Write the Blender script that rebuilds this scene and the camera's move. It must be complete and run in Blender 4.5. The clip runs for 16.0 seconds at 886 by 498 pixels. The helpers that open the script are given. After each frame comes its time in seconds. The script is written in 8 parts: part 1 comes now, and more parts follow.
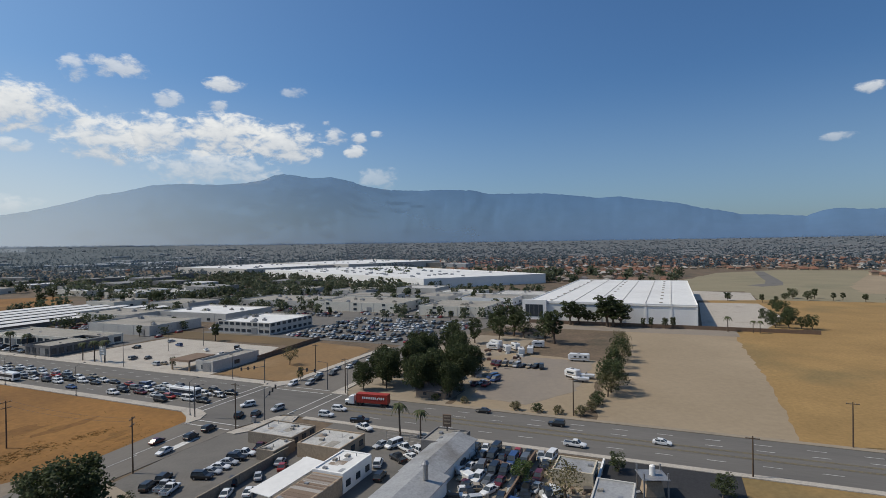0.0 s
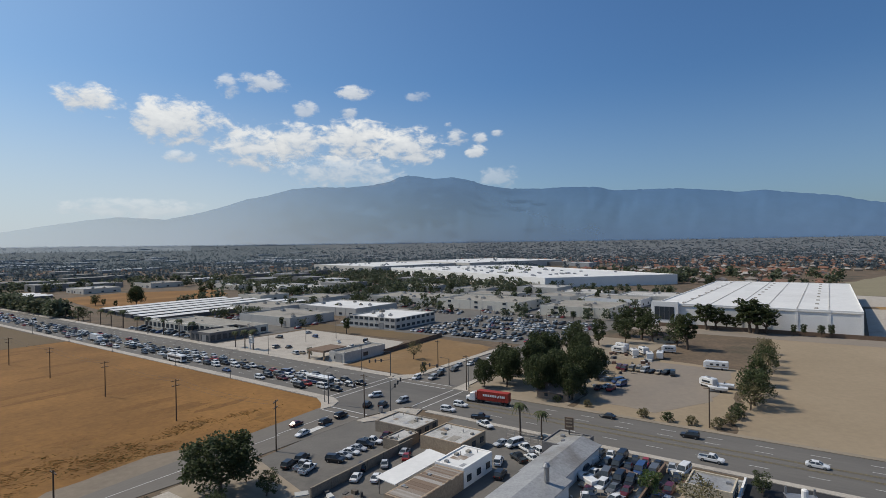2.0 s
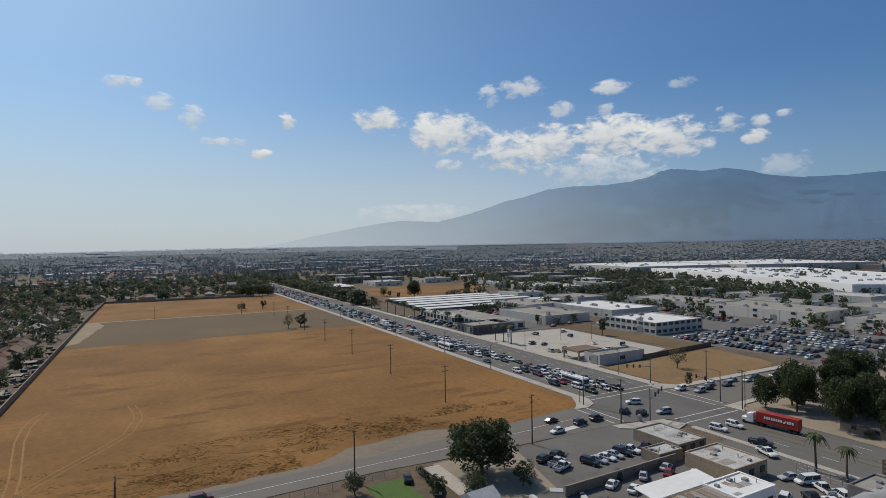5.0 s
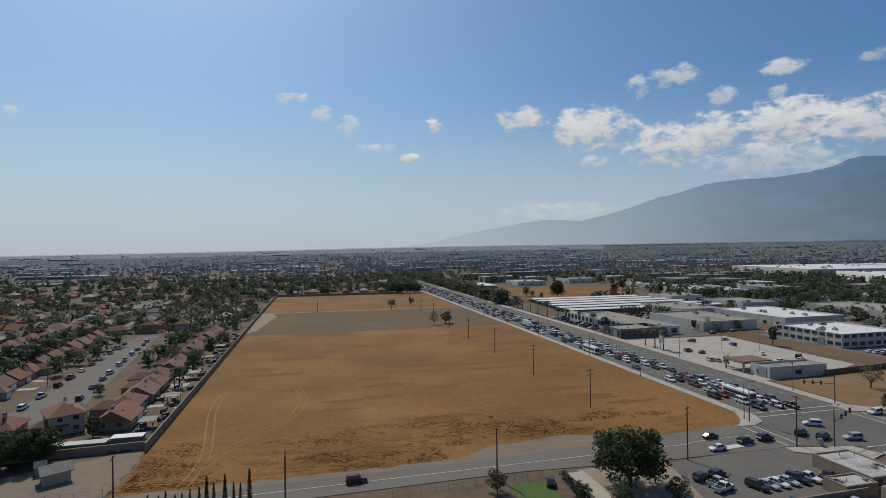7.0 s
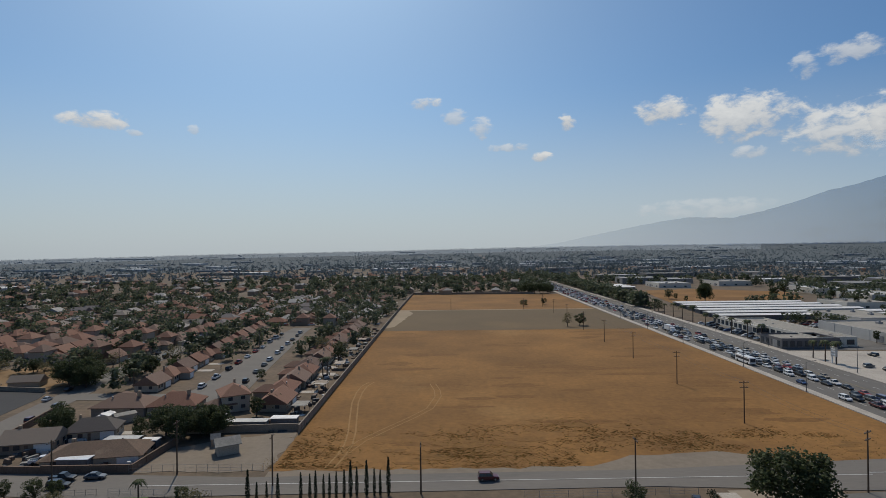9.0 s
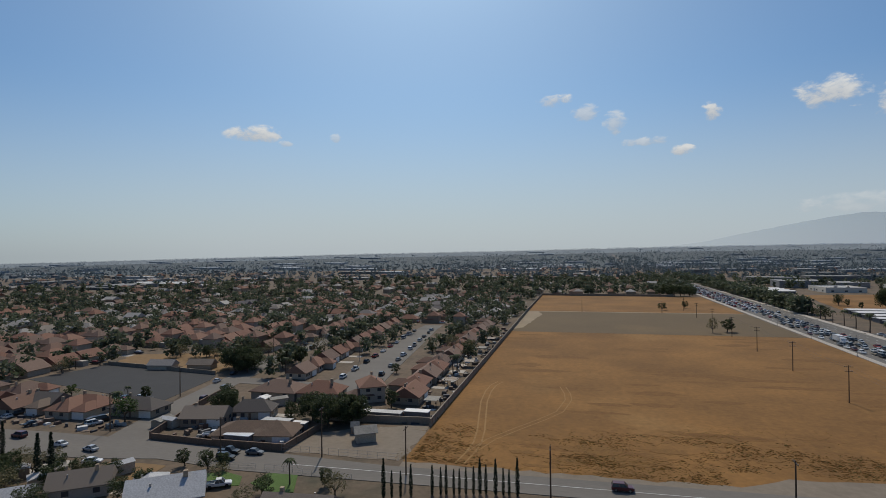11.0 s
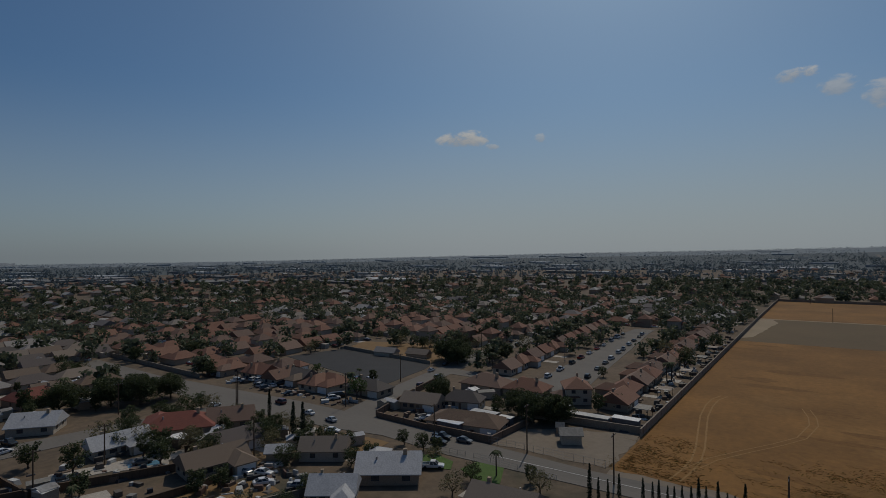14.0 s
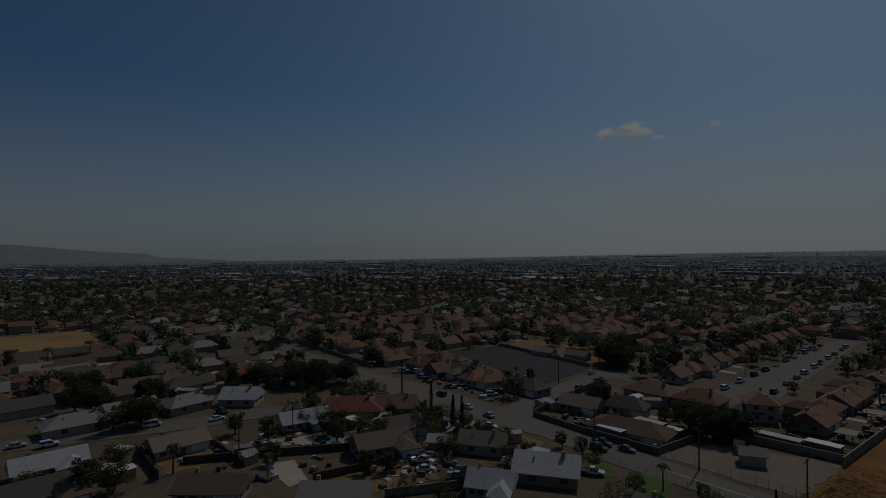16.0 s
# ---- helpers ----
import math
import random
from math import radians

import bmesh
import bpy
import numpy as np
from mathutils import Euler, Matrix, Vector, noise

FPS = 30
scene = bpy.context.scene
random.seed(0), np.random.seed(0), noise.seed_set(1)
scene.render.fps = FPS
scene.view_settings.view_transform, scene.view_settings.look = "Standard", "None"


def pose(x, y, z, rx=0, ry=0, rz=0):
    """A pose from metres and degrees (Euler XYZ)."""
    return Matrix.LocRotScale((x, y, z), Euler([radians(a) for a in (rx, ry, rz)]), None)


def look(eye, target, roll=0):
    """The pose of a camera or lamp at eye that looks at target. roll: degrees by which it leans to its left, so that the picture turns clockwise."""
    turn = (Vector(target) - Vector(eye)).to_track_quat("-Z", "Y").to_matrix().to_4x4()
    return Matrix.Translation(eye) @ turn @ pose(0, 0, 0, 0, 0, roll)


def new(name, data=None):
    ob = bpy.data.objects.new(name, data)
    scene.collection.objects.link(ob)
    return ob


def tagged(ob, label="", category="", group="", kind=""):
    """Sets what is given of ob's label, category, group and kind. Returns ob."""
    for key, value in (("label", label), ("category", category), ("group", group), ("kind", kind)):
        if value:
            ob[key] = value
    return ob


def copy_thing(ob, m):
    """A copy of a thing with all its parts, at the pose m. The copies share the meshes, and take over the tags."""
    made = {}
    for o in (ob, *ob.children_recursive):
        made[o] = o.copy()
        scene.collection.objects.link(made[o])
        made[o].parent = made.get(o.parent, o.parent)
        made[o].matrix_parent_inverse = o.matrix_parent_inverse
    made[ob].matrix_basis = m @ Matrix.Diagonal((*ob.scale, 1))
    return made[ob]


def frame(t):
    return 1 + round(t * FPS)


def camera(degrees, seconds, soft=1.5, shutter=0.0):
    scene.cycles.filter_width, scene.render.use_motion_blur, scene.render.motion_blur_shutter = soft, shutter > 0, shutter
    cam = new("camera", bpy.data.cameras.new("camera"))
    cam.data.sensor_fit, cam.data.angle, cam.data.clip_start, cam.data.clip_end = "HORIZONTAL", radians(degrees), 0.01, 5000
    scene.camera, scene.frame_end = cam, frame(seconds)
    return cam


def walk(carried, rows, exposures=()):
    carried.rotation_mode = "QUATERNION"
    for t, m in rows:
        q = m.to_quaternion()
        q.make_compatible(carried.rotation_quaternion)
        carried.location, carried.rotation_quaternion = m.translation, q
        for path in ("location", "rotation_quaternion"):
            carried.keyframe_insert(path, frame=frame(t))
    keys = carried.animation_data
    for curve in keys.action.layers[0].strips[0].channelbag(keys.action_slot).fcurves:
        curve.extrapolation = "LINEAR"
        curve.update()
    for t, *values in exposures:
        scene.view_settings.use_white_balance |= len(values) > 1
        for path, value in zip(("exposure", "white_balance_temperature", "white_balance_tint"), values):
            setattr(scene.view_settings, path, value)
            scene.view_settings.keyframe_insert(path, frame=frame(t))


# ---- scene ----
UNIT = 1.15                             # metres to one unit of the plan below
EYE = 45 * UNIT
cam = camera(78.12, 16.0, soft=0.75)
# camera: hovers over the block and turns slowly to its left
PATH = [
    (0.0, pose(0, 0, EYE, 89.687, 0.801, -67.360)),
    (0.5, pose(0, 0, EYE, 89.693, 0.776, -64.676)),
    (1.0, pose(0, 0, EYE, 89.704, 0.809, -61.733)),
    (1.5, pose(0, 0, EYE, 89.712, 0.889, -58.344)),
    (2.0, pose(0, 0, EYE, 89.727, 0.833, -54.754)),
    (2.5, pose(0, 0, EYE, 89.779, 0.866, -50.853)),
    (3.0, pose(0, 0, EYE, 89.823, 0.912, -46.379)),
    (3.5, pose(0, 0, EYE, 89.892, 0.967, -41.587)),
    (4.0, pose(0, 0, EYE, 89.952, 0.916, -36.946)),
    (6.5, pose(0, 0, EYE, 90.142, 0.713, -17.074)),
    (7.0, pose(0, 0, EYE, 90.183, 0.698, -13.562)),
    (7.5, pose(0, 0, EYE, 90.233, 0.684, -10.333)),
    (8.0, pose(0, 0, EYE, 90.258, 0.683, -6.869)),
    (8.5, pose(0, 0, EYE, 90.292, 0.679, -3.361)),
    (9.0, pose(0, 0, EYE, 90.315, 0.645, 0.228)),
    (9.5, pose(0, 0, EYE, 90.361, 0.661, 3.787)),
    (10.0, pose(0, 0, EYE, 90.401, 0.612, 7.163)),
    (12.5, pose(0, 0, EYE, 90.522, 0.609, 23.724)),
    (13.0, pose(0, 0, EYE, 90.539, 0.524, 27.303)),
    (13.5, pose(0, 0, EYE, 90.556, 0.537, 30.901)),
    (14.0, pose(0, 0, EYE, 90.565, 0.485, 34.914)),
    (14.5, pose(0, 0, EYE, 90.576, 0.503, 38.989)),
    (15.0, pose(0, 0, EYE, 90.572, 0.397, 42.928)),
    (15.5, pose(0, 0, EYE, 90.556, 0.350, 46.937)),
    (16.0, pose(0, 0, EYE, 90.528, 0.307, 51.314)),
]
walk(cam, PATH, exposures=[(0, 0), (3, -0.03), (6.5, -0.23), (10, -0.29), (12.3, -0.42), (12.8, -0.56), (13.5, -0.92), (14.5, -1.5), (15.5, -2.2), (16, -2.52)])

# ---- world and sun ----
SUN_AZ, SUN_EL = 16.0, 50.0            # degrees to the left of +y, and up
world = bpy.data.worlds.new("sky")
world.use_nodes = True
scene.world = world
wn = world.node_tree
sky = wn.nodes.new("ShaderNodeTexSky")
sky.sky_type = "NISHITA"
sky.sun_disc = False
sky.sun_elevation = radians(SUN_EL)
sky.sun_rotation = radians(-SUN_AZ)
sky.altitude = 350
sky.air_density, sky.dust_density, sky.ozone_density = 1.0, 2.4, 2.5
tint = wn.nodes.new("ShaderNodeMix")
tint.data_type, tint.blend_type = "RGBA", "MULTIPLY"
tint.inputs[0].default_value, tint.inputs[7].default_value = 1.0, (0.61, 0.95, 1.245, 1)
wn.links.new(sky.outputs[0], tint.inputs[6])
# forward scatter: the hazy sky brightens gently round the sun and deepens away from it
sa, se = radians(SUN_AZ), radians(SUN_EL)
sun_dir = Vector((-math.sin(sa) * math.cos(se), math.cos(sa) * math.cos(se), math.sin(se)))
toward, glow, scatter = wn.nodes.new("ShaderNodeVectorMath"), wn.nodes.new("ShaderNodeMapRange"), wn.nodes.new("ShaderNodeVectorMath")
toward.operation, scatter.operation = "DOT_PRODUCT", "SCALE"
toward.inputs[1].default_value = sun_dir
wn.links.new(wn.nodes.new("ShaderNodeTexCoord").outputs["Generated"], toward.inputs[0])
for i_, v_ in ((1, -0.2), (2, 0.75), (3, 0.86), (4, 1.06)):
    glow.inputs[i_].default_value = v_
wn.links.new(toward.outputs["Value"], glow.inputs[0])
wn.links.new(glow.outputs[0], scatter.inputs["Scale"])
wn.links.new(tint.outputs[2], scatter.inputs[0])
# and pales to a milkier blue there
near_sun, milky = wn.nodes.new("ShaderNodeMapRange"), wn.nodes.new("ShaderNodeMix")
for i_, v_ in ((1, 0.35), (2, 0.85), (3, 0.0), (4, 1.0)):
    near_sun.inputs[i_].default_value = v_
milky.data_type, milky.blend_type = "RGBA", "MULTIPLY"
milky.inputs[7].default_value = (1.135, 1.0, 0.895, 1)
wn.links.new(toward.outputs["Value"], near_sun.inputs[0])
wn.links.new(near_sun.outputs[0], milky.inputs[0])
wn.links.new(scatter.outputs[0], milky.inputs[6])
# pale haze low over the horizon
sep_w, low, hz = wn.nodes.new("ShaderNodeSeparateXYZ"), wn.nodes.new("ShaderNodeMapRange"), wn.nodes.new("ShaderNodeMix")
wn.links.new(wn.nodes.new("ShaderNodeTexCoord").outputs["Generated"], sep_w.inputs[0])
wn.links.new(sep_w.outputs[2], low.inputs[0])
low.interpolation_type = "SMOOTHSTEP"
for i_, v_ in ((1, 0.0), (2, 0.30), (3, 0.82), (4, 0.0)):
    low.inputs[i_].default_value = v_
hz.data_type = "RGBA"
hz.inputs[7].default_value = (6.9, 7.6, 8.15, 1)
# the haze thins away from the sun's side
east, dim = wn.nodes.new("ShaderNodeMapRange"), wn.nodes.new("ShaderNodeMath")
east.interpolation_type = "SMOOTHSTEP"
for i_, v_ in ((1, 0.45), (2, 1.0), (3, 1.0), (4, 0.25)):
    east.inputs[i_].default_value = v_
wn.links.new(sep_w.outputs[0], east.inputs[0])
dim.operation = "MULTIPLY"
wn.links.new(low.outputs[0], dim.inputs[0])
wn.links.new(east.outputs[0], dim.inputs[1])
west, dim2 = wn.nodes.new("ShaderNodeMapRange"), wn.nodes.new("ShaderNodeMath")
west.interpolation_type = "SMOOTHSTEP"
for i_, v_ in ((1, -1.0), (2, -0.5), (3, 0.6), (4, 1.0)):
    west.inputs[i_].default_value = v_
wn.links.new(sep_w.outputs[0], west.inputs[0])
dim2.operation = "MULTIPLY"
wn.links.new(dim.outputs[0], dim2.inputs[0])
wn.links.new(west.outputs[0], dim2.inputs[1])
wn.links.new(dim2.outputs[0], hz.inputs[0])
wn.links.new(milky.outputs[2], hz.inputs[6])
wn.links.new(hz.outputs[2], wn.nodes["Background"].inputs[0])
wn.nodes["Background"].inputs[1].default_value = 0.085
sun = new("sun", bpy.data.lights.new("sun", "SUN"))
sun.data.energy, sun.data.angle, sun.data.color = 3.4, radians(0.6), (1.0, 0.90, 0.76)
sun.matrix_world = look(sun_dir * 500, (0, 0, 0))


# ---- materials ----
def mat(name, c1, c2=None, scale=1.0, rough=0.8, c3=None, fine=None, bump=0.0, metal=0.0, local=False, stretch=None, spread=0.25, grain=0.2):
    """Base colour that wanders between c1 and c2 at 1/scale metres, with a fine grain, and c3 in sparse stains."""
    m = bpy.data.materials.new(name)
    m.use_nodes = True
    nt = m.node_tree
    n, link = nt.nodes, nt.links
    b = n["Principled BSDF"]
    b.inputs["Roughness"].default_value, b.inputs["Metallic"].default_value = rough, metal
    b.inputs["Specular IOR Level"].default_value = 0.3
    if c2 is None:
        b.inputs["Base Color"].default_value = (*c1, 1)
        return m
    if local:
        co = n.new("ShaderNodeTexCoord").outputs["Object"]
    else:
        co = n.new("ShaderNodeNewGeometry").outputs["Position"]
    if stretch:
        mp = n.new("ShaderNodeMapping")
        mp.inputs["Scale"].default_value = stretch
        link.new(co, mp.inputs[0])
        co = mp.outputs[0]

    def noise_ramp(sc, lo, hi, detail=6):
        t = n.new("ShaderNodeTexNoise")
        t.inputs["Scale"].default_value, t.inputs["Detail"].default_value = sc, detail
        t.inputs["Roughness"].default_value = 0.62
        link.new(co, t.inputs["Vector"])
        r = n.new("ShaderNodeMapRange")
        r.inputs[1].default_value, r.inputs[2].default_value = lo, hi
        link.new(t.outputs[0], r.inputs[0])
        return t.outputs[0], r.outputs[0]

    def mix(fac, a, c):
        x = n.new("ShaderNodeMix")
        x.data_type = "RGBA"
        link.new(fac, x.inputs[0])
        if isinstance(a, tuple):
            x.inputs[6].default_value = (*a, 1)
        else:
            link.new(a, x.inputs[6])
        if isinstance(c, tuple):
            x.inputs[7].default_value = (*c, 1)
        else:
            link.new(c, x.inputs[7])
        return x.outputs[2]

    _, f1 = noise_ramp(scale, 0.5 - spread, 0.5 + spread)
    col = mix(f1, c1, c2)
    if c3:
        _, f3 = noise_ramp(scale * 0.37, 0.55, 0.7)
        col = mix(f3, col, c3)
    raw, f2 = noise_ramp(fine or scale * 11, 0.3, 0.7, 4)
    hsv = n.new("ShaderNodeHueSaturation")
    g = n.new("ShaderNodeMapRange")
    g.inputs[3].default_value, g.inputs[4].default_value = 1 - grain, 1 + grain
    link.new(f2, g.inputs[0])
    link.new(g.outputs[0], hsv.inputs["Value"])
    link.new(col, hsv.inputs["Color"])
    link.new(hsv.outputs[0], b.inputs["Base Color"])
    if bump:
        bp = n.new("ShaderNodeBump")
        bp.inputs["Strength"].default_value, bp.inputs["Distance"].default_value = bump, 0.3
        link.new(raw, bp.inputs["Height"])
        link.new(bp.outputs[0], b.inputs["Normal"])
    return m


def varied(name, cols, rough=0.8, grain=0.6, bump=0.2, island=False):
    """Each object (or each loose piece) takes one of the colours by chance, with grain on it."""
    m = mat(name, cols[0], cols[0], grain, rough, local=not island, bump=bump)
    n, link = m.node_tree.nodes, m.node_tree.links
    rnd = n.new("ShaderNodeNewGeometry").outputs["Random Per Island"] if island else n.new("ShaderNodeObjectInfo").outputs["Random"]
    r = n.new("ShaderNodeValToRGB")
    r.color_ramp.interpolation = "CONSTANT"
    while len(r.color_ramp.elements) < len(cols):
        r.color_ramp.elements.new(0.5)
    for i, (e, c) in enumerate(zip(r.color_ramp.elements, cols)):
        e.position = i / len(cols)
        e.color = (*c, 1)
    link.new(rnd, r.inputs[0])
    hsv = [x for x in n if x.type == "HUE_SAT"][0]
    for l in list(hsv.inputs["Color"].links):
        m.node_tree.links.remove(l)
    link.new(r.outputs[0], hsv.inputs["Color"])
    return m


M = {}
M["ground"] = mat("dusty_town_ground", (0.165, 0.118, 0.078), (0.088, 0.068, 0.046), 0.06, 0.95, (0.055, 0.056, 0.036), fine=0.5, bump=0.15)
M["gold"] = mat("dry_gold_grass", (0.24, 0.119, 0.032), (0.158, 0.078, 0.021), 0.022, 0.95, (0.265, 0.148, 0.05), fine=0.5, bump=0.15, grain=0.16, spread=0.14)
M["gold2"] = mat("dry_straw_grass", (0.315, 0.198, 0.076), (0.245, 0.155, 0.06), 0.03, 0.95, (0.19, 0.135, 0.058), fine=0.7, bump=0.15, grain=0.14, spread=0.15)
M["mown"] = mat("mown_brown_grass", (0.138, 0.096, 0.05), (0.112, 0.080, 0.043), 0.02, 0.95, (0.175, 0.115, 0.055), fine=0.45, bump=0.12, grain=0.07)
M["dirt"] = mat("bare_tan_dirt", (0.30, 0.235, 0.158), (0.25, 0.195, 0.128), 0.03, 0.95, (0.325, 0.255, 0.17), fine=0.45, bump=0.10, grain=0.07)
M["yard"] = mat("packed_yard_gravel", (0.21, 0.18, 0.15), (0.25, 0.21, 0.165), 0.05, 0.95, (0.18, 0.15, 0.12), fine=0.45, bump=0.05, grain=0.06)
M["corner_grass"] = mat("trampled_brown_grass", (0.235, 0.142, 0.062), (0.18, 0.115, 0.055), 0.05, 0.95, (0.27, 0.185, 0.10), fine=0.5, bump=0.12, grain=0.1)
M["tan_grass"] = mat("bleached_tan_grass", (0.25, 0.215, 0.14), (0.20, 0.175, 0.11), 0.02, 0.95, (0.17, 0.16, 0.10), fine=0.3, grain=0.07)
M["dirt_grey"] = mat("grey_gravel_dirt", (0.234, 0.197, 0.152), (0.286, 0.235, 0.172), 0.06, 0.95, (0.173, 0.147, 0.112), fine=0.45, bump=0.05, grain=0.07)
M["asphalt"] = mat("worn_asphalt", (0.112, 0.105, 0.096), (0.15, 0.14, 0.126), 0.12, 0.9, (0.085, 0.08, 0.074), fine=2.0, bump=0.1, stretch=(1, 0.12, 1), grain=0.07)
M["asphalt_x"] = mat("sun_bleached_asphalt", (0.165, 0.149, 0.129), (0.135, 0.123, 0.108), 0.1, 0.9, (0.11, 0.101, 0.09), fine=2.0, bump=0.1, stretch=(0.25, 1, 1), grain=0.07)
M["blacktop"] = mat("fresh_blacktop", (0.026, 0.026, 0.028), (0.036, 0.036, 0.037), 0.15, 0.85, fine=2.0, bump=0.1)
M["lot"] = mat("parking_lot_asphalt", (0.120, 0.112, 0.101), (0.155, 0.144, 0.129), 0.12, 0.9, (0.085, 0.08, 0.073), fine=1.7, bump=0.1, grain=0.07)
M["concrete"] = mat("pale_concrete", (0.42, 0.38, 0.325), (0.35, 0.315, 0.27), 0.2, 0.85, (0.29, 0.26, 0.225), fine=2.5, bump=0.08)
M["white_line"] = mat("road_white_paint", (0.68, 0.67, 0.64), (0.42, 0.41, 0.39), 0.8, 0.7, fine=4)
M["yellow_line"] = mat("road_yellow_paint", (0.26, 0.20, 0.09), (0.20, 0.165, 0.09), 0.8, 0.7, fine=4)
M["lawn"] = mat("watered_lawn", (0.06, 0.11, 0.022), (0.085, 0.14, 0.032), 0.5, 0.9, fine=6, bump=0.4)
M["white_roof"] = mat("white_membrane_roof", (0.70, 0.69, 0.66), (0.60, 0.592, 0.57), 0.05, 0.6, (0.568, 0.552, 0.523), fine=0.5, bump=0.05, grain=0.06)
M["grey_roof"] = mat("grey_gravel_roof", (0.315, 0.292, 0.251), (0.237, 0.221, 0.193), 0.12, 0.9, (0.174, 0.161, 0.143), fine=1.5, bump=0.1)
M["patched"] = mat("patched_flat_roof", (0.50, 0.485, 0.455), (0.34, 0.33, 0.31), 0.3, 0.8, (0.23, 0.22, 0.205), fine=2.5, bump=0.1)
M["rust_roof"] = mat("rusted_sheet_roof", (0.30, 0.25, 0.20), (0.17, 0.115, 0.075), 0.5, 0.75, (0.45, 0.42, 0.38), fine=2.5, bump=0.2, stretch=(0.35, 1.6, 1))
M["metal_roof"] = mat("weathered_metal_roof", (0.368, 0.365, 0.355), (0.271, 0.272, 0.271), 0.2, 0.5, (0.210, 0.196, 0.178), fine=1.6, metal=0.15)
M["stucco_white"] = mat("white_stucco", (0.80, 0.79, 0.765), (0.73, 0.72, 0.69), 0.15, 0.85, fine=2, bump=0.05, grain=0.06)
M["stucco_cream"] = mat("cream_stucco", (0.525, 0.459, 0.347), (0.455, 0.395, 0.299), 0.15, 0.85, fine=2, bump=0.05)
M["stucco_tan"] = mat("tan_stucco", (0.376, 0.289, 0.202), (0.315, 0.242, 0.170), 0.15, 0.85, fine=2, bump=0.05)
M["tilt_grey"] = mat("grey_tilt_up_concrete", (0.53, 0.51, 0.47), (0.46, 0.44, 0.405), 0.1, 0.85, fine=1.5, bump=0.05, grain=0.08)
M["tilt_tan"] = mat("beige_tilt_up_concrete", (0.67, 0.63, 0.545), (0.60, 0.56, 0.48), 0.1, 0.85, fine=1.5, bump=0.05, grain=0.08)
M["wall_dark"] = mat("dark_painted_wall", (0.13, 0.125, 0.125), (0.18, 0.17, 0.165), 0.3, 0.8, fine=2)
M["maroon"] = mat("maroon_fascia", (0.17, 0.05, 0.04), (0.13, 0.04, 0.035), 0.4, 0.7, fine=2)
M["block"] = mat("concrete_block_wall", (0.271, 0.230, 0.178), (0.210, 0.174, 0.137), 0.4, 0.9, fine=3, bump=0.15)
M["brown_wall"] = mat("brown_slump_block", (0.20, 0.135, 0.095), (0.15, 0.105, 0.075), 0.4, 0.9, fine=3, bump=0.15)
M["wood"] = mat("weathered_pole_wood", (0.13, 0.09, 0.06), (0.085, 0.06, 0.042), 2.0, 0.9, fine=12, stretch=(1, 1, 0.1))
M["bark"] = mat("tree_bark", (0.13, 0.10, 0.075), (0.085, 0.065, 0.05), 2.0, 0.95, fine=10, local=True, bump=0.3)
M["steel"] = mat("galvanised_steel", (0.36, 0.36, 0.36), (0.27, 0.27, 0.275), 1.0, 0.5, fine=6, metal=0.6)
M["dark_metal"] = mat("dark_painted_metal", (0.05, 0.05, 0.052), (0.08, 0.078, 0.075), 1.0, 0.5, fine=6)
M["glass"] = mat("tinted_window_glass", (0.035, 0.045, 0.055), (0.05, 0.06, 0.07), 0.5, 0.12, fine=2)
M["tyre"] = mat("tyre_rubber", (0.022, 0.022, 0.022), (0.035, 0.034, 0.033), 3, 0.9, fine=9, local=True)
M["rim"] = mat("alloy_rim", (0.4, 0.4, 0.41), (0.3, 0.3, 0.31), 3, 0.35, fine=9, local=True, metal=0.8)
M["headlight"] = mat("headlight_lens", (0.75, 0.76, 0.78), (0.6, 0.6, 0.62), 3, 0.15, fine=9, local=True)
M["tail"] = mat("tail_light_lens", (0.35, 0.02, 0.015), (0.28, 0.015, 0.012), 3, 0.2, fine=9, local=True)
TILE = [(0.205, 0.102, 0.068), (0.175, 0.10, 0.07), (0.225, 0.118, 0.078), (0.15, 0.095, 0.072), (0.19, 0.122, 0.09), (0.195, 0.094, 0.062)]
SHINGLE = [(0.18, 0.135, 0.10), (0.135, 0.112, 0.10), (0.23, 0.185, 0.145), (0.165, 0.115, 0.082), (0.11, 0.095, 0.085), (0.29, 0.265, 0.24)]
M["tile_roof"] = varied("clay_tile_roof", TILE, 0.85, 0.7, 0.3)
M["shingle_roof"] = varied("asphalt_shingle_roof", SHINGLE, 0.9, 0.7, 0.2)
M["red_tile"] = mat("dull_red_tile_roof", (0.23, 0.075, 0.052), (0.17, 0.06, 0.045), 0.5, 0.85, fine=3, bump=0.2)
M["far_roof"] = varied("far_roof_mix", TILE + [(0.28, 0.26, 0.235), (0.36, 0.34, 0.31), (0.22, 0.19, 0.16), (0.17, 0.15, 0.14)], 0.9, 0.3, 0.0, island=True)
M["far_red"] = varied("far_red_roofs", [(0.25, 0.085, 0.07), (0.21, 0.085, 0.072), (0.28, 0.11, 0.09), (0.19, 0.10, 0.085)], 0.9, 0.3, 0.0, island=True)
M["far_white"] = varied("far_pale_roofs", [(0.42, 0.42, 0.41), (0.20, 0.195, 0.19), (0.26, 0.255, 0.245), (0.14, 0.137, 0.135), (0.17, 0.165, 0.155)], 0.8, 0.05, 0.0, island=True)
M["wall_mix"] = varied("house_stucco", [(0.34, 0.28, 0.21), (0.40, 0.35, 0.28), (0.29, 0.22, 0.16), (0.36, 0.32, 0.27), (0.44, 0.39, 0.31)], 0.9, 0.5, 0.05)
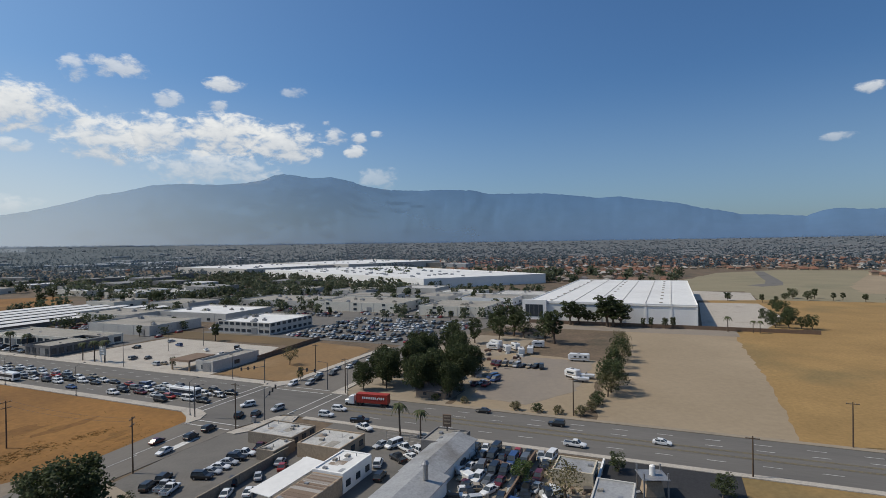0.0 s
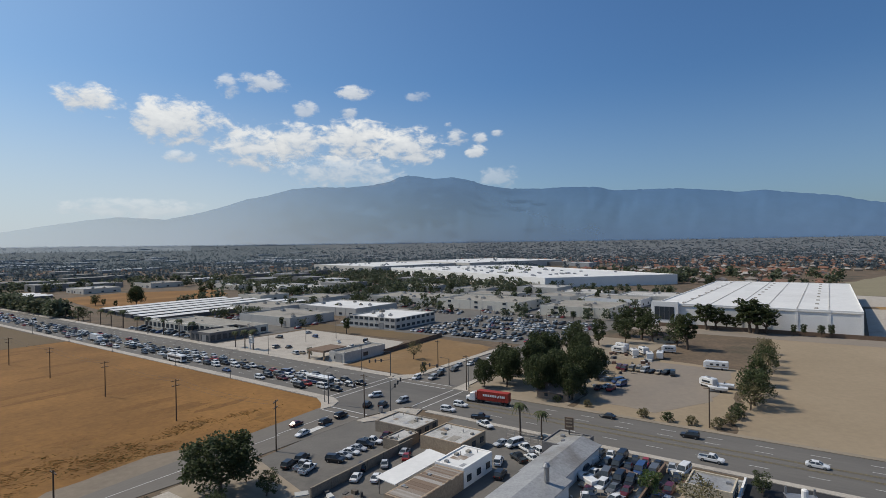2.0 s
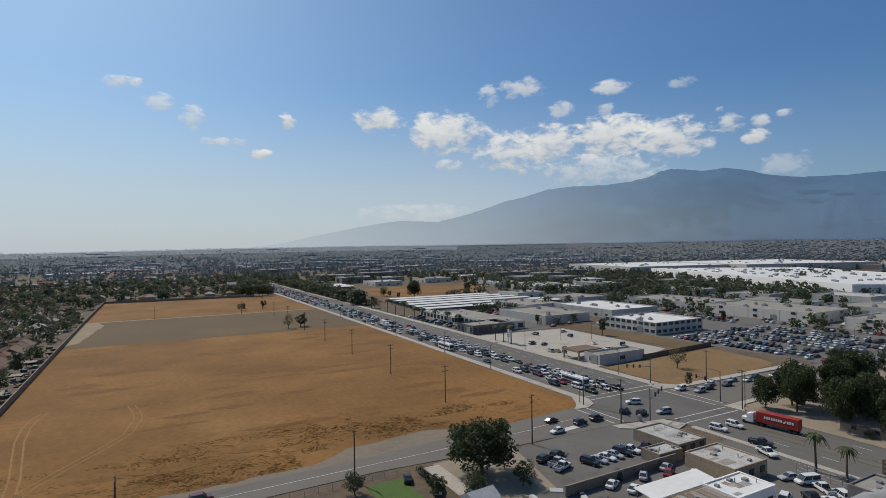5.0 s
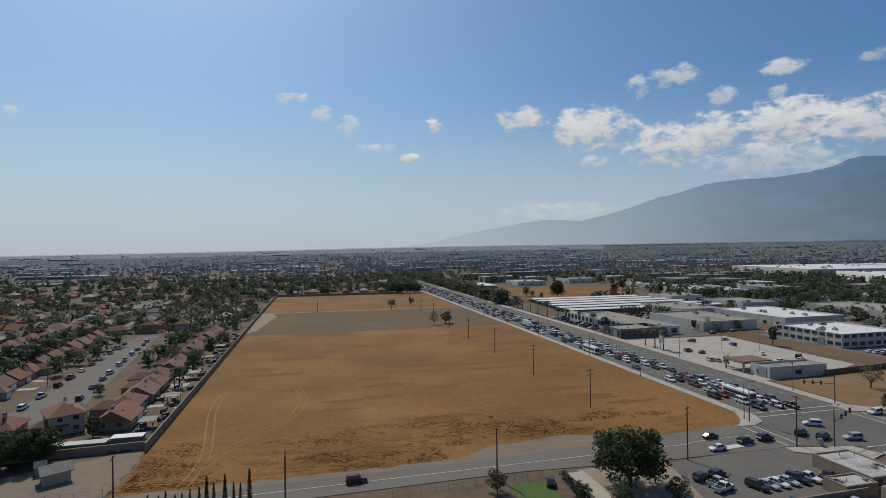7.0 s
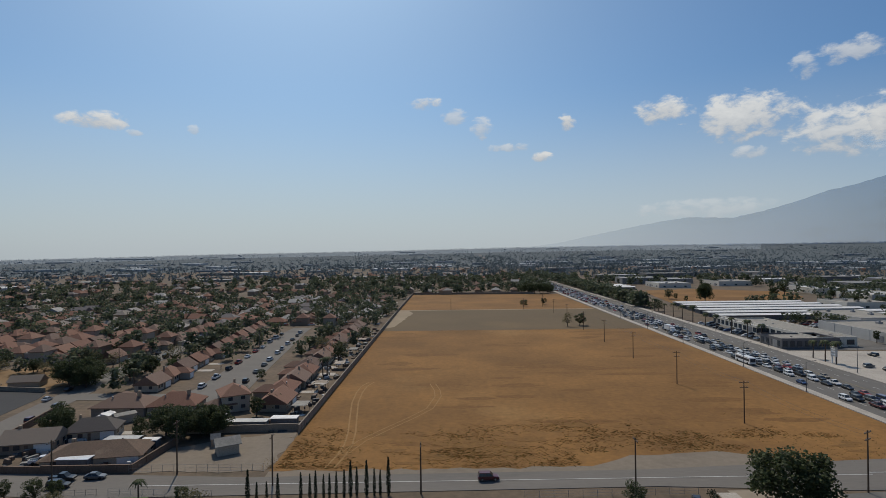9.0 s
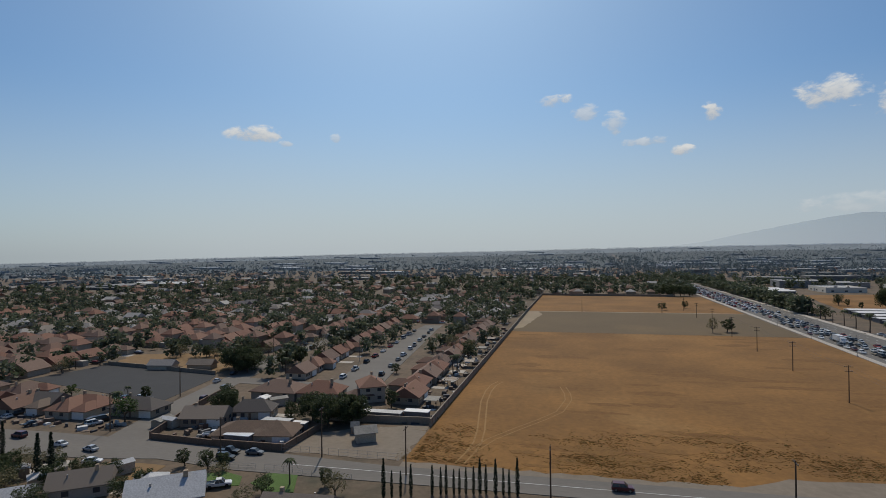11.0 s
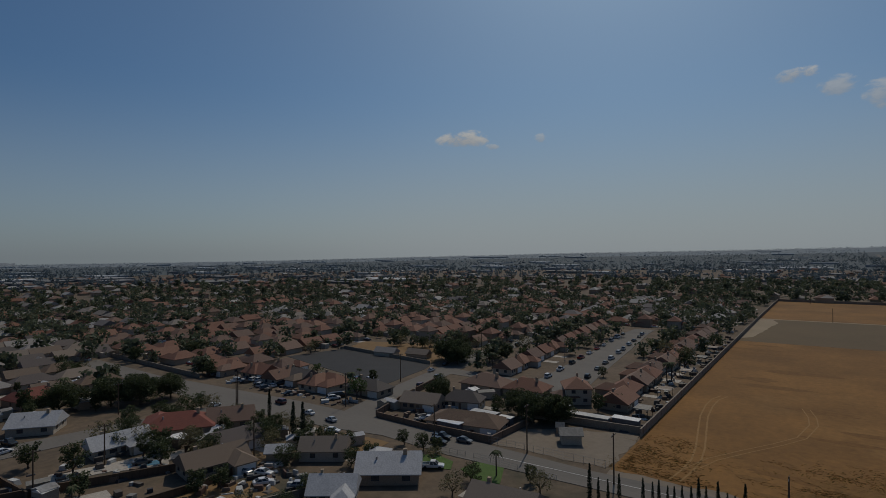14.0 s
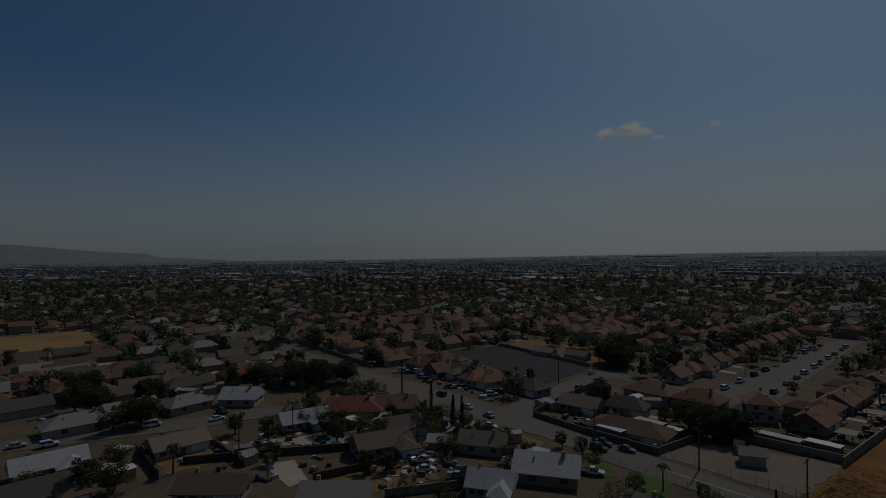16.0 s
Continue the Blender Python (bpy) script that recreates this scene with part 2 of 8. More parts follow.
LEAF = [(0.055, 0.073, 0.028), (0.068, 0.087, 0.032), (0.046, 0.062, 0.026), (0.082, 0.098, 0.04), (0.062, 0.072, 0.034)]


def leafy(name, cols, trans=0.3):
    m = varied(name, cols, 0.75, 1.5, 0.0, island=True)
    n, link = m.node_tree.nodes, m.node_tree.links
    b, out = n["Principled BSDF"], n["Material Output"]
    tr = n.new("ShaderNodeBsdfTranslucent")
    src = b.inputs["Base Color"].links[0].from_socket
    link.new(src, tr.inputs[0])
    mx = n.new("ShaderNodeMixShader")
    mx.inputs[0].default_value = trans
    link.new(b.outputs[0], mx.inputs[1])
    link.new(tr.outputs[0], mx.inputs[2])
    link.new(mx.outputs[0], out.inputs[0])
    return m


M["leaf"] = leafy("broadleaf_foliage", LEAF)
M["leaf_green"] = leafy("fresh_green_foliage", [(0.07, 0.11, 0.03), (0.09, 0.13, 0.04), (0.06, 0.09, 0.028)])
M["leaf_dry"] = leafy("dry_olive_foliage", [(0.16, 0.14, 0.07), (0.20, 0.175, 0.09), (0.12, 0.11, 0.055)])
M["cypress"] = leafy("cypress_foliage", [(0.022, 0.034, 0.016), (0.03, 0.042, 0.02), (0.018, 0.027, 0.014)], 0.1)
M["palm"] = leafy("palm_fronds", [(0.06, 0.08, 0.03), (0.08, 0.095, 0.04), (0.11, 0.10, 0.05)], 0.2)
M["far_leaf"] = leafy("far_tree_mass", [(0.088, 0.108, 0.062), (0.105, 0.122, 0.072), (0.078, 0.098, 0.06), (0.125, 0.13, 0.08)], 0.35)
M["weeds"] = leafy("dry_weeds", [(0.19, 0.125, 0.04), (0.16, 0.125, 0.05), (0.14, 0.12, 0.05), (0.22, 0.13, 0.042), (0.25, 0.14, 0.042), (0.20, 0.13, 0.042), (0.32, 0.18, 0.055)], 0.55)
# distance haze painted into the foliage colour: bluer and paler
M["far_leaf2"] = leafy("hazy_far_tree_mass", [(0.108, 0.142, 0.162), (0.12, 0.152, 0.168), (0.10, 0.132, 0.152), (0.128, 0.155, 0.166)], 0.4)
M["scrap"] = varied("yard_scrap", [(0.4, 0.4, 0.38), (0.12, 0.10, 0.08), (0.17, 0.12, 0.085), (0.05, 0.05, 0.055), (0.22, 0.21, 0.19), (0.09, 0.085, 0.08), (0.5, 0.5, 0.48), (0.13, 0.08, 0.06)], 0.7, 1.0, 0.0, island=True)
M["sheets"] = varied("old_roof_sheets", [(0.27, 0.235, 0.20), (0.19, 0.135, 0.095), (0.23, 0.185, 0.145), (0.17, 0.12, 0.085), (0.33, 0.30, 0.265), (0.21, 0.155, 0.115)], 0.7, 1.2, 0.2)
# outermost band: stronger haze painted into the base colours
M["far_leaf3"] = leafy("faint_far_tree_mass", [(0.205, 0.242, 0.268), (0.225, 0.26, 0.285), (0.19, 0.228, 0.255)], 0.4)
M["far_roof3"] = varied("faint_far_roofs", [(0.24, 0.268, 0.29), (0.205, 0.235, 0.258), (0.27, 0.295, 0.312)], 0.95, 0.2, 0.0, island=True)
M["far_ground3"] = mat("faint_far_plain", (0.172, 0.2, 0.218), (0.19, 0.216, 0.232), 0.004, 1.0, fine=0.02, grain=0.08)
M["shoulder"] = mat("worn_shoulder_dirt", (0.175, 0.145, 0.112), (0.215, 0.175, 0.13), 0.08, 0.95, (0.14, 0.112, 0.085), fine=0.6, bump=0.08, grain=0.1)
# haze of the middle distance painted into these base colours
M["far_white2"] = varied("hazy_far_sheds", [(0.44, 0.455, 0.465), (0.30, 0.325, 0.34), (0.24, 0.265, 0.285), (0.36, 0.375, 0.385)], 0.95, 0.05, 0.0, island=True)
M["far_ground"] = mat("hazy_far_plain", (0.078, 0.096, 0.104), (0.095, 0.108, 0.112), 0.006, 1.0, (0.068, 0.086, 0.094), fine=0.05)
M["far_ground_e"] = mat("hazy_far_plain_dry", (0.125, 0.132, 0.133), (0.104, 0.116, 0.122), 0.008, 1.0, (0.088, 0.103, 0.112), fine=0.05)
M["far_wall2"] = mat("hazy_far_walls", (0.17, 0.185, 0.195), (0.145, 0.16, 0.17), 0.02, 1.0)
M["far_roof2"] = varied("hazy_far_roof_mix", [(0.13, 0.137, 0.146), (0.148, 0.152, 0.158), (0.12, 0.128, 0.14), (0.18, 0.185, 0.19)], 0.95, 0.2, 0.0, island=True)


def paint(name, c):
    m = mat("car_paint_" + name, c, tuple(v * 0.9 for v in c), 1.0, 0.3, fine=8, local=True)
    m.node_tree.nodes["Principled BSDF"].inputs["Coat Weight"].default_value = 0.5
    return m


PAINT = {"white": (0.72, 0.72, 0.71), "black": (0.018, 0.018, 0.02), "silver": (0.42, 0.43, 0.44), "grey": (0.11, 0.115, 0.12),
         "red": (0.30, 0.025, 0.02), "blue": (0.035, 0.07, 0.18), "maroon": (0.10, 0.015, 0.018), "tan": (0.33, 0.27, 0.19)}
for k, c in PAINT.items():
    M["paint_" + k] = paint(k, c)


# ---- mesh helpers ----
class Shape:
    """Collects vertices and faces, with a matrix applied to what is added."""

    def __init__(self):
        self.v, self.f, self.k = [], [], []

    def add(self, vs, fs, m=None, k=0):
        o = len(self.v)
        self.v += [tuple(m @ Vector(p)) for p in vs] if m else [tuple(p) for p in vs]
        self.f += [tuple(o + i for i in f) for f in fs]
        self.k += [k] * len(fs)
        return self

    def box(self, x0, y0, z0, x1, y1, z1, m=None, k=0, taper=0.0):
        t = taper
        vs = [(x0, y0, z0), (x1, y0, z0), (x1, y1, z0), (x0, y1, z0), (x0 + t, y0 + t, z1), (x1 - t, y0 + t, z1), (x1 - t, y1 - t, z1), (x0 + t, y1 - t, z1)]
        return self.add(vs, [(3, 2, 1, 0), (4, 5, 6, 7), (0, 1, 5, 4), (1, 2, 6, 5), (2, 3, 7, 6), (3, 0, 4, 7)], m, k)

    def tube(self, p, q, r0, r1, n=6, k=0, caps=True):
        p, q = Vector(p), Vector(q)
        m = (q - p).to_track_quat("Z", "X").to_matrix().to_4x4()
        L = (q - p).length
        vs = [(r * math.cos(6.28319 * i / n), r * math.sin(6.28319 * i / n), z) for z, r in ((0, r0), (L, r1)) for i in range(n)]
        fs = [(i, (i + 1) % n, n + (i + 1) % n, n + i) for i in range(n)]
        if caps:
            fs += [tuple(range(n))[::-1], tuple(range(n, 2 * n))]
        return self.add(vs, fs, Matrix.Translation(p) @ m, k)

    def strip(self, pts, width, z):
        """A flat ribbon along the points."""
        P = [Vector((x, y, 0)) for x, y in pts]
        vs = []
        for i, p in enumerate(P):
            d = (P[min(i + 1, len(P) - 1)] - P[max(i - 1, 0)]).normalized()
            nrm = Vector((-d.y, d.x, 0)) * width / 2
            vs += [(p.x + nrm.x, p.y + nrm.y, z), (p.x - nrm.x, p.y - nrm.y, z)]
        return self.add(vs, [(2 * i, 2 * i + 1, 2 * i + 3, 2 * i + 2) for i in range(len(P) - 1)])

    def mesh(self, name, *mats, smooth=False):
        me = bpy.data.meshes.new(name)
        me.from_pydata(self.v, [], self.f)
        for x in mats:
            me.materials.append(x)
        if len(mats) > 1:
            me.polygons.foreach_set("material_index", self.k)
        if smooth:
            me.polygons.foreach_set("use_smooth", [True] * len(self.f))
        me.update()
        return me


def part(name, sh, material, parent, label="", smooth=False):
    me = sh if isinstance(sh, bpy.types.Mesh) else sh.mesh(name, material, smooth=smooth)
    ob = new(name, me)
    ob.parent = parent
    if label:
        ob["label"] = label
    return ob


def thing(name, label, category, at=(0, 0, 0), turn=0, group="", kind=""):
    ob = new(name)
    ob.empty_display_size = 0.5
    ob.matrix_world = pose(*at, 0, 0, turn)
    return tagged(ob, label, category, group, kind)


def solid(name, sh, material, label, category="", group="", kind="", smooth=False):
    ob = new(name, sh.mesh(name, material, smooth=smooth))
    return tagged(ob, label, category, group, kind)


def lay(name, pts, z, material, label, category="ground"):
    """A flat piece of the setting with a real thickness down into the soil."""
    s = Shape()
    n = len(pts)
    s.add([(x, y, z) for x, y in pts] + [(x, y, -0.4) for x, y in pts], [tuple(range(n))] + [(i, n + i, n + (i + 1) % n, (i + 1) % n) for i in range(n)])
    return solid(name, s, M[material], label, category, kind="structure")


def rect(x0, y0, x1, y1):
    return [(x0, y0), (x1, y0), (x1, y1), (x0, y1)]


rng = random.Random(7)


def smooth01(a, b, x):
    t = min(1, max(0, (x - a) / (b - a)))
    return t * t * (3 - 2 * t)


# height of the far rim of the land by bearing, degrees to the left of +y
LAND = [(-180, 0), (-140, 70), (-60, 72), (-20, 73), (-5, 67), (7, 53), (22, 43), (30, 32), (38, 24), (46, 13), (58, 2), (80, 0), (180, 0)]


def rise(x, y):
    """Height of the land: flat near by, climbing gently toward the mountains far off."""
    r = math.hypot(x, y)
    az = math.degrees(math.atan2(-x, y))
    top = LAND[-1][1]
    for (a, h), (c, k) in zip(LAND, LAND[1:]):
        if a <= az <= c:
            top = h + (k - h) * (az - a) / (c - a)
            break
    return top * smooth01(1000, 4100, r) ** 1.3


def north(x, y):
    """The boulevard north of the crossing bears slightly east."""
    return x + 0.0155 * (y - 119)


# ---- the land ----
def build_ground():
    s = Shape()
    radii = [0, 60, 150, 300, 500, 750, 1000, 1250, 1500, 1800, 2100, 2500, 2900, 3300, 3600, 3900, 4150, 4300]
    n = 96
    vs = [(0, 0, 0)]
    for r in radii[1:]:
        for i in range(n):
            a = 6.283185 * i / n
            x, y = r * math.cos(a), r * math.sin(a)
            vs.append((x, y, rise(x, y)))
    fs = [(0, 1 + i, 1 + (i + 1) % n) for i in range(n)]
    for k in range(len(radii) - 2):
        o, p = 1 + k * n, 1 + (k + 1) * n
        fs += [(o + i, p + i, p + (i + 1) % n, o + (i + 1) % n) for i in range(n)]
    s.add(vs, fs)
    # outer rings take the ground colours with haze painted in
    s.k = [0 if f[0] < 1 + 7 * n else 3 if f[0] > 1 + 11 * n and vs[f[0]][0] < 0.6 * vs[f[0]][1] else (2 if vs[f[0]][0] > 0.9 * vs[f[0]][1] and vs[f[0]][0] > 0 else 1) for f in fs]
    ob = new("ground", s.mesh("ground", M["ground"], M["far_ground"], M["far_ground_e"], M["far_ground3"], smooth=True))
    return tagged(ob, "dusty suburban ground reaching the horizon", "ground", kind="structure")


def ragged(pts, step=3.0, amp=1.2, seed=1):
    """The outline with its edges broken up, as bare soil and grass meet."""
    r, out = random.Random(seed), []
    for p, q in zip(pts, pts[1:] + pts[:1]):
        L = math.dist(p, q)
        n = max(1, int(L / step))
        for i in range(n):
            t = i / n
            k = amp * (noise.noise(Vector((p[0] + t * 50, p[1] - t * 30, seed * 3.7))) + r.uniform(-.4, .4)) if i else 0
            nx, ny = -(q[1] - p[1]) / L, (q[0] - p[0]) / L
            out.append((p[0] + (q[0] - p[0]) * t + nx * k, p[1] + (q[1] - p[1]) * t + ny * k))
    return out


build_ground()
# open fields and yards
lay("field", [(-37, 113), (101, 113), (104.5, 116), (111.2, 124), (north(111.6, 313), 313), (-37, 313)], 0.04, "gold", "open field of dry golden grass", "field")
lay("field_mown", ragged([(-37, 313), (112.5, 313), (114.5, 420), (-37, 420)]), 0.04, "mown", "mown strip of brown dry grass", "field")
lay("field_far", [(-36, 424), (114.8, 424), (116.5, 570), (-34.5, 578)], 0.04, "gold", "far field of dry golden grass", "field")
lay("dirt_patch", ragged([(-37, 322), (-31, 330), (-27, 375), (-24, 400), (-29, 424), (-37, 424)]), 0.07, "dirt", "pale bare patch beside the field", "dirt")
lay("field_road", rect(-37, 420, 114, 423.4), 0.09, "dirt", "narrow pale road across the field", "road")
lay("field_shoulder", ragged([(-37, 105), (106, 105), (106, 117), (75, 115.5), (60, 122), (40, 120), (30, 114), (-37, 113)]), 0.05, "shoulder", "dusty road shoulder beside the field", "dirt")
lay("vacant_lot", ragged([(143, 18), (200, 22), (300, 22), (302, -28), (250, -28), (200, -28.5), (165, -27.5), (143, -26)]), 0.05, "dirt", "bare graded dirt lot", "dirt")
lay("straw_field", ragged(rect(143, -420, 482, -26), 4, 2.0, 5), 0.04, "gold2", "wide field of dry straw grass", "field")
lay("tan_field", ragged([(482, -420), (482, -62), (560, -62), (560, -16), (720, -14), (890, -60), (985, -150), (1000, -420)], 8, 4.0, 3), 0.05, "tan_grass", "bleached grass field beyond the tree row", "field")
lay("field_drive", [(640, -72), (668, -92), (720, -100), (790, -104), (940, -116), (940, -128), (770, -118), (700, -114), (650, -106), (625, -84)], 0.09, "lot", "curved asphalt drive through the pale field", "road")
lay("back_lot", [(466, -18), (478, -60), (546, -64), (558, -18)], 0.08, "concrete", "second concrete truck court behind a wall", "pavement")
lay("bare_strip", ragged([(560, -150), (640, -160), (980, -275), (990, -300), (640, -200), (560, -175)], 6, 3, 8), 0.08, "dirt", "bare graded strip", "dirt")
lay("gravel_lot", ragged([(143, 58), (143, 22), (215, 24), (222, 60), (205, 70), (180, 62)]), 0.06, "dirt", "dirt lot around the parked campers", "dirt")
lay("gravel_yard", ragged([(152, 55), (150, 38), (170, 27), (212, 27), (216, 58), (190, 60)]), 0.09, "yard", "grey gravel yard", "dirt")
lay("grove_ground", rect(143, 60, 260, 96), 0.05, "dirt_grey", "shaded dirt under the grove", "dirt")
lay("corner_field", ragged([(148, 119.4), (184, 118.8), (210, 122), (216, 155), (176, 153), (150, 151.5)]), 0.06, "corner_grass", "fenced corner lot of dry golden grass", "field")
lay("drive_lane", ragged(rect(205, 160, 222, 260)), 0.06, "mown", "strip of dry grass behind the car wash", "field")
lay("station_lot", [(146, 153), (172, 154), (200, 165), (203, 236), (146, 240)], 0.07, "concrete", "pale concrete forecourt", "pavement")
lay("dealer_lot", rect(222, 98, 300, 236), 0.05, "lot", "asphalt lot full of parked cars", "pavement")
lay("shop_lot", rect(146, 240, 205, 335), 0.06, "lot", "asphalt lot before the strip mall", "pavement")
lay("industrial_apron", rect(300, 92, 520, 420), 0.04, "lot", "asphalt aprons among the industrial units", "pavement")
lay("back_field", ragged([(190, 462), (300, 468), (330, 505), (352, 566), (284, 618), (215, 602)]), 0.06, "gold", "dry golden field behind the storage carports", "field")
lay("truck_court", [(320, -15), (450, -19), (452, -58), (371, -61), (322, -45)], 0.08, "concrete", "pale concrete truck court", "pavement")
lay("warehouse_verge", rect(292, -30, 318, 90), 0.07, "yard", "dry verge before the warehouse", "field")
lay("corner_parking", [(66, 76.8), (99, 77.2), (106, 80), (106, 102), (92, 102), (72, 100)], 0.07, "lot", "worn asphalt parking lot", "pavement")
lay("side_yard", rect(52, 80, 72, 102), 0.05, "dirt_grey", "dusty yard beside the parking lot", "dirt")
lay("shop_yard", rect(60, 30, 118, 80), 0.05, "lot", "worn asphalt among the shops", "pavement")
lay("junk_yard", ragged(rect(84, 10, 116, 44)), 0.08, "dirt_grey", "oily dirt of the wrecking yard", "dirt")
lay("black_lot", rect(100, -12, 119, 13), 0.10, "blacktop", "fresh blacktop parking lot", "pavement")
lay("roadside_strip", rect(60, -120, 119, -12), 0.05, "gold2", "dry grass beside the road", "field")
lay("shed_lot", ragged([(-66, 113), (-38, 113), (-37, 140), (-44, 137), (-64, 127)]), 0.06, "shoulder", "bare gravel lot around the shed", "dirt")
lay("black_field", [(-197, 160), (-125, 142.5), (-129, 172), (-132, 180), (-190, 188)], 0.07, "blacktop", "black asphalt lot", "pavement")
lay("straw_patch", ragged([(-189, 189), (-133, 181), (-136, 206), (-164, 222), (-198, 210)]), 0.06, "corner_grass", "patch of dry yellow grass", "field")
lay("yellow_yard", ragged([(-100, 99), (-86, 100), (-86, 89), (-98, 90)]), 0.07, "corner_grass", "front yard of dry yellow grass", "field")
lay("lawn", [(-76, 97), (-72, 100), (-66.5, 98.5), (-64.5, 94.5), (-70, 92.5)], 0.10, "lawn", "watered green front lawn", "lawn")
lay("lawn", [(-63, 96), (-62, 102), (-56, 102.3), (-52.5, 94), (-56, 92)], 0.10, "lawn", "watered green front lawn", "lawn")
lay("dirt_yard", ragged([(-98, 47), (-89, 54), (-86, 68), (-95, 69), (-101, 60)]), 0.07, "corner_grass", "yard of trampled dry grass", "field")
lay("concrete_pad", [(-116.1, 43), (-101.4, 42.8), (-102.5, 47.2), (-114.1, 49.4)], 0.09, "concrete", "pale concrete pad behind a house", "pavement")
lay("pool_deck", [(-122.5, 54.5), (-116.5, 63), (-125.2, 67), (-128, 57.2)], 0.08, "concrete", "pale concrete deck round a pool", "pavement")
M["pool"] = mat("pool_water", (0.10, 0.22, 0.32), (0.13, 0.27, 0.37), 0.6, 0.06, fine=2.0, grain=0.08)
lay("pool_water", [(-122, 57), (-118.4, 62.2), (-121, 63.6), (-124.4, 58)], 0.12, "pool", "blue water of a back-yard pool", "water")
lay("dry_yard", ragged([(-207, 23), (-205.5, 35.5), (-191, 36.5), (-192, 25)]), 0.07, "gold2", "back yard of dry yellow grass", "field")
lay("dry_yard", ragged([(-148, 26), (-143, 37), (-124, 38), (-123, 26)], 2.0, 0.8, 6), 0.06, "corner_grass", "yard of trampled brown grass", "field")
lay("dry_yard", ragged([(-110, 72), (-100, 74), (-97, 80), (-108, 82)], 2.0, 0.8, 9), 0.06, "corner_grass", "yard of trampled brown grass", "field")
lay("school_field", ragged(rect(-390, -8, -298, 38)), 0.06, "gold2", "dry grass playing field", "field")
lay("backyard_lawn", rect(-174, 2, -166, 17), 0.08, "lawn", "green back lawn", "lawn")

# ---- roads ----
lay("main_road", [(119, -900), (119, 97), (106.4, 101), (106.4, 117.5), (112, 119), (114.5, 128), (north(114.5, 1150), 1150), (north(143, 1150), 1150), (143, 128), (141, 119), (141, -900)], 0.12, "asphalt", "wide worn asphalt boulevard", "road")
def far_boulevard():
    s = Shape()
    ys = [1150 + 150 * i for i in range(11)]
    vs = [(north(x, y), y, rise(north(x, y), y) + 0.4) for y in ys for x in (121, 133)]
    s.add(vs, [(2 * i, 2 * i + 1, 2 * i + 3, 2 * i + 2) for i in range(len(ys) - 1)])
    solid("main_road_far", s, M["asphalt"], "far stretch of the asphalt boulevard", "road", kind="structure")


far_boulevard()
lay("cross_road", [(-70, 101), (40, 104), (75, 101.5), (106.4, 101), (106.4, 117.5), (75, 115), (40, 112), (-40, 110), (-70, 112)], 0.11, "asphalt_x", "sun-bleached cross street", "road")
lay("cross_road_west", [(-70, 101), (-70, 112), (-100, 113), (-135, 113), (-207, 108), (-262, 110), (-262, 100), (-236, 97), (-180, 97), (-143, 96), (-125, 99), (-106, 100), (-91, 103)], 0.10, "asphalt_x", "sun-bleached residential street", "road")
lay("cross_road_east", [(141, 97), (230, 98), (300, 92), (300, 101), (230, 113), (180, 116), (141, 118)], 0.11, "asphalt_x", "side street beside the corner lot", "road")
lay("side_street", [(-114, 112.5), (-101.5, 112.5), (-109.5, 136), (-113.5, 156), (-120, 200), (-121.5, 240), (-128, 335), (-136, 420), (-147, 420), (-139, 335), (-132.5, 260), (-130.5, 206), (-125, 170), (-121, 143)], 0.09, "asphalt_x", "long straight residential street", "road")
lay("court", [(-86, 166), (-64, 166), (-66, 182), (-69, 208), (-74, 257), (-80, 311), (-81, 330), (-92, 330), (-93, 292), (-88, 250), (-86, 214), (-84, 183)], 0.11, "asphalt_x", "pale residential court lined with parked cars", "road")
lay("court_entry", [(-116, 170), (-85, 169), (-85, 176), (-117, 178)], 0.10, "asphalt_x", "short street into the court", "road")
lay("south_street", [(-150, 98), (-137, 98), (-146, 74), (-149.5, 55), (-152, 36), (-157, 15), (-166, -20), (-180, -80), (-191, -80), (-176, -20), (-167, 15), (-162, 36), (-159.5, 55), (-156, 74)], 0.11, "asphalt_x", "dusty residential street", "road")
lay("yard_lane", [(-112, 98), (-107, 98), (-121, 60), (-127, 44), (-132, 46), (-125, 64)], 0.10, "concrete", "pale driveway lane", "road")
lay("pavement_west", [(111.4, 126), (114.3, 126), (north(114.3, 900), 900), (north(111.4, 900), 900)], 0.27, "concrete", "pale concrete pavement along the field", "pavement")
lay("pavement_corner", [(103.5, 115.6), (108, 115.2), (112, 117.2), (114.2, 121.5), (114.3, 125.9), (111.4, 125.9), (108.2, 120.4)], 0.28, "concrete", "rounded concrete corner pavement", "pavement")
lay("pavement_east", [(143.2, 124.2), (147, 124.2), (north(147, 900), 900), (north(143.2, 900), 900)], 0.27, "concrete", "pale concrete pavement", "pavement")
lay("pavement_corner_east", [(141.2, 118.4), (146, 116.6), (215, 115.5), (215, 118.6), (150, 119.4), (146, 124), (141.2, 124)], 0.29, "concrete", "concrete pavement round the corner lot", "pavement")
lay("pavement_grove", [(141.2, 97), (148, 97.3), (160, 97.4), (160, 95.5), (147, 95), (141.2, 91)], 0.27, "concrete", "concrete corner pavement", "pavement")
lay("kerb_verge", rect(141.2, -300, 143, 91), 0.2, "dirt_grey", "dirt verge along the road", "pavement")
lay("pavement_island", [(102, 100.6), (117, 97.4), (119, 92), (113, 90), (102, 98)], 0.27, "concrete", "concrete corner island", "pavement")
lay("pavement_south", rect(117.6, -200, 119.4, 90), 0.24, "concrete", "narrow concrete pavement", "pavement")


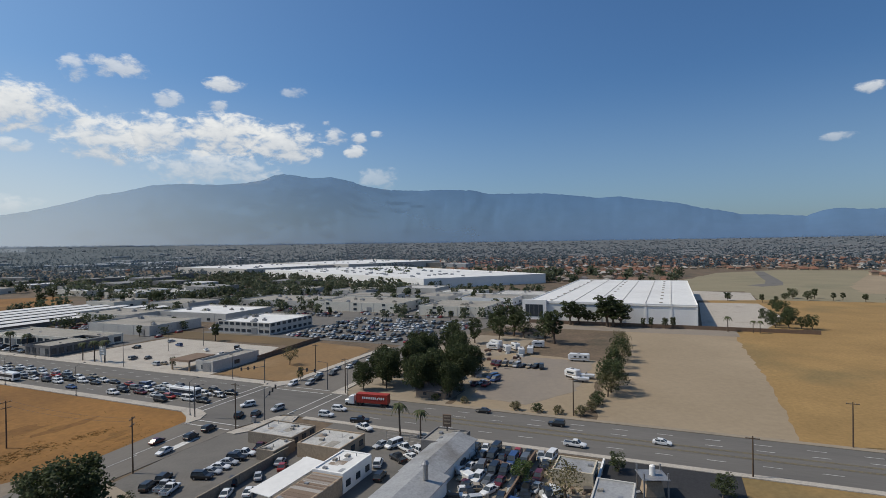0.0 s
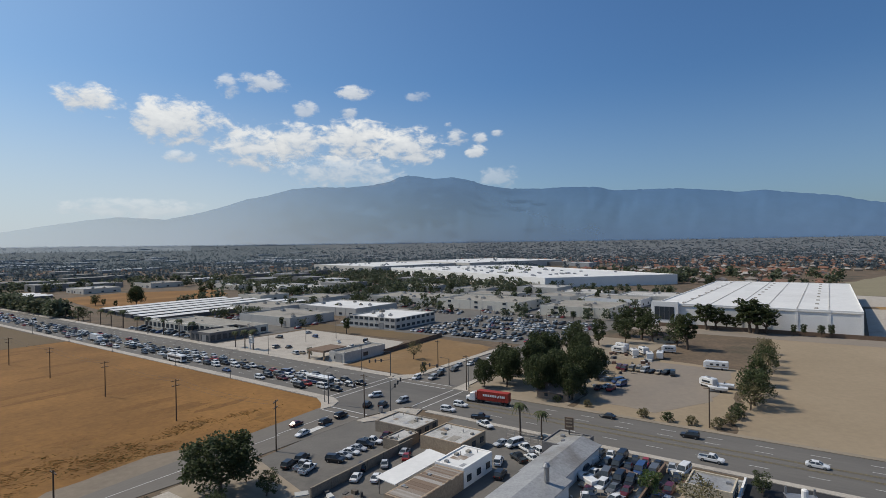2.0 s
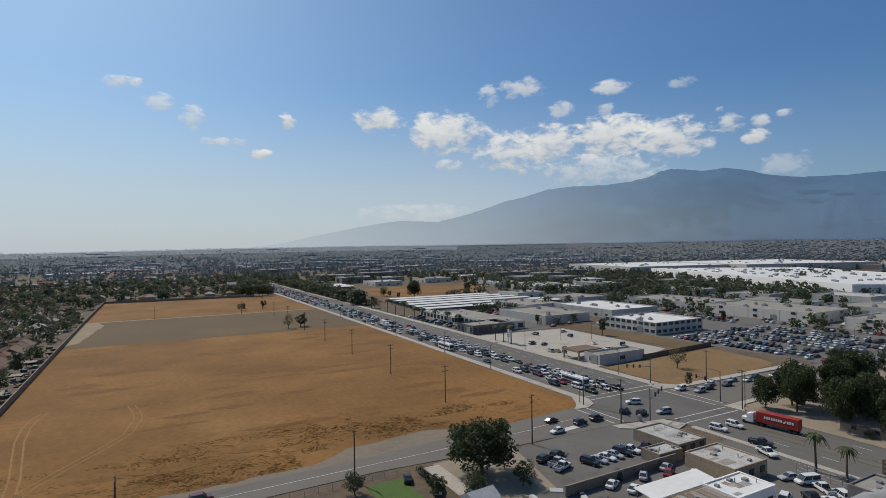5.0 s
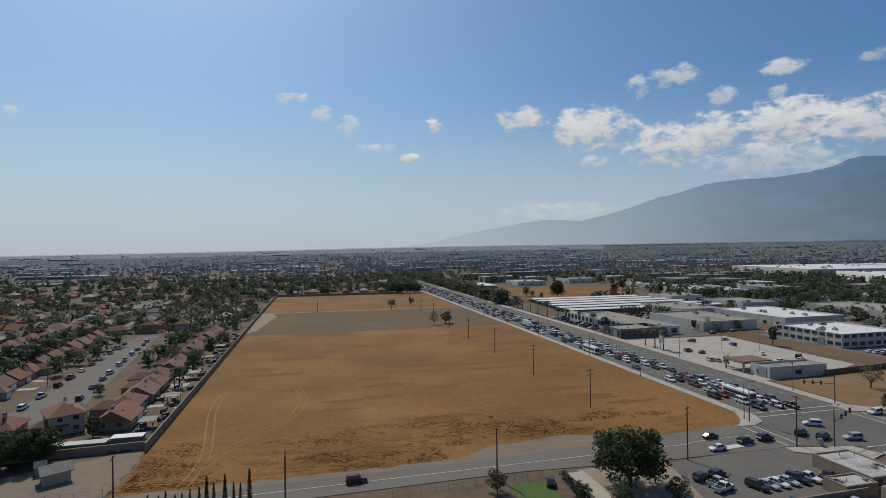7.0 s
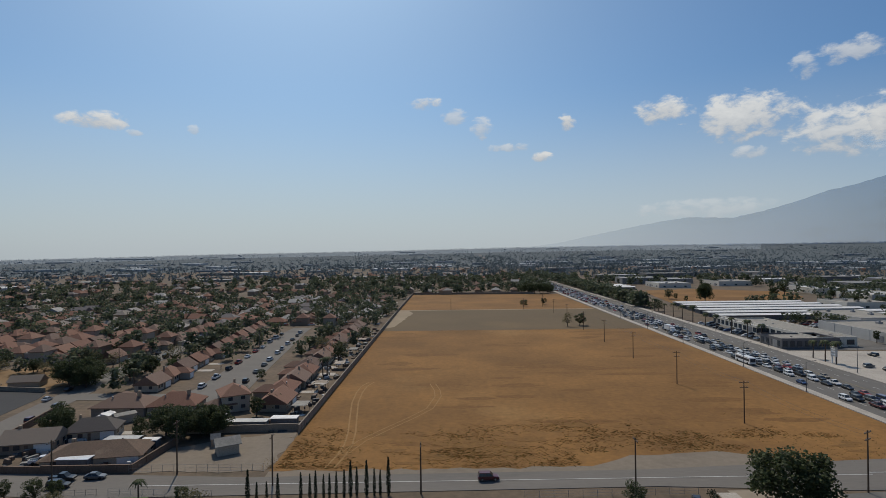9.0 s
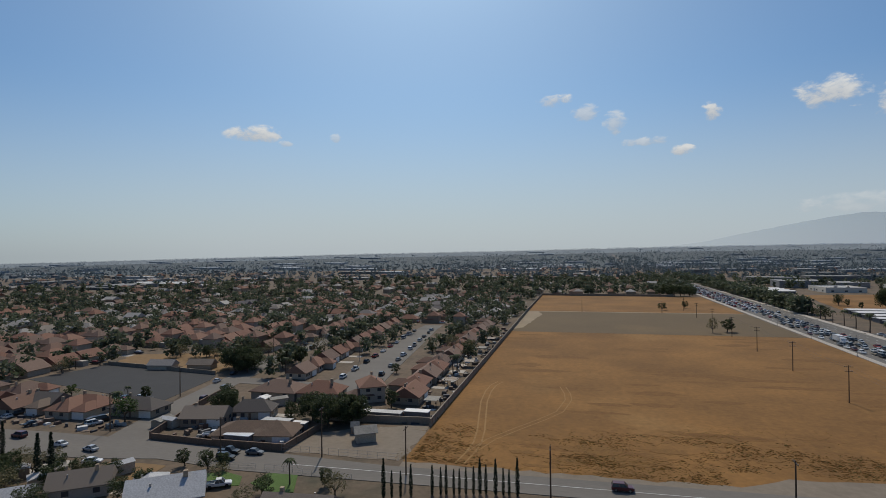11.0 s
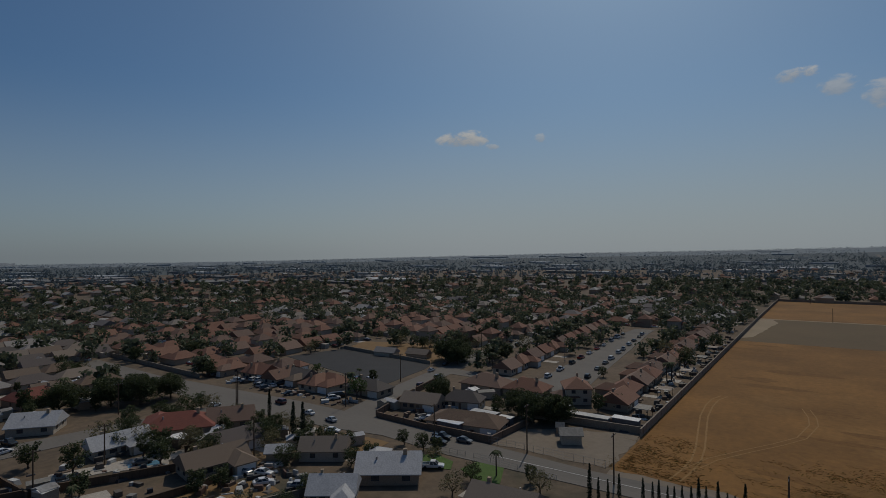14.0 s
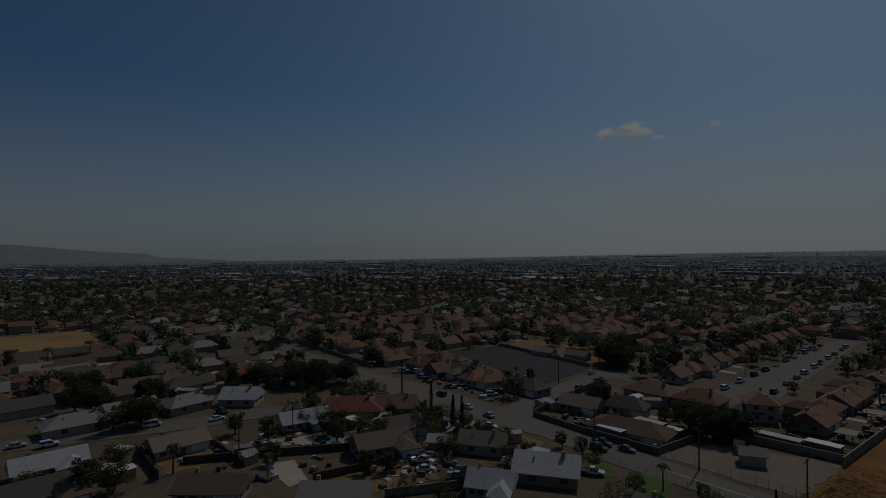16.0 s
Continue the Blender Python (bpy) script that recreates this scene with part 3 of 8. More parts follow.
def markings():
    k = [0]

    def line(pts, w, m, what):
        s = Shape().strip(pts, w, 0.17)
        solid("road_marking", s, M[m], what, "road marking", kind="structure")
    white, yellow = "worn white paint line on the asphalt", "worn yellow paint line on the asphalt"
    for x in (118.1, 121.4, 124.7, 128.0, 135.8, 139.4):
        s = Shape()
        for i in range(60):
            s.strip([(north(x, 128 + i * 9), 128 + i * 9), (north(x, 131 + i * 9), 131 + i * 9)], 0.16, 0.17)
        solid("lane_dashes", s, M["white_line"], "white lane dashes", "road marking", kind="structure")
    for x in (124.5, 133.5, 137.3):
        s = Shape()
        for i in range(34):
            s.strip([(x, -260 + i * 10), (x, -256.5 + i * 10)], 0.18, 0.17)
        solid("lane_dashes", s, M["white_line"], "white lane dashes", "road marking", kind="structure")
    for x in (127.9, 128.4, 131.0, 131.5):
        line([(x, -260), (x, 88)], 0.16, "yellow_line", yellow)
    for x in (131.6, 132.1):
        line([(x, 127), (north(x, 700), 700)], 0.16, "yellow_line", yellow)
    for y in (120.6, 123.8):
        line([(113.6, y), (141.6, y)], 0.35, "white_line", white)
    for y in (92.6, 96.2):
        line([(119.8, y), (140.6, y)], 0.35, "white_line", white)
    for x in (104.0, 107.2):
        line([(x, 101.6), (x, 116.4)], 0.35, "white_line", white)
    for x in (140.2, 143.6):
        line([(x, 99), (x, 116.6)], 0.35, "white_line", white)
    line([(84, 109.3), (101, 109.6)], 0.2, "white_line", white)
    line([(-60, 106.2), (40, 107.8), (84, 108.4)], 0.18, "white_line", white)
    line([(86, 104), (97, 104.8)], 1.9, "white_line", "patch of pale paint on the street")


markings()
# scuffed and weedy areas in the field
M["gold_low"] = mat("thin_gold_grass", (0.172, 0.083, 0.021), (0.155, 0.075, 0.019), 0.05, 0.95, (0.19, 0.094, 0.026), fine=0.45, bump=0.12)
M["track"] = mat("flattened_straw", (0.30, 0.18, 0.07), (0.235, 0.132, 0.045), 0.4, 0.95, fine=2.0, grain=0.15)
M["scuffed"] = mat("scuffed_brown_grass", (0.19, 0.094, 0.023), (0.165, 0.084, 0.022), 0.3, 0.95, (0.145, 0.082, 0.024), fine=0.9, bump=0.2)
fp = random.Random(31)
for i in range(44):
    x, y = fp.uniform(-34, 104), 114.5 + 34 * fp.random() ** 1.9
    if 26 < x < 78 and y < 123:
        continue
    a, c = fp.uniform(0.8, 4.0), fp.uniform(0.4, 1.5)
    pts = [(x + a * fp.uniform(.5, 1.2) * math.cos(k * .628), y + c * fp.uniform(.5, 1.2) * math.sin(k * .628)) for k in range(10)]
    lay("scuffed_patch", pts, 0.052 + 0.0004 * i, "scuffed", "scuffed darker patch in the dry grass", "grass")
for i, (px, py, pr) in enumerate([(3, 128, 7), (12, 123, 6), (33, 141, 4), (-3, 120, 4), (20, 131, 4), (-12, 124, 3), (40, 130, 3)]):
    lay("scuffed_patch", ragged([(px + pr * math.cos(a * .7) * (1 + .25 * math.sin(a * 2.1 + i)), py + .45 * pr * math.sin(a * .7)) for a in range(9)], 0.8, 1.0, 20 + i), 0.075 + 0.002 * i, "scuffed", "weedy darker patch in the dry grass", "grass")
for i in range(40):
    x, y = fp.uniform(-30, 95), fp.uniform(128, 305)
    a, c = fp.uniform(5, 16), fp.uniform(1.5, 4)
    pts = [(x + a * fp.uniform(.6, 1.2) * math.cos(k * .393), y + c * fp.uniform(.6, 1.2) * math.sin(k * .393)) for k in range(16)]
    lay("thin_patch", pts, 0.046 + 0.0002 * i, "gold_low", "thinner patch in the dry grass", "grass")
# tyre tracks in the field
TRACK = [(-24.7, 114.6), (-23.7, 121.0), (-23.2, 128.0), (-23.9, 137.1), (-25.7, 150.2), (-27.5, 163.7), (-28.1, 175.7), (-27.7, 184.2), (-25.5, 191.6)]
LOOP = [(-23.7, 121.0), (-20.4, 130.7), (-15.1, 139.8), (-9.4, 148.9), (-4.9, 157.3), (-2.7, 170.2), (-3.1, 177.7), (-5.3, 189.5)]
for pts, wide in ((TRACK, 0.42), (LOOP, 0.3)):
    for off in (-0.95, 0.95):
        q = [(x + off, y) for x, y in pts]
        fine = [(q[i][0] + (q[i + 1][0] - q[i][0]) * k / 4, q[i][1] + (q[i + 1][1] - q[i][1]) * k / 4) for i in range(len(q) - 1) for k in range(4)]
        solid("tyre_track", Shape().strip(fine, wide, 0.075), M["track"], "pale tyre track through the dry grass", "track", kind="structure")


# ---- mountains and clouds ----
RIDGE = [(-180, 1.6), (-140, 2.2), (-120, 2.6), (-107, 2.6), (-105, 2.6), (-103.2, 2.8), (-102.3, 2.65), (-101, 2.2), (-99, 2.4), (-96, 2.55), (-95, 2.85), (-92.7, 3.28), (-90.7, 3.85), (-88, 4.25), (-85.1, 4.72),
         (-83.4, 4.62), (-81, 4.95), (-78, 5.27), (-75.6, 5.31), (-72, 5.37), (-70.8, 5.75), (-67.4, 5.88), (-65.2, 5.8), (-61.7, 5.9), (-59.3, 6.3), (-57.6, 6.88), (-55.8, 7.2), (-54, 7.05), (-52.5, 7.3), (-51.1, 7.43),
         (-50.2, 7.26), (-49.3, 6.8), (-47.5, 6.45), (-45.2, 6.22), (-41.8, 6.2), (-39.4, 6.0), (-36.8, 5.24), (-35, 4.9), (-33.1, 4.23), (-31, 3.6), (-29.7, 3.28), (-27.8, 2.88), (-24, 3.06), (-21.6, 2.74),
         (-18, 2.09), (-14.5, 1.4), (-12.1, 0.85), (-9.2, 0.5), (-5, 0.2), (0, -0.4)]
RIDGE_SOUTH = [(72, -0.5), (78.4, -0.2), (79.8, 0.14), (83.3, 0.36), (86.6, 0.66), (90.4, 1.02), (100, 1.5), (130, 1.8), (180, 1.6)]


def ridge_at(table, az):
    for (a, e), (c, f) in zip(table, table[1:]):
        if a <= az <= c:
            t = (az - a) / (c - a)
            return e + (f - e) * t
    return table[-1][1]


def mountain_material():
    # haze is painted: bluish base colour, more see-through toward low x
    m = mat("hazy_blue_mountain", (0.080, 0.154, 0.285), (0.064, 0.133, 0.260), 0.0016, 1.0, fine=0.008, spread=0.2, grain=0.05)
    n, link = m.node_tree.nodes, m.node_tree.links
    b = n["Principled BSDF"]
    b.inputs["Specular IOR Level"].default_value = 0
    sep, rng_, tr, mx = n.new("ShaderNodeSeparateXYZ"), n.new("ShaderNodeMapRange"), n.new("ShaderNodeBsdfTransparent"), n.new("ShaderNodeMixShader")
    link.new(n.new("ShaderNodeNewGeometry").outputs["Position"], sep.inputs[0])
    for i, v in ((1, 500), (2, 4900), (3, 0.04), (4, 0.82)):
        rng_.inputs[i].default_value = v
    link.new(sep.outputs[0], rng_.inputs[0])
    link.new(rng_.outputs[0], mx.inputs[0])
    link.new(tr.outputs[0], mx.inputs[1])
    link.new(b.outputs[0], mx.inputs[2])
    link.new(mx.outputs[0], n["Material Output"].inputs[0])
    return m


def build_mountains(name, table, a0, a1, m):
    s = Shape()
    rows, cols = 26, int((a1 - a0) / 0.3)
    vs = []
    for i in range(cols + 1):
        az = a0 + (a1 - a0) * i / cols
        el = ridge_at(table, az) + 0.07 * noise.noise(Vector((az * 2.3, 7, 0))) + 0.04 * noise.noise(Vector((az * 6.1, 2, 0)))
        top = EYE + 4800 * math.tan(radians(el))
        for j in range(rows + 1):
            u = j / rows
            r = 4250 + 550 * u
            x, y = -r * math.sin(radians(az)), r * math.cos(radians(az))
            base = rise(x / UNIT, y / UNIT) * UNIT - 12
            bend = az + 2.2 * noise.noise(Vector((az * 0.2, u * 1.3, 5)))
            spur = 1 - 2 * abs(noise.noise(Vector((bend * 0.34, u * 0.5, 1.7)))) - 0.7 * abs(noise.noise(Vector((bend * 0.95, u * 1.4, 8))))
            h = base + max(0, top - base) * (u ** 1.2) * (1 + 0.06 * spur * (1 - u))
            rr = r - 15 * spur * math.sin(3.1416 * u)
            vs.append((-rr * math.sin(radians(az)), rr * math.cos(radians(az)), h))
    w = rows + 1
    s.add(vs, [(i * w + j, i * w + j + 1, (i + 1) * w + j + 1, (i + 1) * w + j) for i in range(cols) for j in range(rows)])
    solid(name, s, m, "blue mountain range behind the valley, haze painted into its colour", "mountain", kind="structure", smooth=True)


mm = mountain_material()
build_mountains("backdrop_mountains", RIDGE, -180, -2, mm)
# pale grey-blue base colour carries the haze over the hills
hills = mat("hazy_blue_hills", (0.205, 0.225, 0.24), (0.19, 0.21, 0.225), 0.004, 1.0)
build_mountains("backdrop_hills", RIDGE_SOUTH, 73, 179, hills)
CLOUDS = [
    (-35.7, 9.9, 3.8, 2.4, 0.90),
    (-40.2, 10.7, 3.4, 2.1, 0.90),
    (-45.8, 11, 4.2, 2.3, 0.95),
    (-51.1, 10.4, 4.2, 2, 0.90),
    (-44.3, 7.8, 6.3, 1.6, 0.55),
    (-36.9, 16.2, 2.7, 1.1, 0.70),
    (-33.5, 15.6, 1.2, 1.1, 0.60),
    (-45.9, 15.6, 2.2, 0.8, 0.80),
    (-40.8, 13.9, 1.3, 0.9, 0.60),
    (-45.2, 13.7, 1, 0.6, 0.60),
    (-52.5, 15.3, 1.4, 0.6, 0.40),
    (-56.5, 11.2, 1.3, 1.1, 0.70),
    (-58.6, 9.8, 1.4, 0.7, 0.80),
    (-58.8, 11.1, 0.9, 0.6, 0.70),
    (-60.6, 11.5, 0.8, 0.4, 0.60),
    (-55.5, 12.5, 0.7, 0.4, 0.60),
    (-60.8, 7.1, 2.3, 1.2, 0.35),
    (-28.9, 12, 5.2, 2.2, 0.95),
    (-21.8, 13.3, 2.6, 1.32, 0.96),
    (-29.3, 8.8, 1.7, 0.6, 0.60),
    (1.7, 15.2, 1.9, 0.66, 0.84),
    (-1.1, 13.9, 1.5, 0.88, 0.60),
    (-4, 12.7, 1.2, 1.21, 0.60),
    (-12.7, 13, 0.9, 0.88, 0.96),
    (-7, 10.7, 2.7, 0.44, 0.60),
    (-10.1, 9.6, 1.2, 0.55, 0.96),
    (-25.1, 3.8, 6.6, 1, 0.35),
    (32.7, 11.9, 2.7, 0.88, 0.96),
    (29.6, 11.1, 0.8, 0.33, 0.60),
    (24.6, 11.8, 0.7, 0.44, 0.48),
    (-105.6, 12.4, 1.3, 0.5, 0.70),
    (-103.3, 8.8, 1.4, 0.4, 0.45),
]


def cloud_material():
    m = bpy.data.materials.new("sunlit_cloud")
    m.use_nodes = True
    n, link = m.node_tree.nodes, m.node_tree.links
    n.remove(n["Principled BSDF"])
    uv = n.new("ShaderNodeUVMap").outputs[0]
    pos = n.new("ShaderNodeNewGeometry").outputs["Position"]
    dens = n.new("ShaderNodeObjectInfo")
    ln = n.new("ShaderNodeVectorMath")
    ln.operation = "LENGTH"
    link.new(uv, ln.inputs[0])

    def math_node(op, a, b, clamp=False):
        x = n.new("ShaderNodeMath")
        x.operation, x.use_clamp = op, clamp
        for i, v in enumerate((a, b)):
            if isinstance(v, (int, float)):
                x.inputs[i].default_value = v
            else:
                link.new(v, x.inputs[i])
        return x.outputs[0]

    big = n.new("ShaderNodeTexNoise")
    big.inputs["Scale"].default_value, big.inputs["Detail"].default_value, big.inputs["Roughness"].default_value = 0.0085, 9, 0.6
    big.inputs["Distortion"].default_value = 0.25
    mp = n.new("ShaderNodeMapping")
    mp.inputs["Scale"].default_value = (0.8, 0.8, 1.5)
    link.new(pos, mp.inputs[0])
    link.new(mp.outputs[0], big.inputs["Vector"])
    fall = math_node("SUBTRACT", 1.0, math_node("POWER", ln.outputs["Value"], 2.0))
    d = math_node("ADD", math_node("MULTIPLY", math_node("SUBTRACT", big.outputs[0], 0.5), 4.2), math_node("MULTIPLY", fall, 1.4))
    alpha_info = dens.outputs["Alpha"]
    a = n.new("ShaderNodeMapRange")
    a.interpolation_type = "SMOOTHSTEP"
    a.inputs[1].default_value, a.inputs[2].default_value = 0.36, 1.45
    link.new(d, a.inputs[0])
    edge = math_node("MULTIPLY", fall, 4.0, True)
    alpha = math_node("MULTIPLY", math_node("MULTIPLY", a.outputs[0], edge), alpha_info, True)
    sep = n.new("ShaderNodeSeparateXYZ")
    link.new(uv, sep.inputs[0])
    lit = n.new("ShaderNodeMapRange")
    lit.inputs[1].default_value, lit.inputs[2].default_value = -0.9, 0.7
    link.new(math_node("ADD", sep.outputs[1], math_node("MULTIPLY", math_node("SUBTRACT", big.outputs[0], 0.5), 2.5)), lit.inputs[0])
    # sunlit tops and grey bases are painted into the cloud's own glow
    col = n.new("ShaderNodeMix")
    col.data_type = "RGBA"
    col.inputs[6].default_value, col.inputs[7].default_value = (0.48, 0.52, 0.57, 1), (0.83, 0.84, 0.83, 1)
    link.new(lit.outputs[0], col.inputs[0])
    em, tr, mx = n.new("ShaderNodeEmission"), n.new("ShaderNodeBsdfTransparent"), n.new("ShaderNodeMixShader")
    link.new(col.outputs[2], em.inputs[0])
    link.new(alpha, mx.inputs[0])
    link.new(tr.outputs[0], mx.inputs[1])
    link.new(em.outputs[0], mx.inputs[2])
    link.new(mx.outputs[0], n["Material Output"].inputs[0])
    return m


def build_clouds():
    m = cloud_material()
    for k, (az, el, ha, he, dense) in enumerate(CLOUDS):
        ha, he = ha * 1.2, he * 1.2
        me = bpy.data.meshes.new("cloud")
        n = 8
        vs, uvs = [], []
        r = 4860 - k * 1.5
        for j in range(n + 1):
            for i in range(n + 1):
                u, v = 2 * i / n - 1, 2 * j / n - 1
                a, e = radians(az - u * ha), radians(el + v * he)
                bulge = r - 12 * (1 - u * u) * (1 - v * v)
                vs.append((-bulge * math.sin(a) * math.cos(e), bulge * math.cos(a) * math.cos(e), EYE + bulge * math.sin(e)))
                uvs.append((u, v))
        fs = [(j * (n + 1) + i, j * (n + 1) + i + 1, (j + 1) * (n + 1) + i + 1, (j + 1) * (n + 1) + i) for j in range(n) for i in range(n)]
        me.from_pydata(vs, [], fs)
        lay_uv = me.uv_layers.new(name="UVMap")
        for lp in me.loops:
            lay_uv.data[lp.index].uv = uvs[lp.vertex_index]
        me.materials.append(m)
        ob = new("backdrop_cloud", me)
        ob.color = (1, 1, 1, dense)
        tagged(ob, "white cumulus cloud in a blue sky, sunlit look painted as glow", "cloud", kind="structure")


build_clouds()


# ---- industrial and commercial buildings ----
def slab_walls(s, x0, y0, x1, y1, h, t=0.3, z=0.0):
    s.box(x0, y0, z, x1, y0 + t, h)
    s.box(x0, y1 - t, z, x1, y1, h)
    s.box(x0, y0 + t, z, x0 + t, y1 - t, h)
    s.box(x1 - t, y0 + t, z, x1, y1 - t, h)


def flat_building(x0, y0, x1, y1, h, wall, roof, label, win=(0, 0), storeys=1, units=3, pilasters=9.0, name="industrial_building", category="building", doors=1, seed=0, win_h=1.5, win_w=2.6, parapet=0.7):
    """A flat-roofed block: walls with a parapet, a sunk roof, windows and doors on the two sides that face the road, units on the roof."""
    r = random.Random(seed + int(x0 * 7 + y0 * 13))
    cx, cy = (x0 + x1) / 2, (y0 + y1) / 2
    b = thing(name, label, category, (cx, cy, 0))
    w, d = (x1 - x0) / 2, (y1 - y0) / 2
    s = Shape()
    slab_walls(s, -w, -d, w, d, h)
    if pilasters:
        n = max(1, int(2 * d / pilasters))
        for i in range(n + 1):
            y = -d + 0.2 + (2 * d - 0.4) * i / n
            s.box(-w - 0.1, y - 0.2, 0, -w + 0.02, y + 0.2, h)
        n = max(1, int(2 * w / pilasters))
        fy = -d if cy > 0 else d
        for i in range(n + 1):
            x = -w + 0.2 + (2 * w - 0.4) * i / n
            s.box(x - 0.2, fy - 0.1, 0, x + 0.2, fy + 0.1, h)
    part("wall", s, M[wall], b)
    part("roof", Shape().box(-w + 0.31, -d + 0.31, h - parapet - 0.3, w - 0.31, d - 0.31, h - parapet), M[roof], b)
    for side, count in enumerate(win):
        for k in range(storeys):
            z = 1.0 + k * 3.4
            for i in range(count):
                u = (i + 0.5) / count
                if side == 0:
                    y = -d + 2 * d * u
                    q = Shape().box(-w - 0.13, y - win_w / 2, z, -w + 0.02, y + win_w / 2, z + win_h)
                else:
                    x = -w + 2 * w * u
                    fy = -d if cy > 0 else d
                    q = Shape().box(x - win_w / 2, fy - 0.13, z, x + win_w / 2, fy + 0.13, z + win_h)
                part("window", q, M["glass"], b)
    for i in range(doors):
        y = r.uniform(-d * 0.8, d * 0.8)
        part("door", Shape().box(-w - 0.16, y - 1.8, 0, -w + 0.02, y + 1.8, 3.4), M["wall_dark"] if i else M["steel"], b)
    for i in range(units):
        x, y = r.uniform(-w * 0.8, w * 0.8), r.uniform(-d * 0.8, d * 0.8)
        a, c = [r.uniform(0.7, 1.4) * (0.35 if h < 5.2 else 1) for _ in range(2)]
        q = Shape().box(x - a, y - c, h - parapet, x + a, y + c, h - parapet + (r.uniform(0.8, 1.3) if h > 5.2 else 0.4))
        if h > 5.2:
            q.box(x - a * 0.5, y - c * 0.5, h - parapet + 0.7, x + a * 0.5, y + c * 0.5, h - parapet + 1.6, taper=0.1)
        part("roof_unit", q, M["steel"] if r.random() < 0.6 else M["grey_roof"], b)
    return b


def warehouse():
    """The white distribution warehouse with a ribbed roof, a glazed office corner and dock pilasters."""
    x0, y0, x1, y1, h = 317, -13, 520, 79, 12
    b = thing("warehouse", "long white tilt-up warehouse with a ribbed white roof", "warehouse", (x0, y0, 0))
    X, Y = x1 - x0, y1 - y0
    s = Shape()
    slab_walls(s, 0, 0, X, Y, h, 0.4)
    part("wall", s, M["stucco_white"], b)
    part("roof", Shape().box(0.41, 0.41, h - 0.9, X - 0.41, Y - 0.41, h - 0.5), M["white_roof"], b)
    for i in range(1, 7):
        y = Y * i / 7
        part("roof_rib", Shape().box(0.5, y - 0.22, h - 0.5, X - 0.5, y + 0.22, h - 0.28), M["patched"], b)
    for i in range(9):
        for j in range(3):
            x, y = X * (i + 0.5) / 9, Y * (j + 0.5) / 3 + 3
            part("skylight", Shape().box(x - 1.4, y - 0.9, h - 0.5, x + 1.4, y + 0.9, h - 0.1, taper=0.2), M["grey_roof"], b)
    for y in (0.6, 13, 26, 37.5, 50, 63, Y - 0.6):
        part("pilaster", Shape().box(-0.25, y - 0.5, 0, 0.02, y + 0.5, h + 0.1), M["stucco_white"], b)
    # office corner
    part("office_block", Shape().box(-2.5, Y - 12, 0, 0.0, Y + 2, h + 1.0), M["stucco_white"], b)
    part("office_glass", Shape().box(-2.62, Y - 10, 3.2, -2.4, Y + 0.2, 10.2), M["glass"], b, "dark glazed office front")
    for k in range(1, 4):
        part("mullion", Shape().box(-2.7, Y - 10 + k * 2.55 - 0.08, 3.2, -2.6, Y - 10 + k * 2.55 + 0.08, 10.2), M["steel"], b)
    part("trim", Shape().box(-0.3, -0.02, h - 1.4, 0.01, Y - 12, h - 1.0), M["tilt_grey"], b, "grey band under the parapet")
    # site wall in front
    s = Shape().box(0, 0, 0, 0.3, 142, 2.0)
    wl = solid("site_wall", s, M["brown_wall"], "low brown block wall before the warehouse", "wall", kind="structure")
    wl.location = (310, -66, 0)


warehouse()


def prism_building(name, corners, h, wall, roof, label, stripes=0):
    """A big block on four corners, each side a wall of its own."""
    c = sum((Vector((*p, 0)) for p in corners), Vector()) / 4
    b = thing(name, label, "warehouse", c)
    P = [Vector((*p, 0)) - c for p in corners]
    for i in range(4):
        s = Shape()
        p, q = P[i], P[(i + 1) % 4]
        d = (q - p).normalized()
        nrm = Vector((-d.y, d.x, 0)) * 0.5
        s.add([p, q, q + nrm, p + nrm, *[v + Vector((0, 0, h)) for v in (p, q, q + nrm, p + nrm)]], [(0, 1, 5, 4), (1, 2, 6, 5), (2, 3, 7, 6), (3, 0, 4, 7), (4, 5, 6, 7)])
        part("wall", s, M[wall], b)
    z = h - 0.6
    part("roof", Shape().add([p * 0.998 + Vector((0, 0, z)) for p in P] + [p * 0.998 + Vector((0, 0, z - 0.4)) for p in P], [(0, 1, 2, 3), (4, 5, 1, 0), (5, 6, 2, 1), (6, 7, 3, 2), (7, 4, 0, 3)]), M[roof], b)
    r = random.Random(int(corners[0][0]))
    e1, e2 = P[1] - P[0], P[3] - P[0]
    for i in range(stripes):
        p = P[0] + e1 * r.uniform(0.04, 0.96) + e2 * r.uniform(0.05, 0.95)
        part("roof_unit", Shape().box(p.x - 1.6, p.y - 1.6, z, p.x + 1.6, p.y + 1.6, z + 1.5, taper=0.2), M["steel"], b)
    # dock doors along the near side
    for i in range(26 if stripes else 0):
        p = P[0] + e1 * ((i + 0.5) / 26)
        part("dock_door", Shape().box(-0.2, -2.2, 0.8, 0.2, 2.2, 4.2, Matrix.Translation(p) @ Matrix.Rotation(math.atan2(e1.y, e1.x) - 1.5708, 4, "Z") @ Matrix.Translation((-0.1, 0, 0))), M["tilt_grey"], b)
    return b


prism_building("distribution_warehouse", [(520, 239), (704, 605), (860, 470), (636, 136)], 11, "stucco_white", "white_roof", "vast white distribution warehouse with a white roof", 70)
prism_building("distribution_warehouse", [(880, 560), (960, 800), (1240, 720), (1130, 480)], 13, "tilt_grey", "white_roof", "far white distribution warehouse", 20)
prism_building("distribution_warehouse", [(700, 640), (760, 860), (960, 820), (900, 600)], 12, "tilt_grey", "white_roof", "far grey-walled warehouse with a white roof", 20)

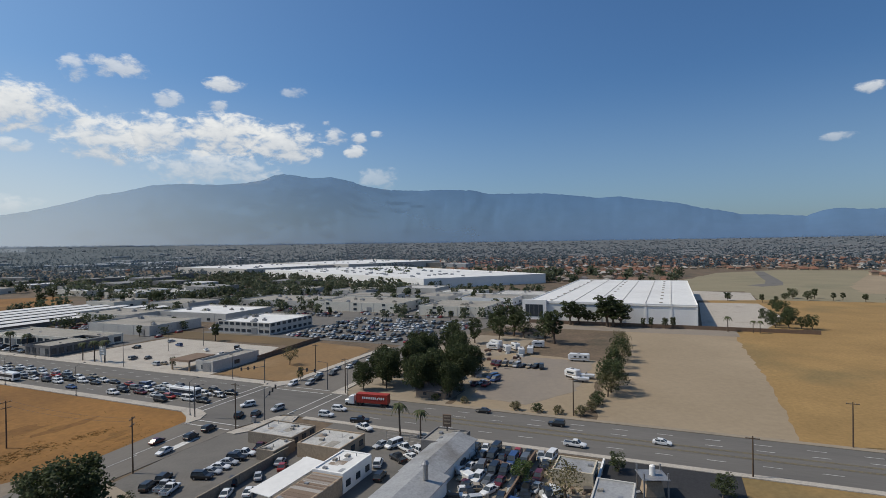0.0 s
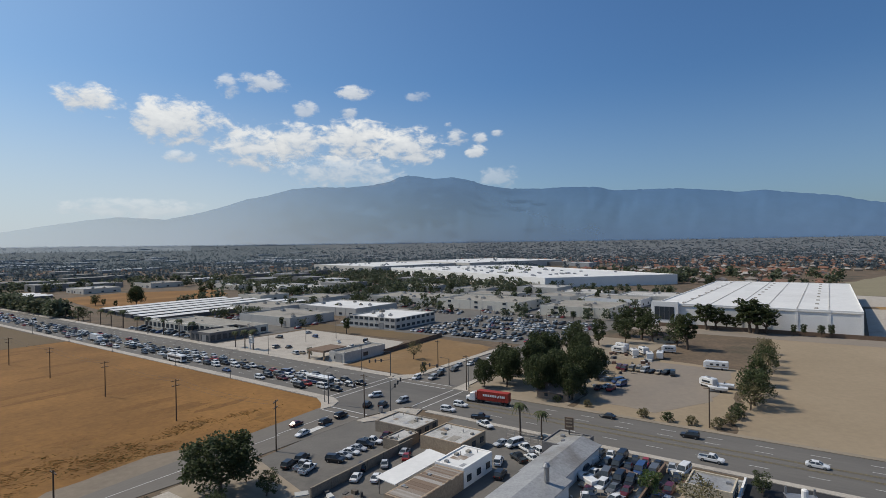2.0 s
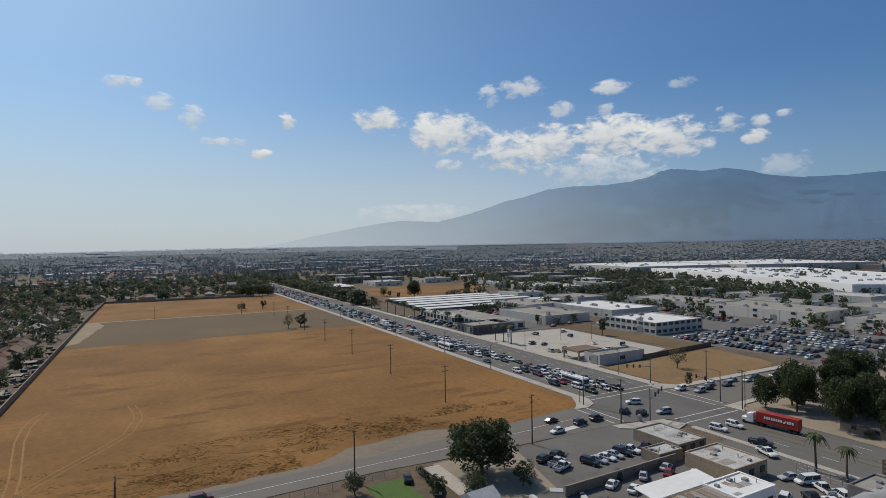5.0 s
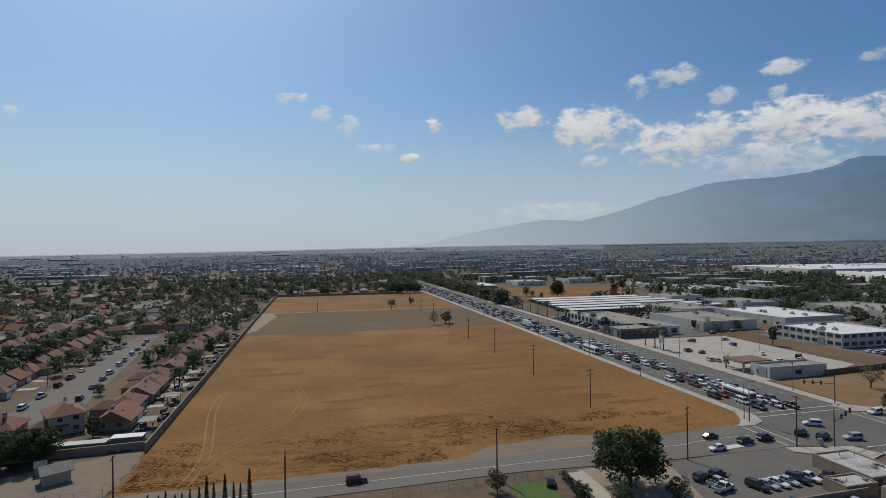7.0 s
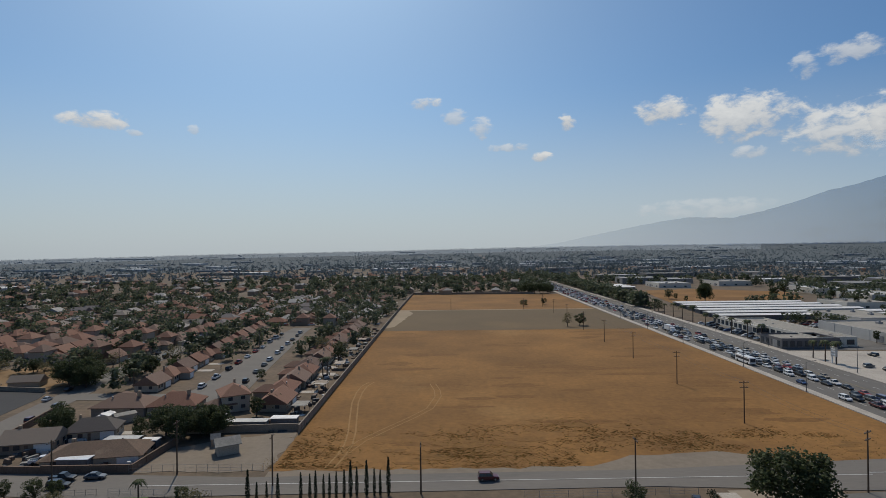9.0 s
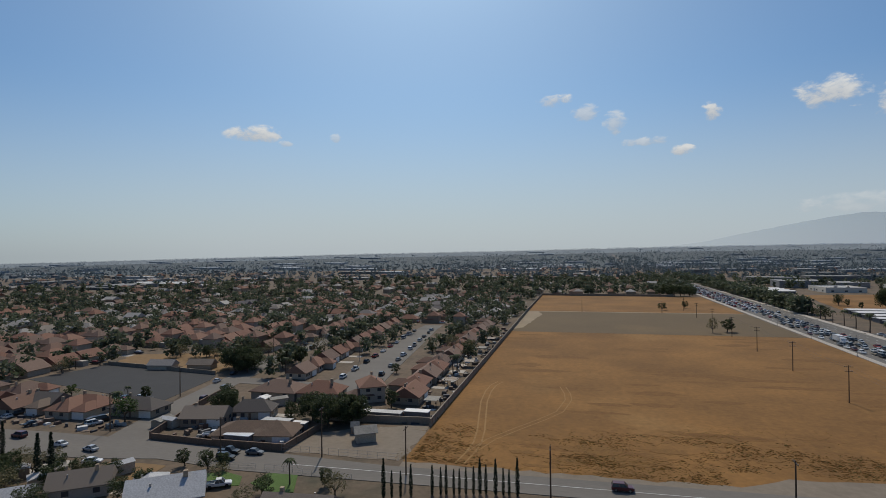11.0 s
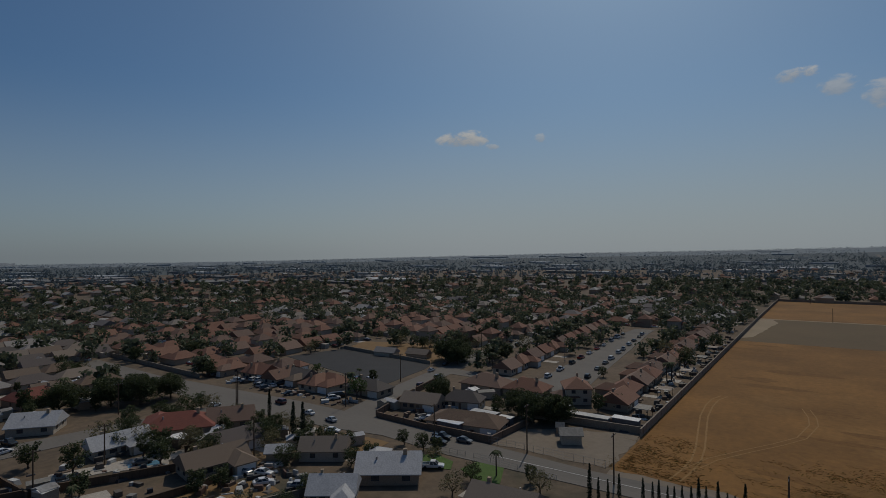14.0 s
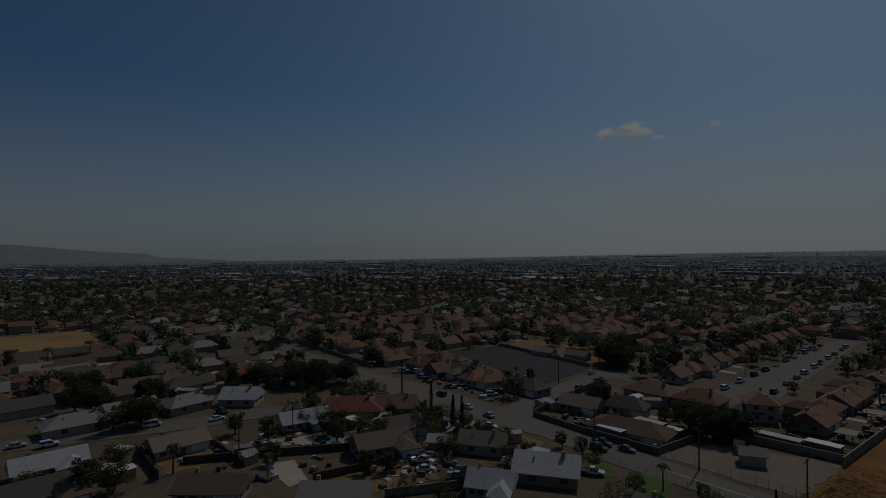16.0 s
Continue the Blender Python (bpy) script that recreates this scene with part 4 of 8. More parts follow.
flat_building(226, 192, 262, 227, 6.3, "tilt_grey", "white_roof", "two-storey grey office block with a white roof", (9, 8), 2, 6, 6, "office_building", seed=1)
flat_building(328, 170, 366, 238, 6.6, "tilt_tan", "grey_roof", "beige tilt-up industrial block", (3, 2), 2, 8, 9, seed=2)
flat_building(324, 108, 362, 153, 6.3, "tilt_tan", "grey_roof", "beige tilt-up industrial block", (2, 2), 2, 6, 9, seed=3)
flat_building(330, 244, 370, 310, 6, "tilt_grey", "grey_roof", "grey tilt-up industrial block", (6, 4), 1, 6, 9, seed=4)
flat_building(255, 250, 296, 306, 5.6, "tilt_grey", "white_roof", "pale grey industrial block", (6, 4), 1, 5, 9, seed=5)
flat_building(204, 252, 238, 300, 5.3, "tilt_grey", "grey_roof", "windowless grey warehouse block", (0, 0), 1, 3, 12, seed=6)
flat_building(232, 306, 262, 352, 5.6, "tilt_grey", "grey_roof", "grey concrete warehouse block", (0, 2), 1, 3, 12, seed=7)
flat_building(168, 248, 186, 320, 4.6, "tilt_tan", "grey_roof", "low strip mall with dark shopfronts", (14, 3), 1, 8, 5, "strip_mall", seed=8, win_h=2.3, win_w=3.4)
flat_building(150, 245, 176, 262, 4.6, "wall_dark", "grey_roof", "dark glazed corner shop with a maroon fascia", (4, 8), 1, 3, 0, "corner_shop", seed=9, win_h=2.4, win_w=2.0)
flat_building(162.5, 286, 167.5, 333, 4.5, "tilt_tan", "patched", "low arcaded shop row", (10, 2), 1, 4, 5, "shop_row", seed=10, win_h=2.4, win_w=3.0)
flat_building(151, 154.6, 175, 163, 4.0, "tilt_grey", "grey_roof", "grey concrete block car wash", (1, 1), 1, 3, 0, "car_wash", seed=11)
UNITS = [(378, 430), (378, 470), (440, 330), (300, 330), (290, 396), (420, 90), (392, 108), (392, 160), (392, 212), (440, 262), (430, 150), (460, 200), (352, 452), (360, 530), (440, 470), (470, 560), (400, 610), (520, 660), (372, 560), (250, 640), (330, 660), (560, 760), (420, 720)]
for i, (a, c) in enumerate(UNITS):
    rr = random.Random(i)
    flat_building(a, c, a + rr.uniform(26, 42), c + rr.uniform(30, 48), rr.uniform(4.6, 6.4), rr.choice(["tilt_grey", "tilt_tan", "stucco_white", "tilt_grey"]), rr.choice(["grey_roof", "white_roof", "grey_roof", "patched"]), "flat-roofed concrete industrial unit", (3, 3), 1, 3, 12, seed=40 + i)


def carport(x0, x1, y, d):
    b = thing("storage_carport", "long storage carport with a white sheet roof", "carport", ((x0 + x1) / 2, y, 0), group="rows of storage carports")
    L = (x1 - x0) / 2
    part("roof", Shape().add([(-L, -d, 3.0), (L, -d, 3.0), (L, 0, 3.7), (-L, 0, 3.7), (L, d, 3.0), (-L, d, 3.0), (-L, -d, 2.8), (L, -d, 2.8), (L, d, 2.8), (-L, d, 2.8)],
                             [(0, 1, 2, 3), (3, 2, 4, 5), (6, 7, 1, 0), (5, 4, 8, 9), (1, 7, 8, 4, 2), (6, 0, 3, 5, 9)]), M["white_roof"], b)
    part("wall", Shape().box(-L + 0.5, -d + 0.8, 0, L - 0.5, d - 0.8, 2.8), M["wall_dark"], b)


for i in range(6):
    carport(172 + i * 2, 296 - i * 3, 350 + i * 17, 4.9)
for i in range(4):
    carport(160, 215, 622 + i * 15, 5)

# gas station and car wash front
st = thing("canopy", "brown-roofed car wash canopy on posts", "canopy", (155.5, 169, 0))
part("roof", Shape().box(-6.5, -5, 3.4, 6.5, 5, 4.1, taper=0.3), M["brown_wall"], st)
for x in (-5.8, 5.8):
    for y in (-4.3, 4.3):
        part("post", Shape().box(x - 0.25, y - 0.25, 0, x + 0.25, y + 0.25, 3.4), M["stucco_tan"], st)
sg = thing("sign_tower", "white pylon sign on two posts", "sign", (150, 212, 0))
for y in (-1.6, 1.6):
    part("post", Shape().box(-0.2, y * .7 - 0.2, 0, 0.2, y * .7 + 0.2, 5), M["stucco_white"], sg)
part("panel", Shape().box(-0.3, -1.5, 3.0, 0.3, 1.5, 6.6), M["tilt_grey"], sg)
for z in (3.5, 4.6, 5.6):
    part("lettering_bar", Shape().box(-0.34, -1.1, z, -0.29, 1.1, z + 0.5), M["stucco_white"], sg)

# ---- shops on the near corner ----
ROOF_DROP = 0.25


def roof_wear(b, w, d, z, seed):
    """Felt patches, seams, pipes and a cooler on an old flat roof."""
    r = random.Random(seed)
    for i in range(int(w * d / 12)):
        pw, pd = r.uniform(.4, 1.6), r.uniform(.3, 1.1)
        x, y = r.uniform(-w / 2 + pw + .4, w / 2 - pw - .4), r.uniform(-d / 2 + pd + .4, d / 2 - pd - .4)
        part("felt_patch", Shape().box(x - pw, y - pd, z - .02, x + pw, y + pd, z + .012 + .004 * i), M[r.choice(["grey_roof", "patched", "rust_roof", "metal_roof"])], b)
    for i in range(max(2, int(d / 4))):
        x, y = r.uniform(-w / 2 + .8, w / 2 - .8), r.uniform(-d / 2 + .8, d / 2 - .8)
        part("vent_pipe", Shape().tube((x, y, z - .02), (x, y, z + r.uniform(.4, .9)), .09, .09, 7), M["steel"], b)


def low_shop(x0, y0, x1, y1, h, wall, roof, label, name="shop", win=(0, 3)):
    b = flat_building(x0, y0, x1, y1, h, wall, roof, label, win, 1, 3, 0, name, seed=77, parapet=0.25, win_w=1.4, win_h=1.2, doors=0)
    if roof in ("patched", "white_roof"):
        roof_wear(b, x1 - x0, y1 - y0, h - ROOF_DROP, int(x0 * 3 + y0))
    return b


low_shop(99, 78.6, 108, 91, 2.7, "block", "patched", "low flat-roofed corner shop with a patched roof")
low_shop(91.6, 77.4, 98.8, 82, 2.4, "block", "patched", "lean-to beside the corner shop", "lean_to", (0, 0))
low_shop(96, 64, 106.2, 74.8, 3.1, "stucco_tan", "patched", "tan shop with a stained cream roof")
low_shop(84.2, 55.5, 94.5, 62.2, 3.8, "stucco_white", "white_roof", "white-roofed workshop with small roof vents", "workshop")
ws = low_shop(69, 55.5, 84, 61.6, 3.4, "stucco_tan", "grey_roof", "workshop shed with a rusted sheet roof", "workshop", (0, 0))
rs = random.Random(8)
for i in range(25):
    x, z = -7.5 + i * 0.6, 3.32 + rs.uniform(0, 0.04) + 0.02 * (i % 2)
    y0, y1 = -3.2 + rs.uniform(-.15, .1), 3.1 + rs.uniform(-.1, .15)
    part("roof_sheet", Shape().box(x - 0.02, y0, z, x + 0.64, y1, z + 0.03), M["sheets"], ws)
b = thing("awning", "white sloping awning roof over the yard", "awning", (81.5, 64.9, 0))
part("roof", Shape().add([(-9, -2.6, 3.5), (7, -2.6, 3.5), (8.4, 2.8, 3.3), (-8, 2.8, 3.3), (-9, -2.6, 3.38), (7, -2.6, 3.38), (8.4, 2.8, 3.18), (-8, 2.8, 3.18)], [(0, 1, 2, 3), (7, 6, 5, 4), (0, 4, 5, 1), (1, 5, 6, 2), (2, 6, 7, 3), (3, 7, 4, 0)]), M["white_roof"], b)
for x, y in ((-7.5, 2.4), (0, 2.4), (7.5, 2.4), (-8, -2.3), (6.6, -2.3)):
    part("post", Shape().box(x - 0.07, y - 0.07, 0, x + 0.07, y + 0.07, 3.25), M["steel"], b)


def gable_shop(x0, y0, x1, y1, h, rise_, roof, wall, label, name="shop"):
    """Ridge along x."""
    b = thing(name, label, "building", ((x0 + x1) / 2, (y0 + y1) / 2, 0))
    w, d = (x1 - x0) / 2, (y1 - y0) / 2
    s = Shape().box(-w, -d, 0, w, d, h)
    s.add([(-w, -d, h), (-w, d, h), (-w, 0, h + rise_)], [(0, 1, 2)])
    s.add([(w, -d, h), (w, d, h), (w, 0, h + rise_)], [(0, 2, 1)])
    part("wall", s, M[wall], b)
    o = 0.5
    for sg_ in (-1, 1):
        part("roof_slope", Shape().add([(-w - o, 0, h + rise_ + 0.12), (w + o, 0, h + rise_ + 0.12), (w + o, sg_ * (d + o), h - 0.1), (-w - o, sg_ * (d + o), h - 0.1),
                                        (-w - o, 0, h + rise_ - 0.02), (w + o, 0, h + rise_ - 0.02), (w + o, sg_ * (d + o), h - 0.24), (-w - o, sg_ * (d + o), h - 0.24)],
                                       [(0, 1, 2, 3), (7, 6, 5, 4), (0, 4, 5, 1), (1, 5, 6, 2), (2, 6, 7, 3), (3, 7, 4, 0)]), M[roof], b)
    part("window", Shape().box(-w - 0.05, -1.2, 1.2, -w + 0.02, 1.2, 2.4), M["glass"], b)
    return b


b = gable_shop(74, 37.5, 90, 46, 3.8, 0.9, "metal_roof", "stucco_white", "workshop with a weathered metal roof", "workshop")
part("vent_stack", Shape().tube((4, -2, 4.5), (4, -2, 7.2), 0.45, 0.45, 10).tube((4, -2, 7.2), (4, -2, 7.8), 0.7, 0.3, 10), M["steel"], b)
gable_shop(91, 39.5, 111, 47, 3.2, 1.0, "metal_roof", "stucco_white", "long white-walled shop with a grey gable roof")
low_shop(106, 42, 115, 50, 3.5, "wall_dark", "grey_roof", "dark roadside shop front")
low_shop(102, 13.5, 109, 21, 3.0, "stucco_cream", "metal_roof", "small office trailer with a pale metal roof", "office_trailer")
low_shop(90, 6, 100, 12.6, 3.4, "tilt_grey", "metal_roof", "shed with a pale blue-grey metal roof", "shed", (0, 0))
# parking lot wall, yard walls
for name, pts, h, m, lb in (("lot_wall", [(66, 76.4), (95.8, 77)], 1.9, "block", "grey block wall between the lots"), ("yard_fence", [(88, 26.5), (112, 26.5)], 2.0, "brown_wall", "brown fence across the wrecking yard"),
                            ("yard_wall", [(114.5, 13), (100, 13)], 1.2, "stucco_white", "white low wall round the blacktop lot"), ("lot_wall_east", [(174, 154), (222, 158.5)], 1.8, "brown_wall", "brown block wall behind the corner lot"),
                            ("field_wall", [(-37.2, 137), (-36.2, 420), (-34.7, 578)], 2.0, "block", "long block wall between houses and field"), ("far_wall", [(-34.5, 578.6), (92, 572.5)], 2.0, "block", "block wall at the far end of the field"),
                            ("house_wall", [(-84, 112.9), (-65.5, 113.2), (-64.4, 131)], 1.6, "brown_wall", "brown block wall round the corner house"), ("house_wall", [(-102.5, 114), (-84, 112.9)], 1.4, "brown_wall", "brown block wall along the street"),
                            ("house_wall", [(-102.5, 114), (-108.5, 136), (-112.5, 157)], 1.8, "brown_wall", "brown block wall along the side street"), ("yard_wall", [(-66, 137), (-37, 139)], 1.8, "block", "block wall behind the gravel lot"),
                            ("yard_wall", [(-97, 83), (-80, 92.5), (-74, 88)], 1.2, "block", "low block wall between the yards"), ("yard_wall", [(-127, 30), (-121, 44), (-112, 62)], 1.6, "wood", "weathered board fence between yards"),
                            ("yard_wall", [(-140, 24), (-122, 24)], 1.6, "wood", "weathered board fence between yards"), ("yard_wall", [(-143.4, 38.2), (-121.6, 39)], 1.6, "wood", "weathered board fence between yards"), ("yard_wall", [(-143, 23.6), (-126, 24)], 1.6, "wood", "weathered board fence between yards"), ("yard_wall", [(-136.4, 69.4), (-125, 68)], 1.5, "block", "low block wall behind a pool"), ("yard_wall", [(-101.5, 48), (-99.5, 60), (-101, 72)], 1.5, "wood", "weathered board fence between yards"), ("yard_wall", [(-86, 55), (-80.5, 68), (-80, 78)], 1.5, "block", "low block wall between the yards"), ("yard_wall", [(-120.5, 69), (-119, 82), (-117, 93)], 1.5, "wood", "weathered board fence between yards"), ("house_wall", [(-300, 117.5), (-245, 116.5), (-190, 114)], 1.6, "block", "block wall along the residential street"), ("house_wall", [(-190, 188.6), (-133, 180.6)], 1.4, "block", "block wall behind the black lot")):
    s = Shape()
    for p, q in zip(pts, pts[1:]):
        L = math.dist(p, q)
        m4 = Matrix.Translation((*p, 0)) @ Matrix.Rotation(math.atan2(q[1] - p[1], q[0] - p[0]), 4, "Z")
        s.box(0, -0.12, 0, L, 0.12, h, m4)
        s.box(-0.05, -0.18, h, L + 0.05, 0.18, h + 0.08, m4)
        for i in range(int(L / 5) + 1):
            s.box(i * 5 - 0.2, -0.2, 0, i * 5 + 0.2, 0.2, h + 0.12, m4)
    solid(name, s, M[m], lb, "wall", kind="structure")


# ---- vehicles ----
def loft(s, stations, k=0):
    """stations: x, low z, high z, half width; an eight-sided skin along x."""
    o = len(s.v)
    vs = []
    for x, a, c, w in stations:
        e = min(0.12, (c - a) * 0.3)
        vs += [(x, -w, a + e), (x, -w, c - e), (x, -w + e, c), (x, w - e, c), (x, w, c - e), (x, w, a + e), (x, w - e, a), (x, -w + e, a)]
    fs = [(8 * i + j, 8 * i + 8 + j, 8 * i + 8 + (j + 1) % 8, 8 * i + (j + 1) % 8) for i in range(len(stations) - 1) for j in range(8)]
    fs += [tuple(range(8)), tuple(range(8 * len(stations) - 8, 8 * len(stations)))[::-1]]
    s.add(vs, fs, None, k)


def cabin(s, b0, b1, t0, t1, z0, z1, wb, wt):
    vs = [(b0, -wb, z0), (b1, -wb, z0), (b1, wb, z0), (b0, wb, z0), (t0, -wt, z1), (t1, -wt, z1), (t1, wt, z1), (t0, wt, z1)]
    s.add(vs, [(4, 5, 6, 7), (0, 1, 5, 4), (1, 2, 6, 5), (2, 3, 7, 6), (3, 0, 4, 7)])


CAR = {
    "sedan": dict(hull=[(-2.3, .38, .80, .74), (-2.1, .25, .95, .86), (-1.2, .2, .97, .9), (0, .2, .94, .9), (1.0, .2, .92, .9), (2.0, .25, .78, .86), (2.3, .36, .64, .72)], cab=(-1.75, 1.05, -1.05, 0.25, .93, 1.42, .84, .63), wheel=1.4, r=.32),
    "suv": dict(hull=[(-2.35, .4, .95, .8), (-2.2, .3, 1.08, .92), (-1.0, .28, 1.1, .95), (1.0, .28, 1.06, .95), (2.0, .3, .98, .92), (2.35, .42, .8, .8)], cab=(-2.25, 1.1, -2.0, 0.35, 1.07, 1.74, .88, .72), wheel=1.45, r=.37),
    "pickup": dict(hull=[(-2.8, .45, .98, .9), (-2.7, .38, 1.04, .96), (0, .36, 1.04, .97), (1.3, .36, 1.06, .97), (2.4, .38, 1.0, .95), (2.75, .48, .84, .84)], cab=(-0.75, 1.35, -0.5, 0.65, 1.04, 1.78, .9, .74), wheel=1.75, r=.4),
    "van": dict(hull=[(-2.6, .4, 1.1, .88), (-2.4, .32, 1.2, .96), (0, .3, 1.2, .98), (1.7, .3, 1.1, .97), (2.4, .34, .95, .93), (2.6, .44, .8, .82)], cab=(-2.45, 1.85, -2.35, 1.05, 1.17, 2.0, .93, .8), wheel=1.6, r=.36),
}
CAR_MESH, CAR_TEMPLATE, CAR_SIZE = {}, {}, 0.88


def wheel_mesh(r):
    key = ("wheel", r)
    if key not in CAR_MESH:
        s = Shape().tube((0, -0.11, 0), (0, 0.11, 0), r, r, 12)
        CAR_MESH[key] = s.mesh("wheel", M["tyre"])
        CAR_MESH[("rim", r)] = Shape().tube((0, -0.125, 0), (0, 0.125, 0), r * 0.58, r * 0.58, 8).mesh("rim", M["rim"])
    return CAR_MESH[key]


def car_parts(kind, colour):
    if (kind, colour) not in CAR_MESH:
        c = CAR[kind]
        s = Shape()
        loft(s, c["hull"])
        b0, b1, t0, t1, z0, z1, wb, wt = c["cab"]
        s.box(t0 - 0.02, -wt - 0.02, z1 - 0.05, t1 + 0.02, wt + 0.02, z1 + 0.06, taper=0.03)
        for y in (-1, 1):
            for xa, xb in ((b0, t0), (b1, t1), ((b0 + b1) / 2, (t0 + t1) / 2)):
                s.tube((xa, y * wb, z0), (xb, y * wt, z1), 0.05, 0.05, 4)
        if kind == "pickup":
            for y in (-0.93, 0.83):
                s.box(-2.75, y, 1.0, -0.8, y + 0.1, 1.18)
            s.box(-2.8, -0.93, 1.0, -2.7, 0.93, 1.18)
        CAR_MESH[(kind, colour)] = s.mesh("body", M["paint_" + colour])
        g = Shape()
        cabin(g, *c["cab"])
        if kind == "pickup":
            g.box(-2.68, -0.8, 1.03, -0.85, 0.8, 1.06)
        CAR_MESH[(kind, "glass")] = g.mesh("windows", M["glass"])
    return CAR_MESH[(kind, colour)], CAR_MESH[(kind, "glass")]


def car(kind, colour, x, y, turn, detail=2, group="", what="", z=0.13):
    key = (kind, colour, detail, what)
    at = pose(x, y, z, 0, 0, turn) @ Matrix.Diagonal((CAR_SIZE, CAR_SIZE, CAR_SIZE, 1))
    if key in CAR_TEMPLATE:
        ob = copy_thing(CAR_TEMPLATE[key], pose(x, y, z, 0, 0, turn))
        if group:
            ob["group"] = group
        return ob
    c = CAR[kind]
    ob = thing(kind, f"{colour} {kind} {what}".strip(), "car", group=group)
    ob.matrix_world = at
    body, glass = car_parts(kind, colour)
    part("body", body, None, ob)
    part("glasshouse", glass, None, ob, "dark tinted windows")
    if detail:
        wheel_mesh(c["r"])
        for sx in (-1, 1):
            for sy in (-1, 1):
                w = part("wheel", CAR_MESH[("wheel", c["r"])], None, ob)
                w.location = (sx * c["wheel"], sy * (c["hull"][2][3] - 0.08), c["r"])
                if detail > 1:
                    part("rim", CAR_MESH[("rim", c["r"])], None, w, "alloy rim")
    if detail > 1:
        h = c["hull"]
        for sy in (-1, 1):
            part("headlight", Shape().box(h[-1][0] - 0.12, sy * 0.55 - 0.16, h[-1][2] - 0.16, h[-1][0] + 0.02, sy * 0.55 + 0.16, h[-1][2] - 0.02), M["headlight"], ob)
            part("tail_light", Shape().box(h[0][0] - 0.02, sy * 0.6 - 0.12, h[0][2] - 0.2, h[0][0] + 0.08, sy * 0.6 + 0.12, h[0][2] - 0.04), M["tail"], ob)
    CAR_TEMPLATE[key] = ob
    return ob


COLS = ["white"] * 8 + ["silver"] * 3 + ["black"] * 11 + ["grey"] * 3 + ["red"] * 1 + ["blue"] * 1 + ["maroon"] * 1 + ["tan"] * 1
KINDS = ["sedan"] * 6 + ["suv"] * 5 + ["pickup"] * 2 + ["van"]
cr = random.Random(3)
# the jam on the boulevard, five lanes wide at the light
JAM = "cars queueing on the boulevard"
for lane, (x, dense) in enumerate([(116.4, 0.32), (119.7, 0.74), (123.0, 0.9), (126.3, 0.92), (129.6, 0.72)]):
    y = 125.5 + cr.uniform(0, 2)
    while y < 430:
        gap = cr.uniform(5.6, 8.0)
        bus_here = (lane == 2 and 129 < y < 146) or (lane == 0 and 208 < y < 223) or (lane == 1 and 289 < y < 306)
        if cr.random() < dense * (1 if y < 330 else 0.85) and not bus_here:
            car(cr.choice(KINDS), cr.choice(COLS), north(x, y) + cr.uniform(-0.3, 0.3), y, -90 + cr.uniform(-2, 2), 1 if y < 200 else 0, JAM, "waiting in heavy traffic")
        y += gap


def bus(x, y, turn, white, label):
    b = thing("bus", label, "bus", (x, y, 0.13), turn)
    s = Shape()
    loft(s, [(-5.5, .5, 2.8, 1.15), (-5.3, .4, 2.95, 1.2), (5.2, .4, 2.95, 1.2), (5.5, .5, 2.7, 1.15)])
    part("body", s, M["paint_white"], b)
    part("glasshouse", Shape().box(-5.0, -1.22, 1.4, 4.9, 1.22, 2.3), M["glass"], b, "long dark side windows")
    part("windscreen", Shape().box(5.25, -1.0, 1.2, 5.54, 1.0, 2.5), M["glass"], b)
    if white == "blue":
        part("stripe", Shape().box(-5.2, -1.21, 0.6, 5.0, 1.21, 1.2), M["paint_blue"], b, "blue painted flank")
    part("roof_unit", Shape().box(-3.5, -0.8, 2.94, -1, 0.8, 3.2, taper=0.15), M["steel"], b)
    for sx in (-3.6, 3.8):
        for sy in (-1.15, 1.15):
            w = part("wheel", Shape().tube((0, -0.14, 0), (0, 0.14, 0), 0.5, 0.5, 12), M["tyre"], b)
            w.location = (sx, sy, 0.5)


bus(123.2, 137.5, -91, "blue", "white and blue city bus in heavy traffic")
bus(117.6, 215.5, -91, "white", "pale city bus in heavy traffic")


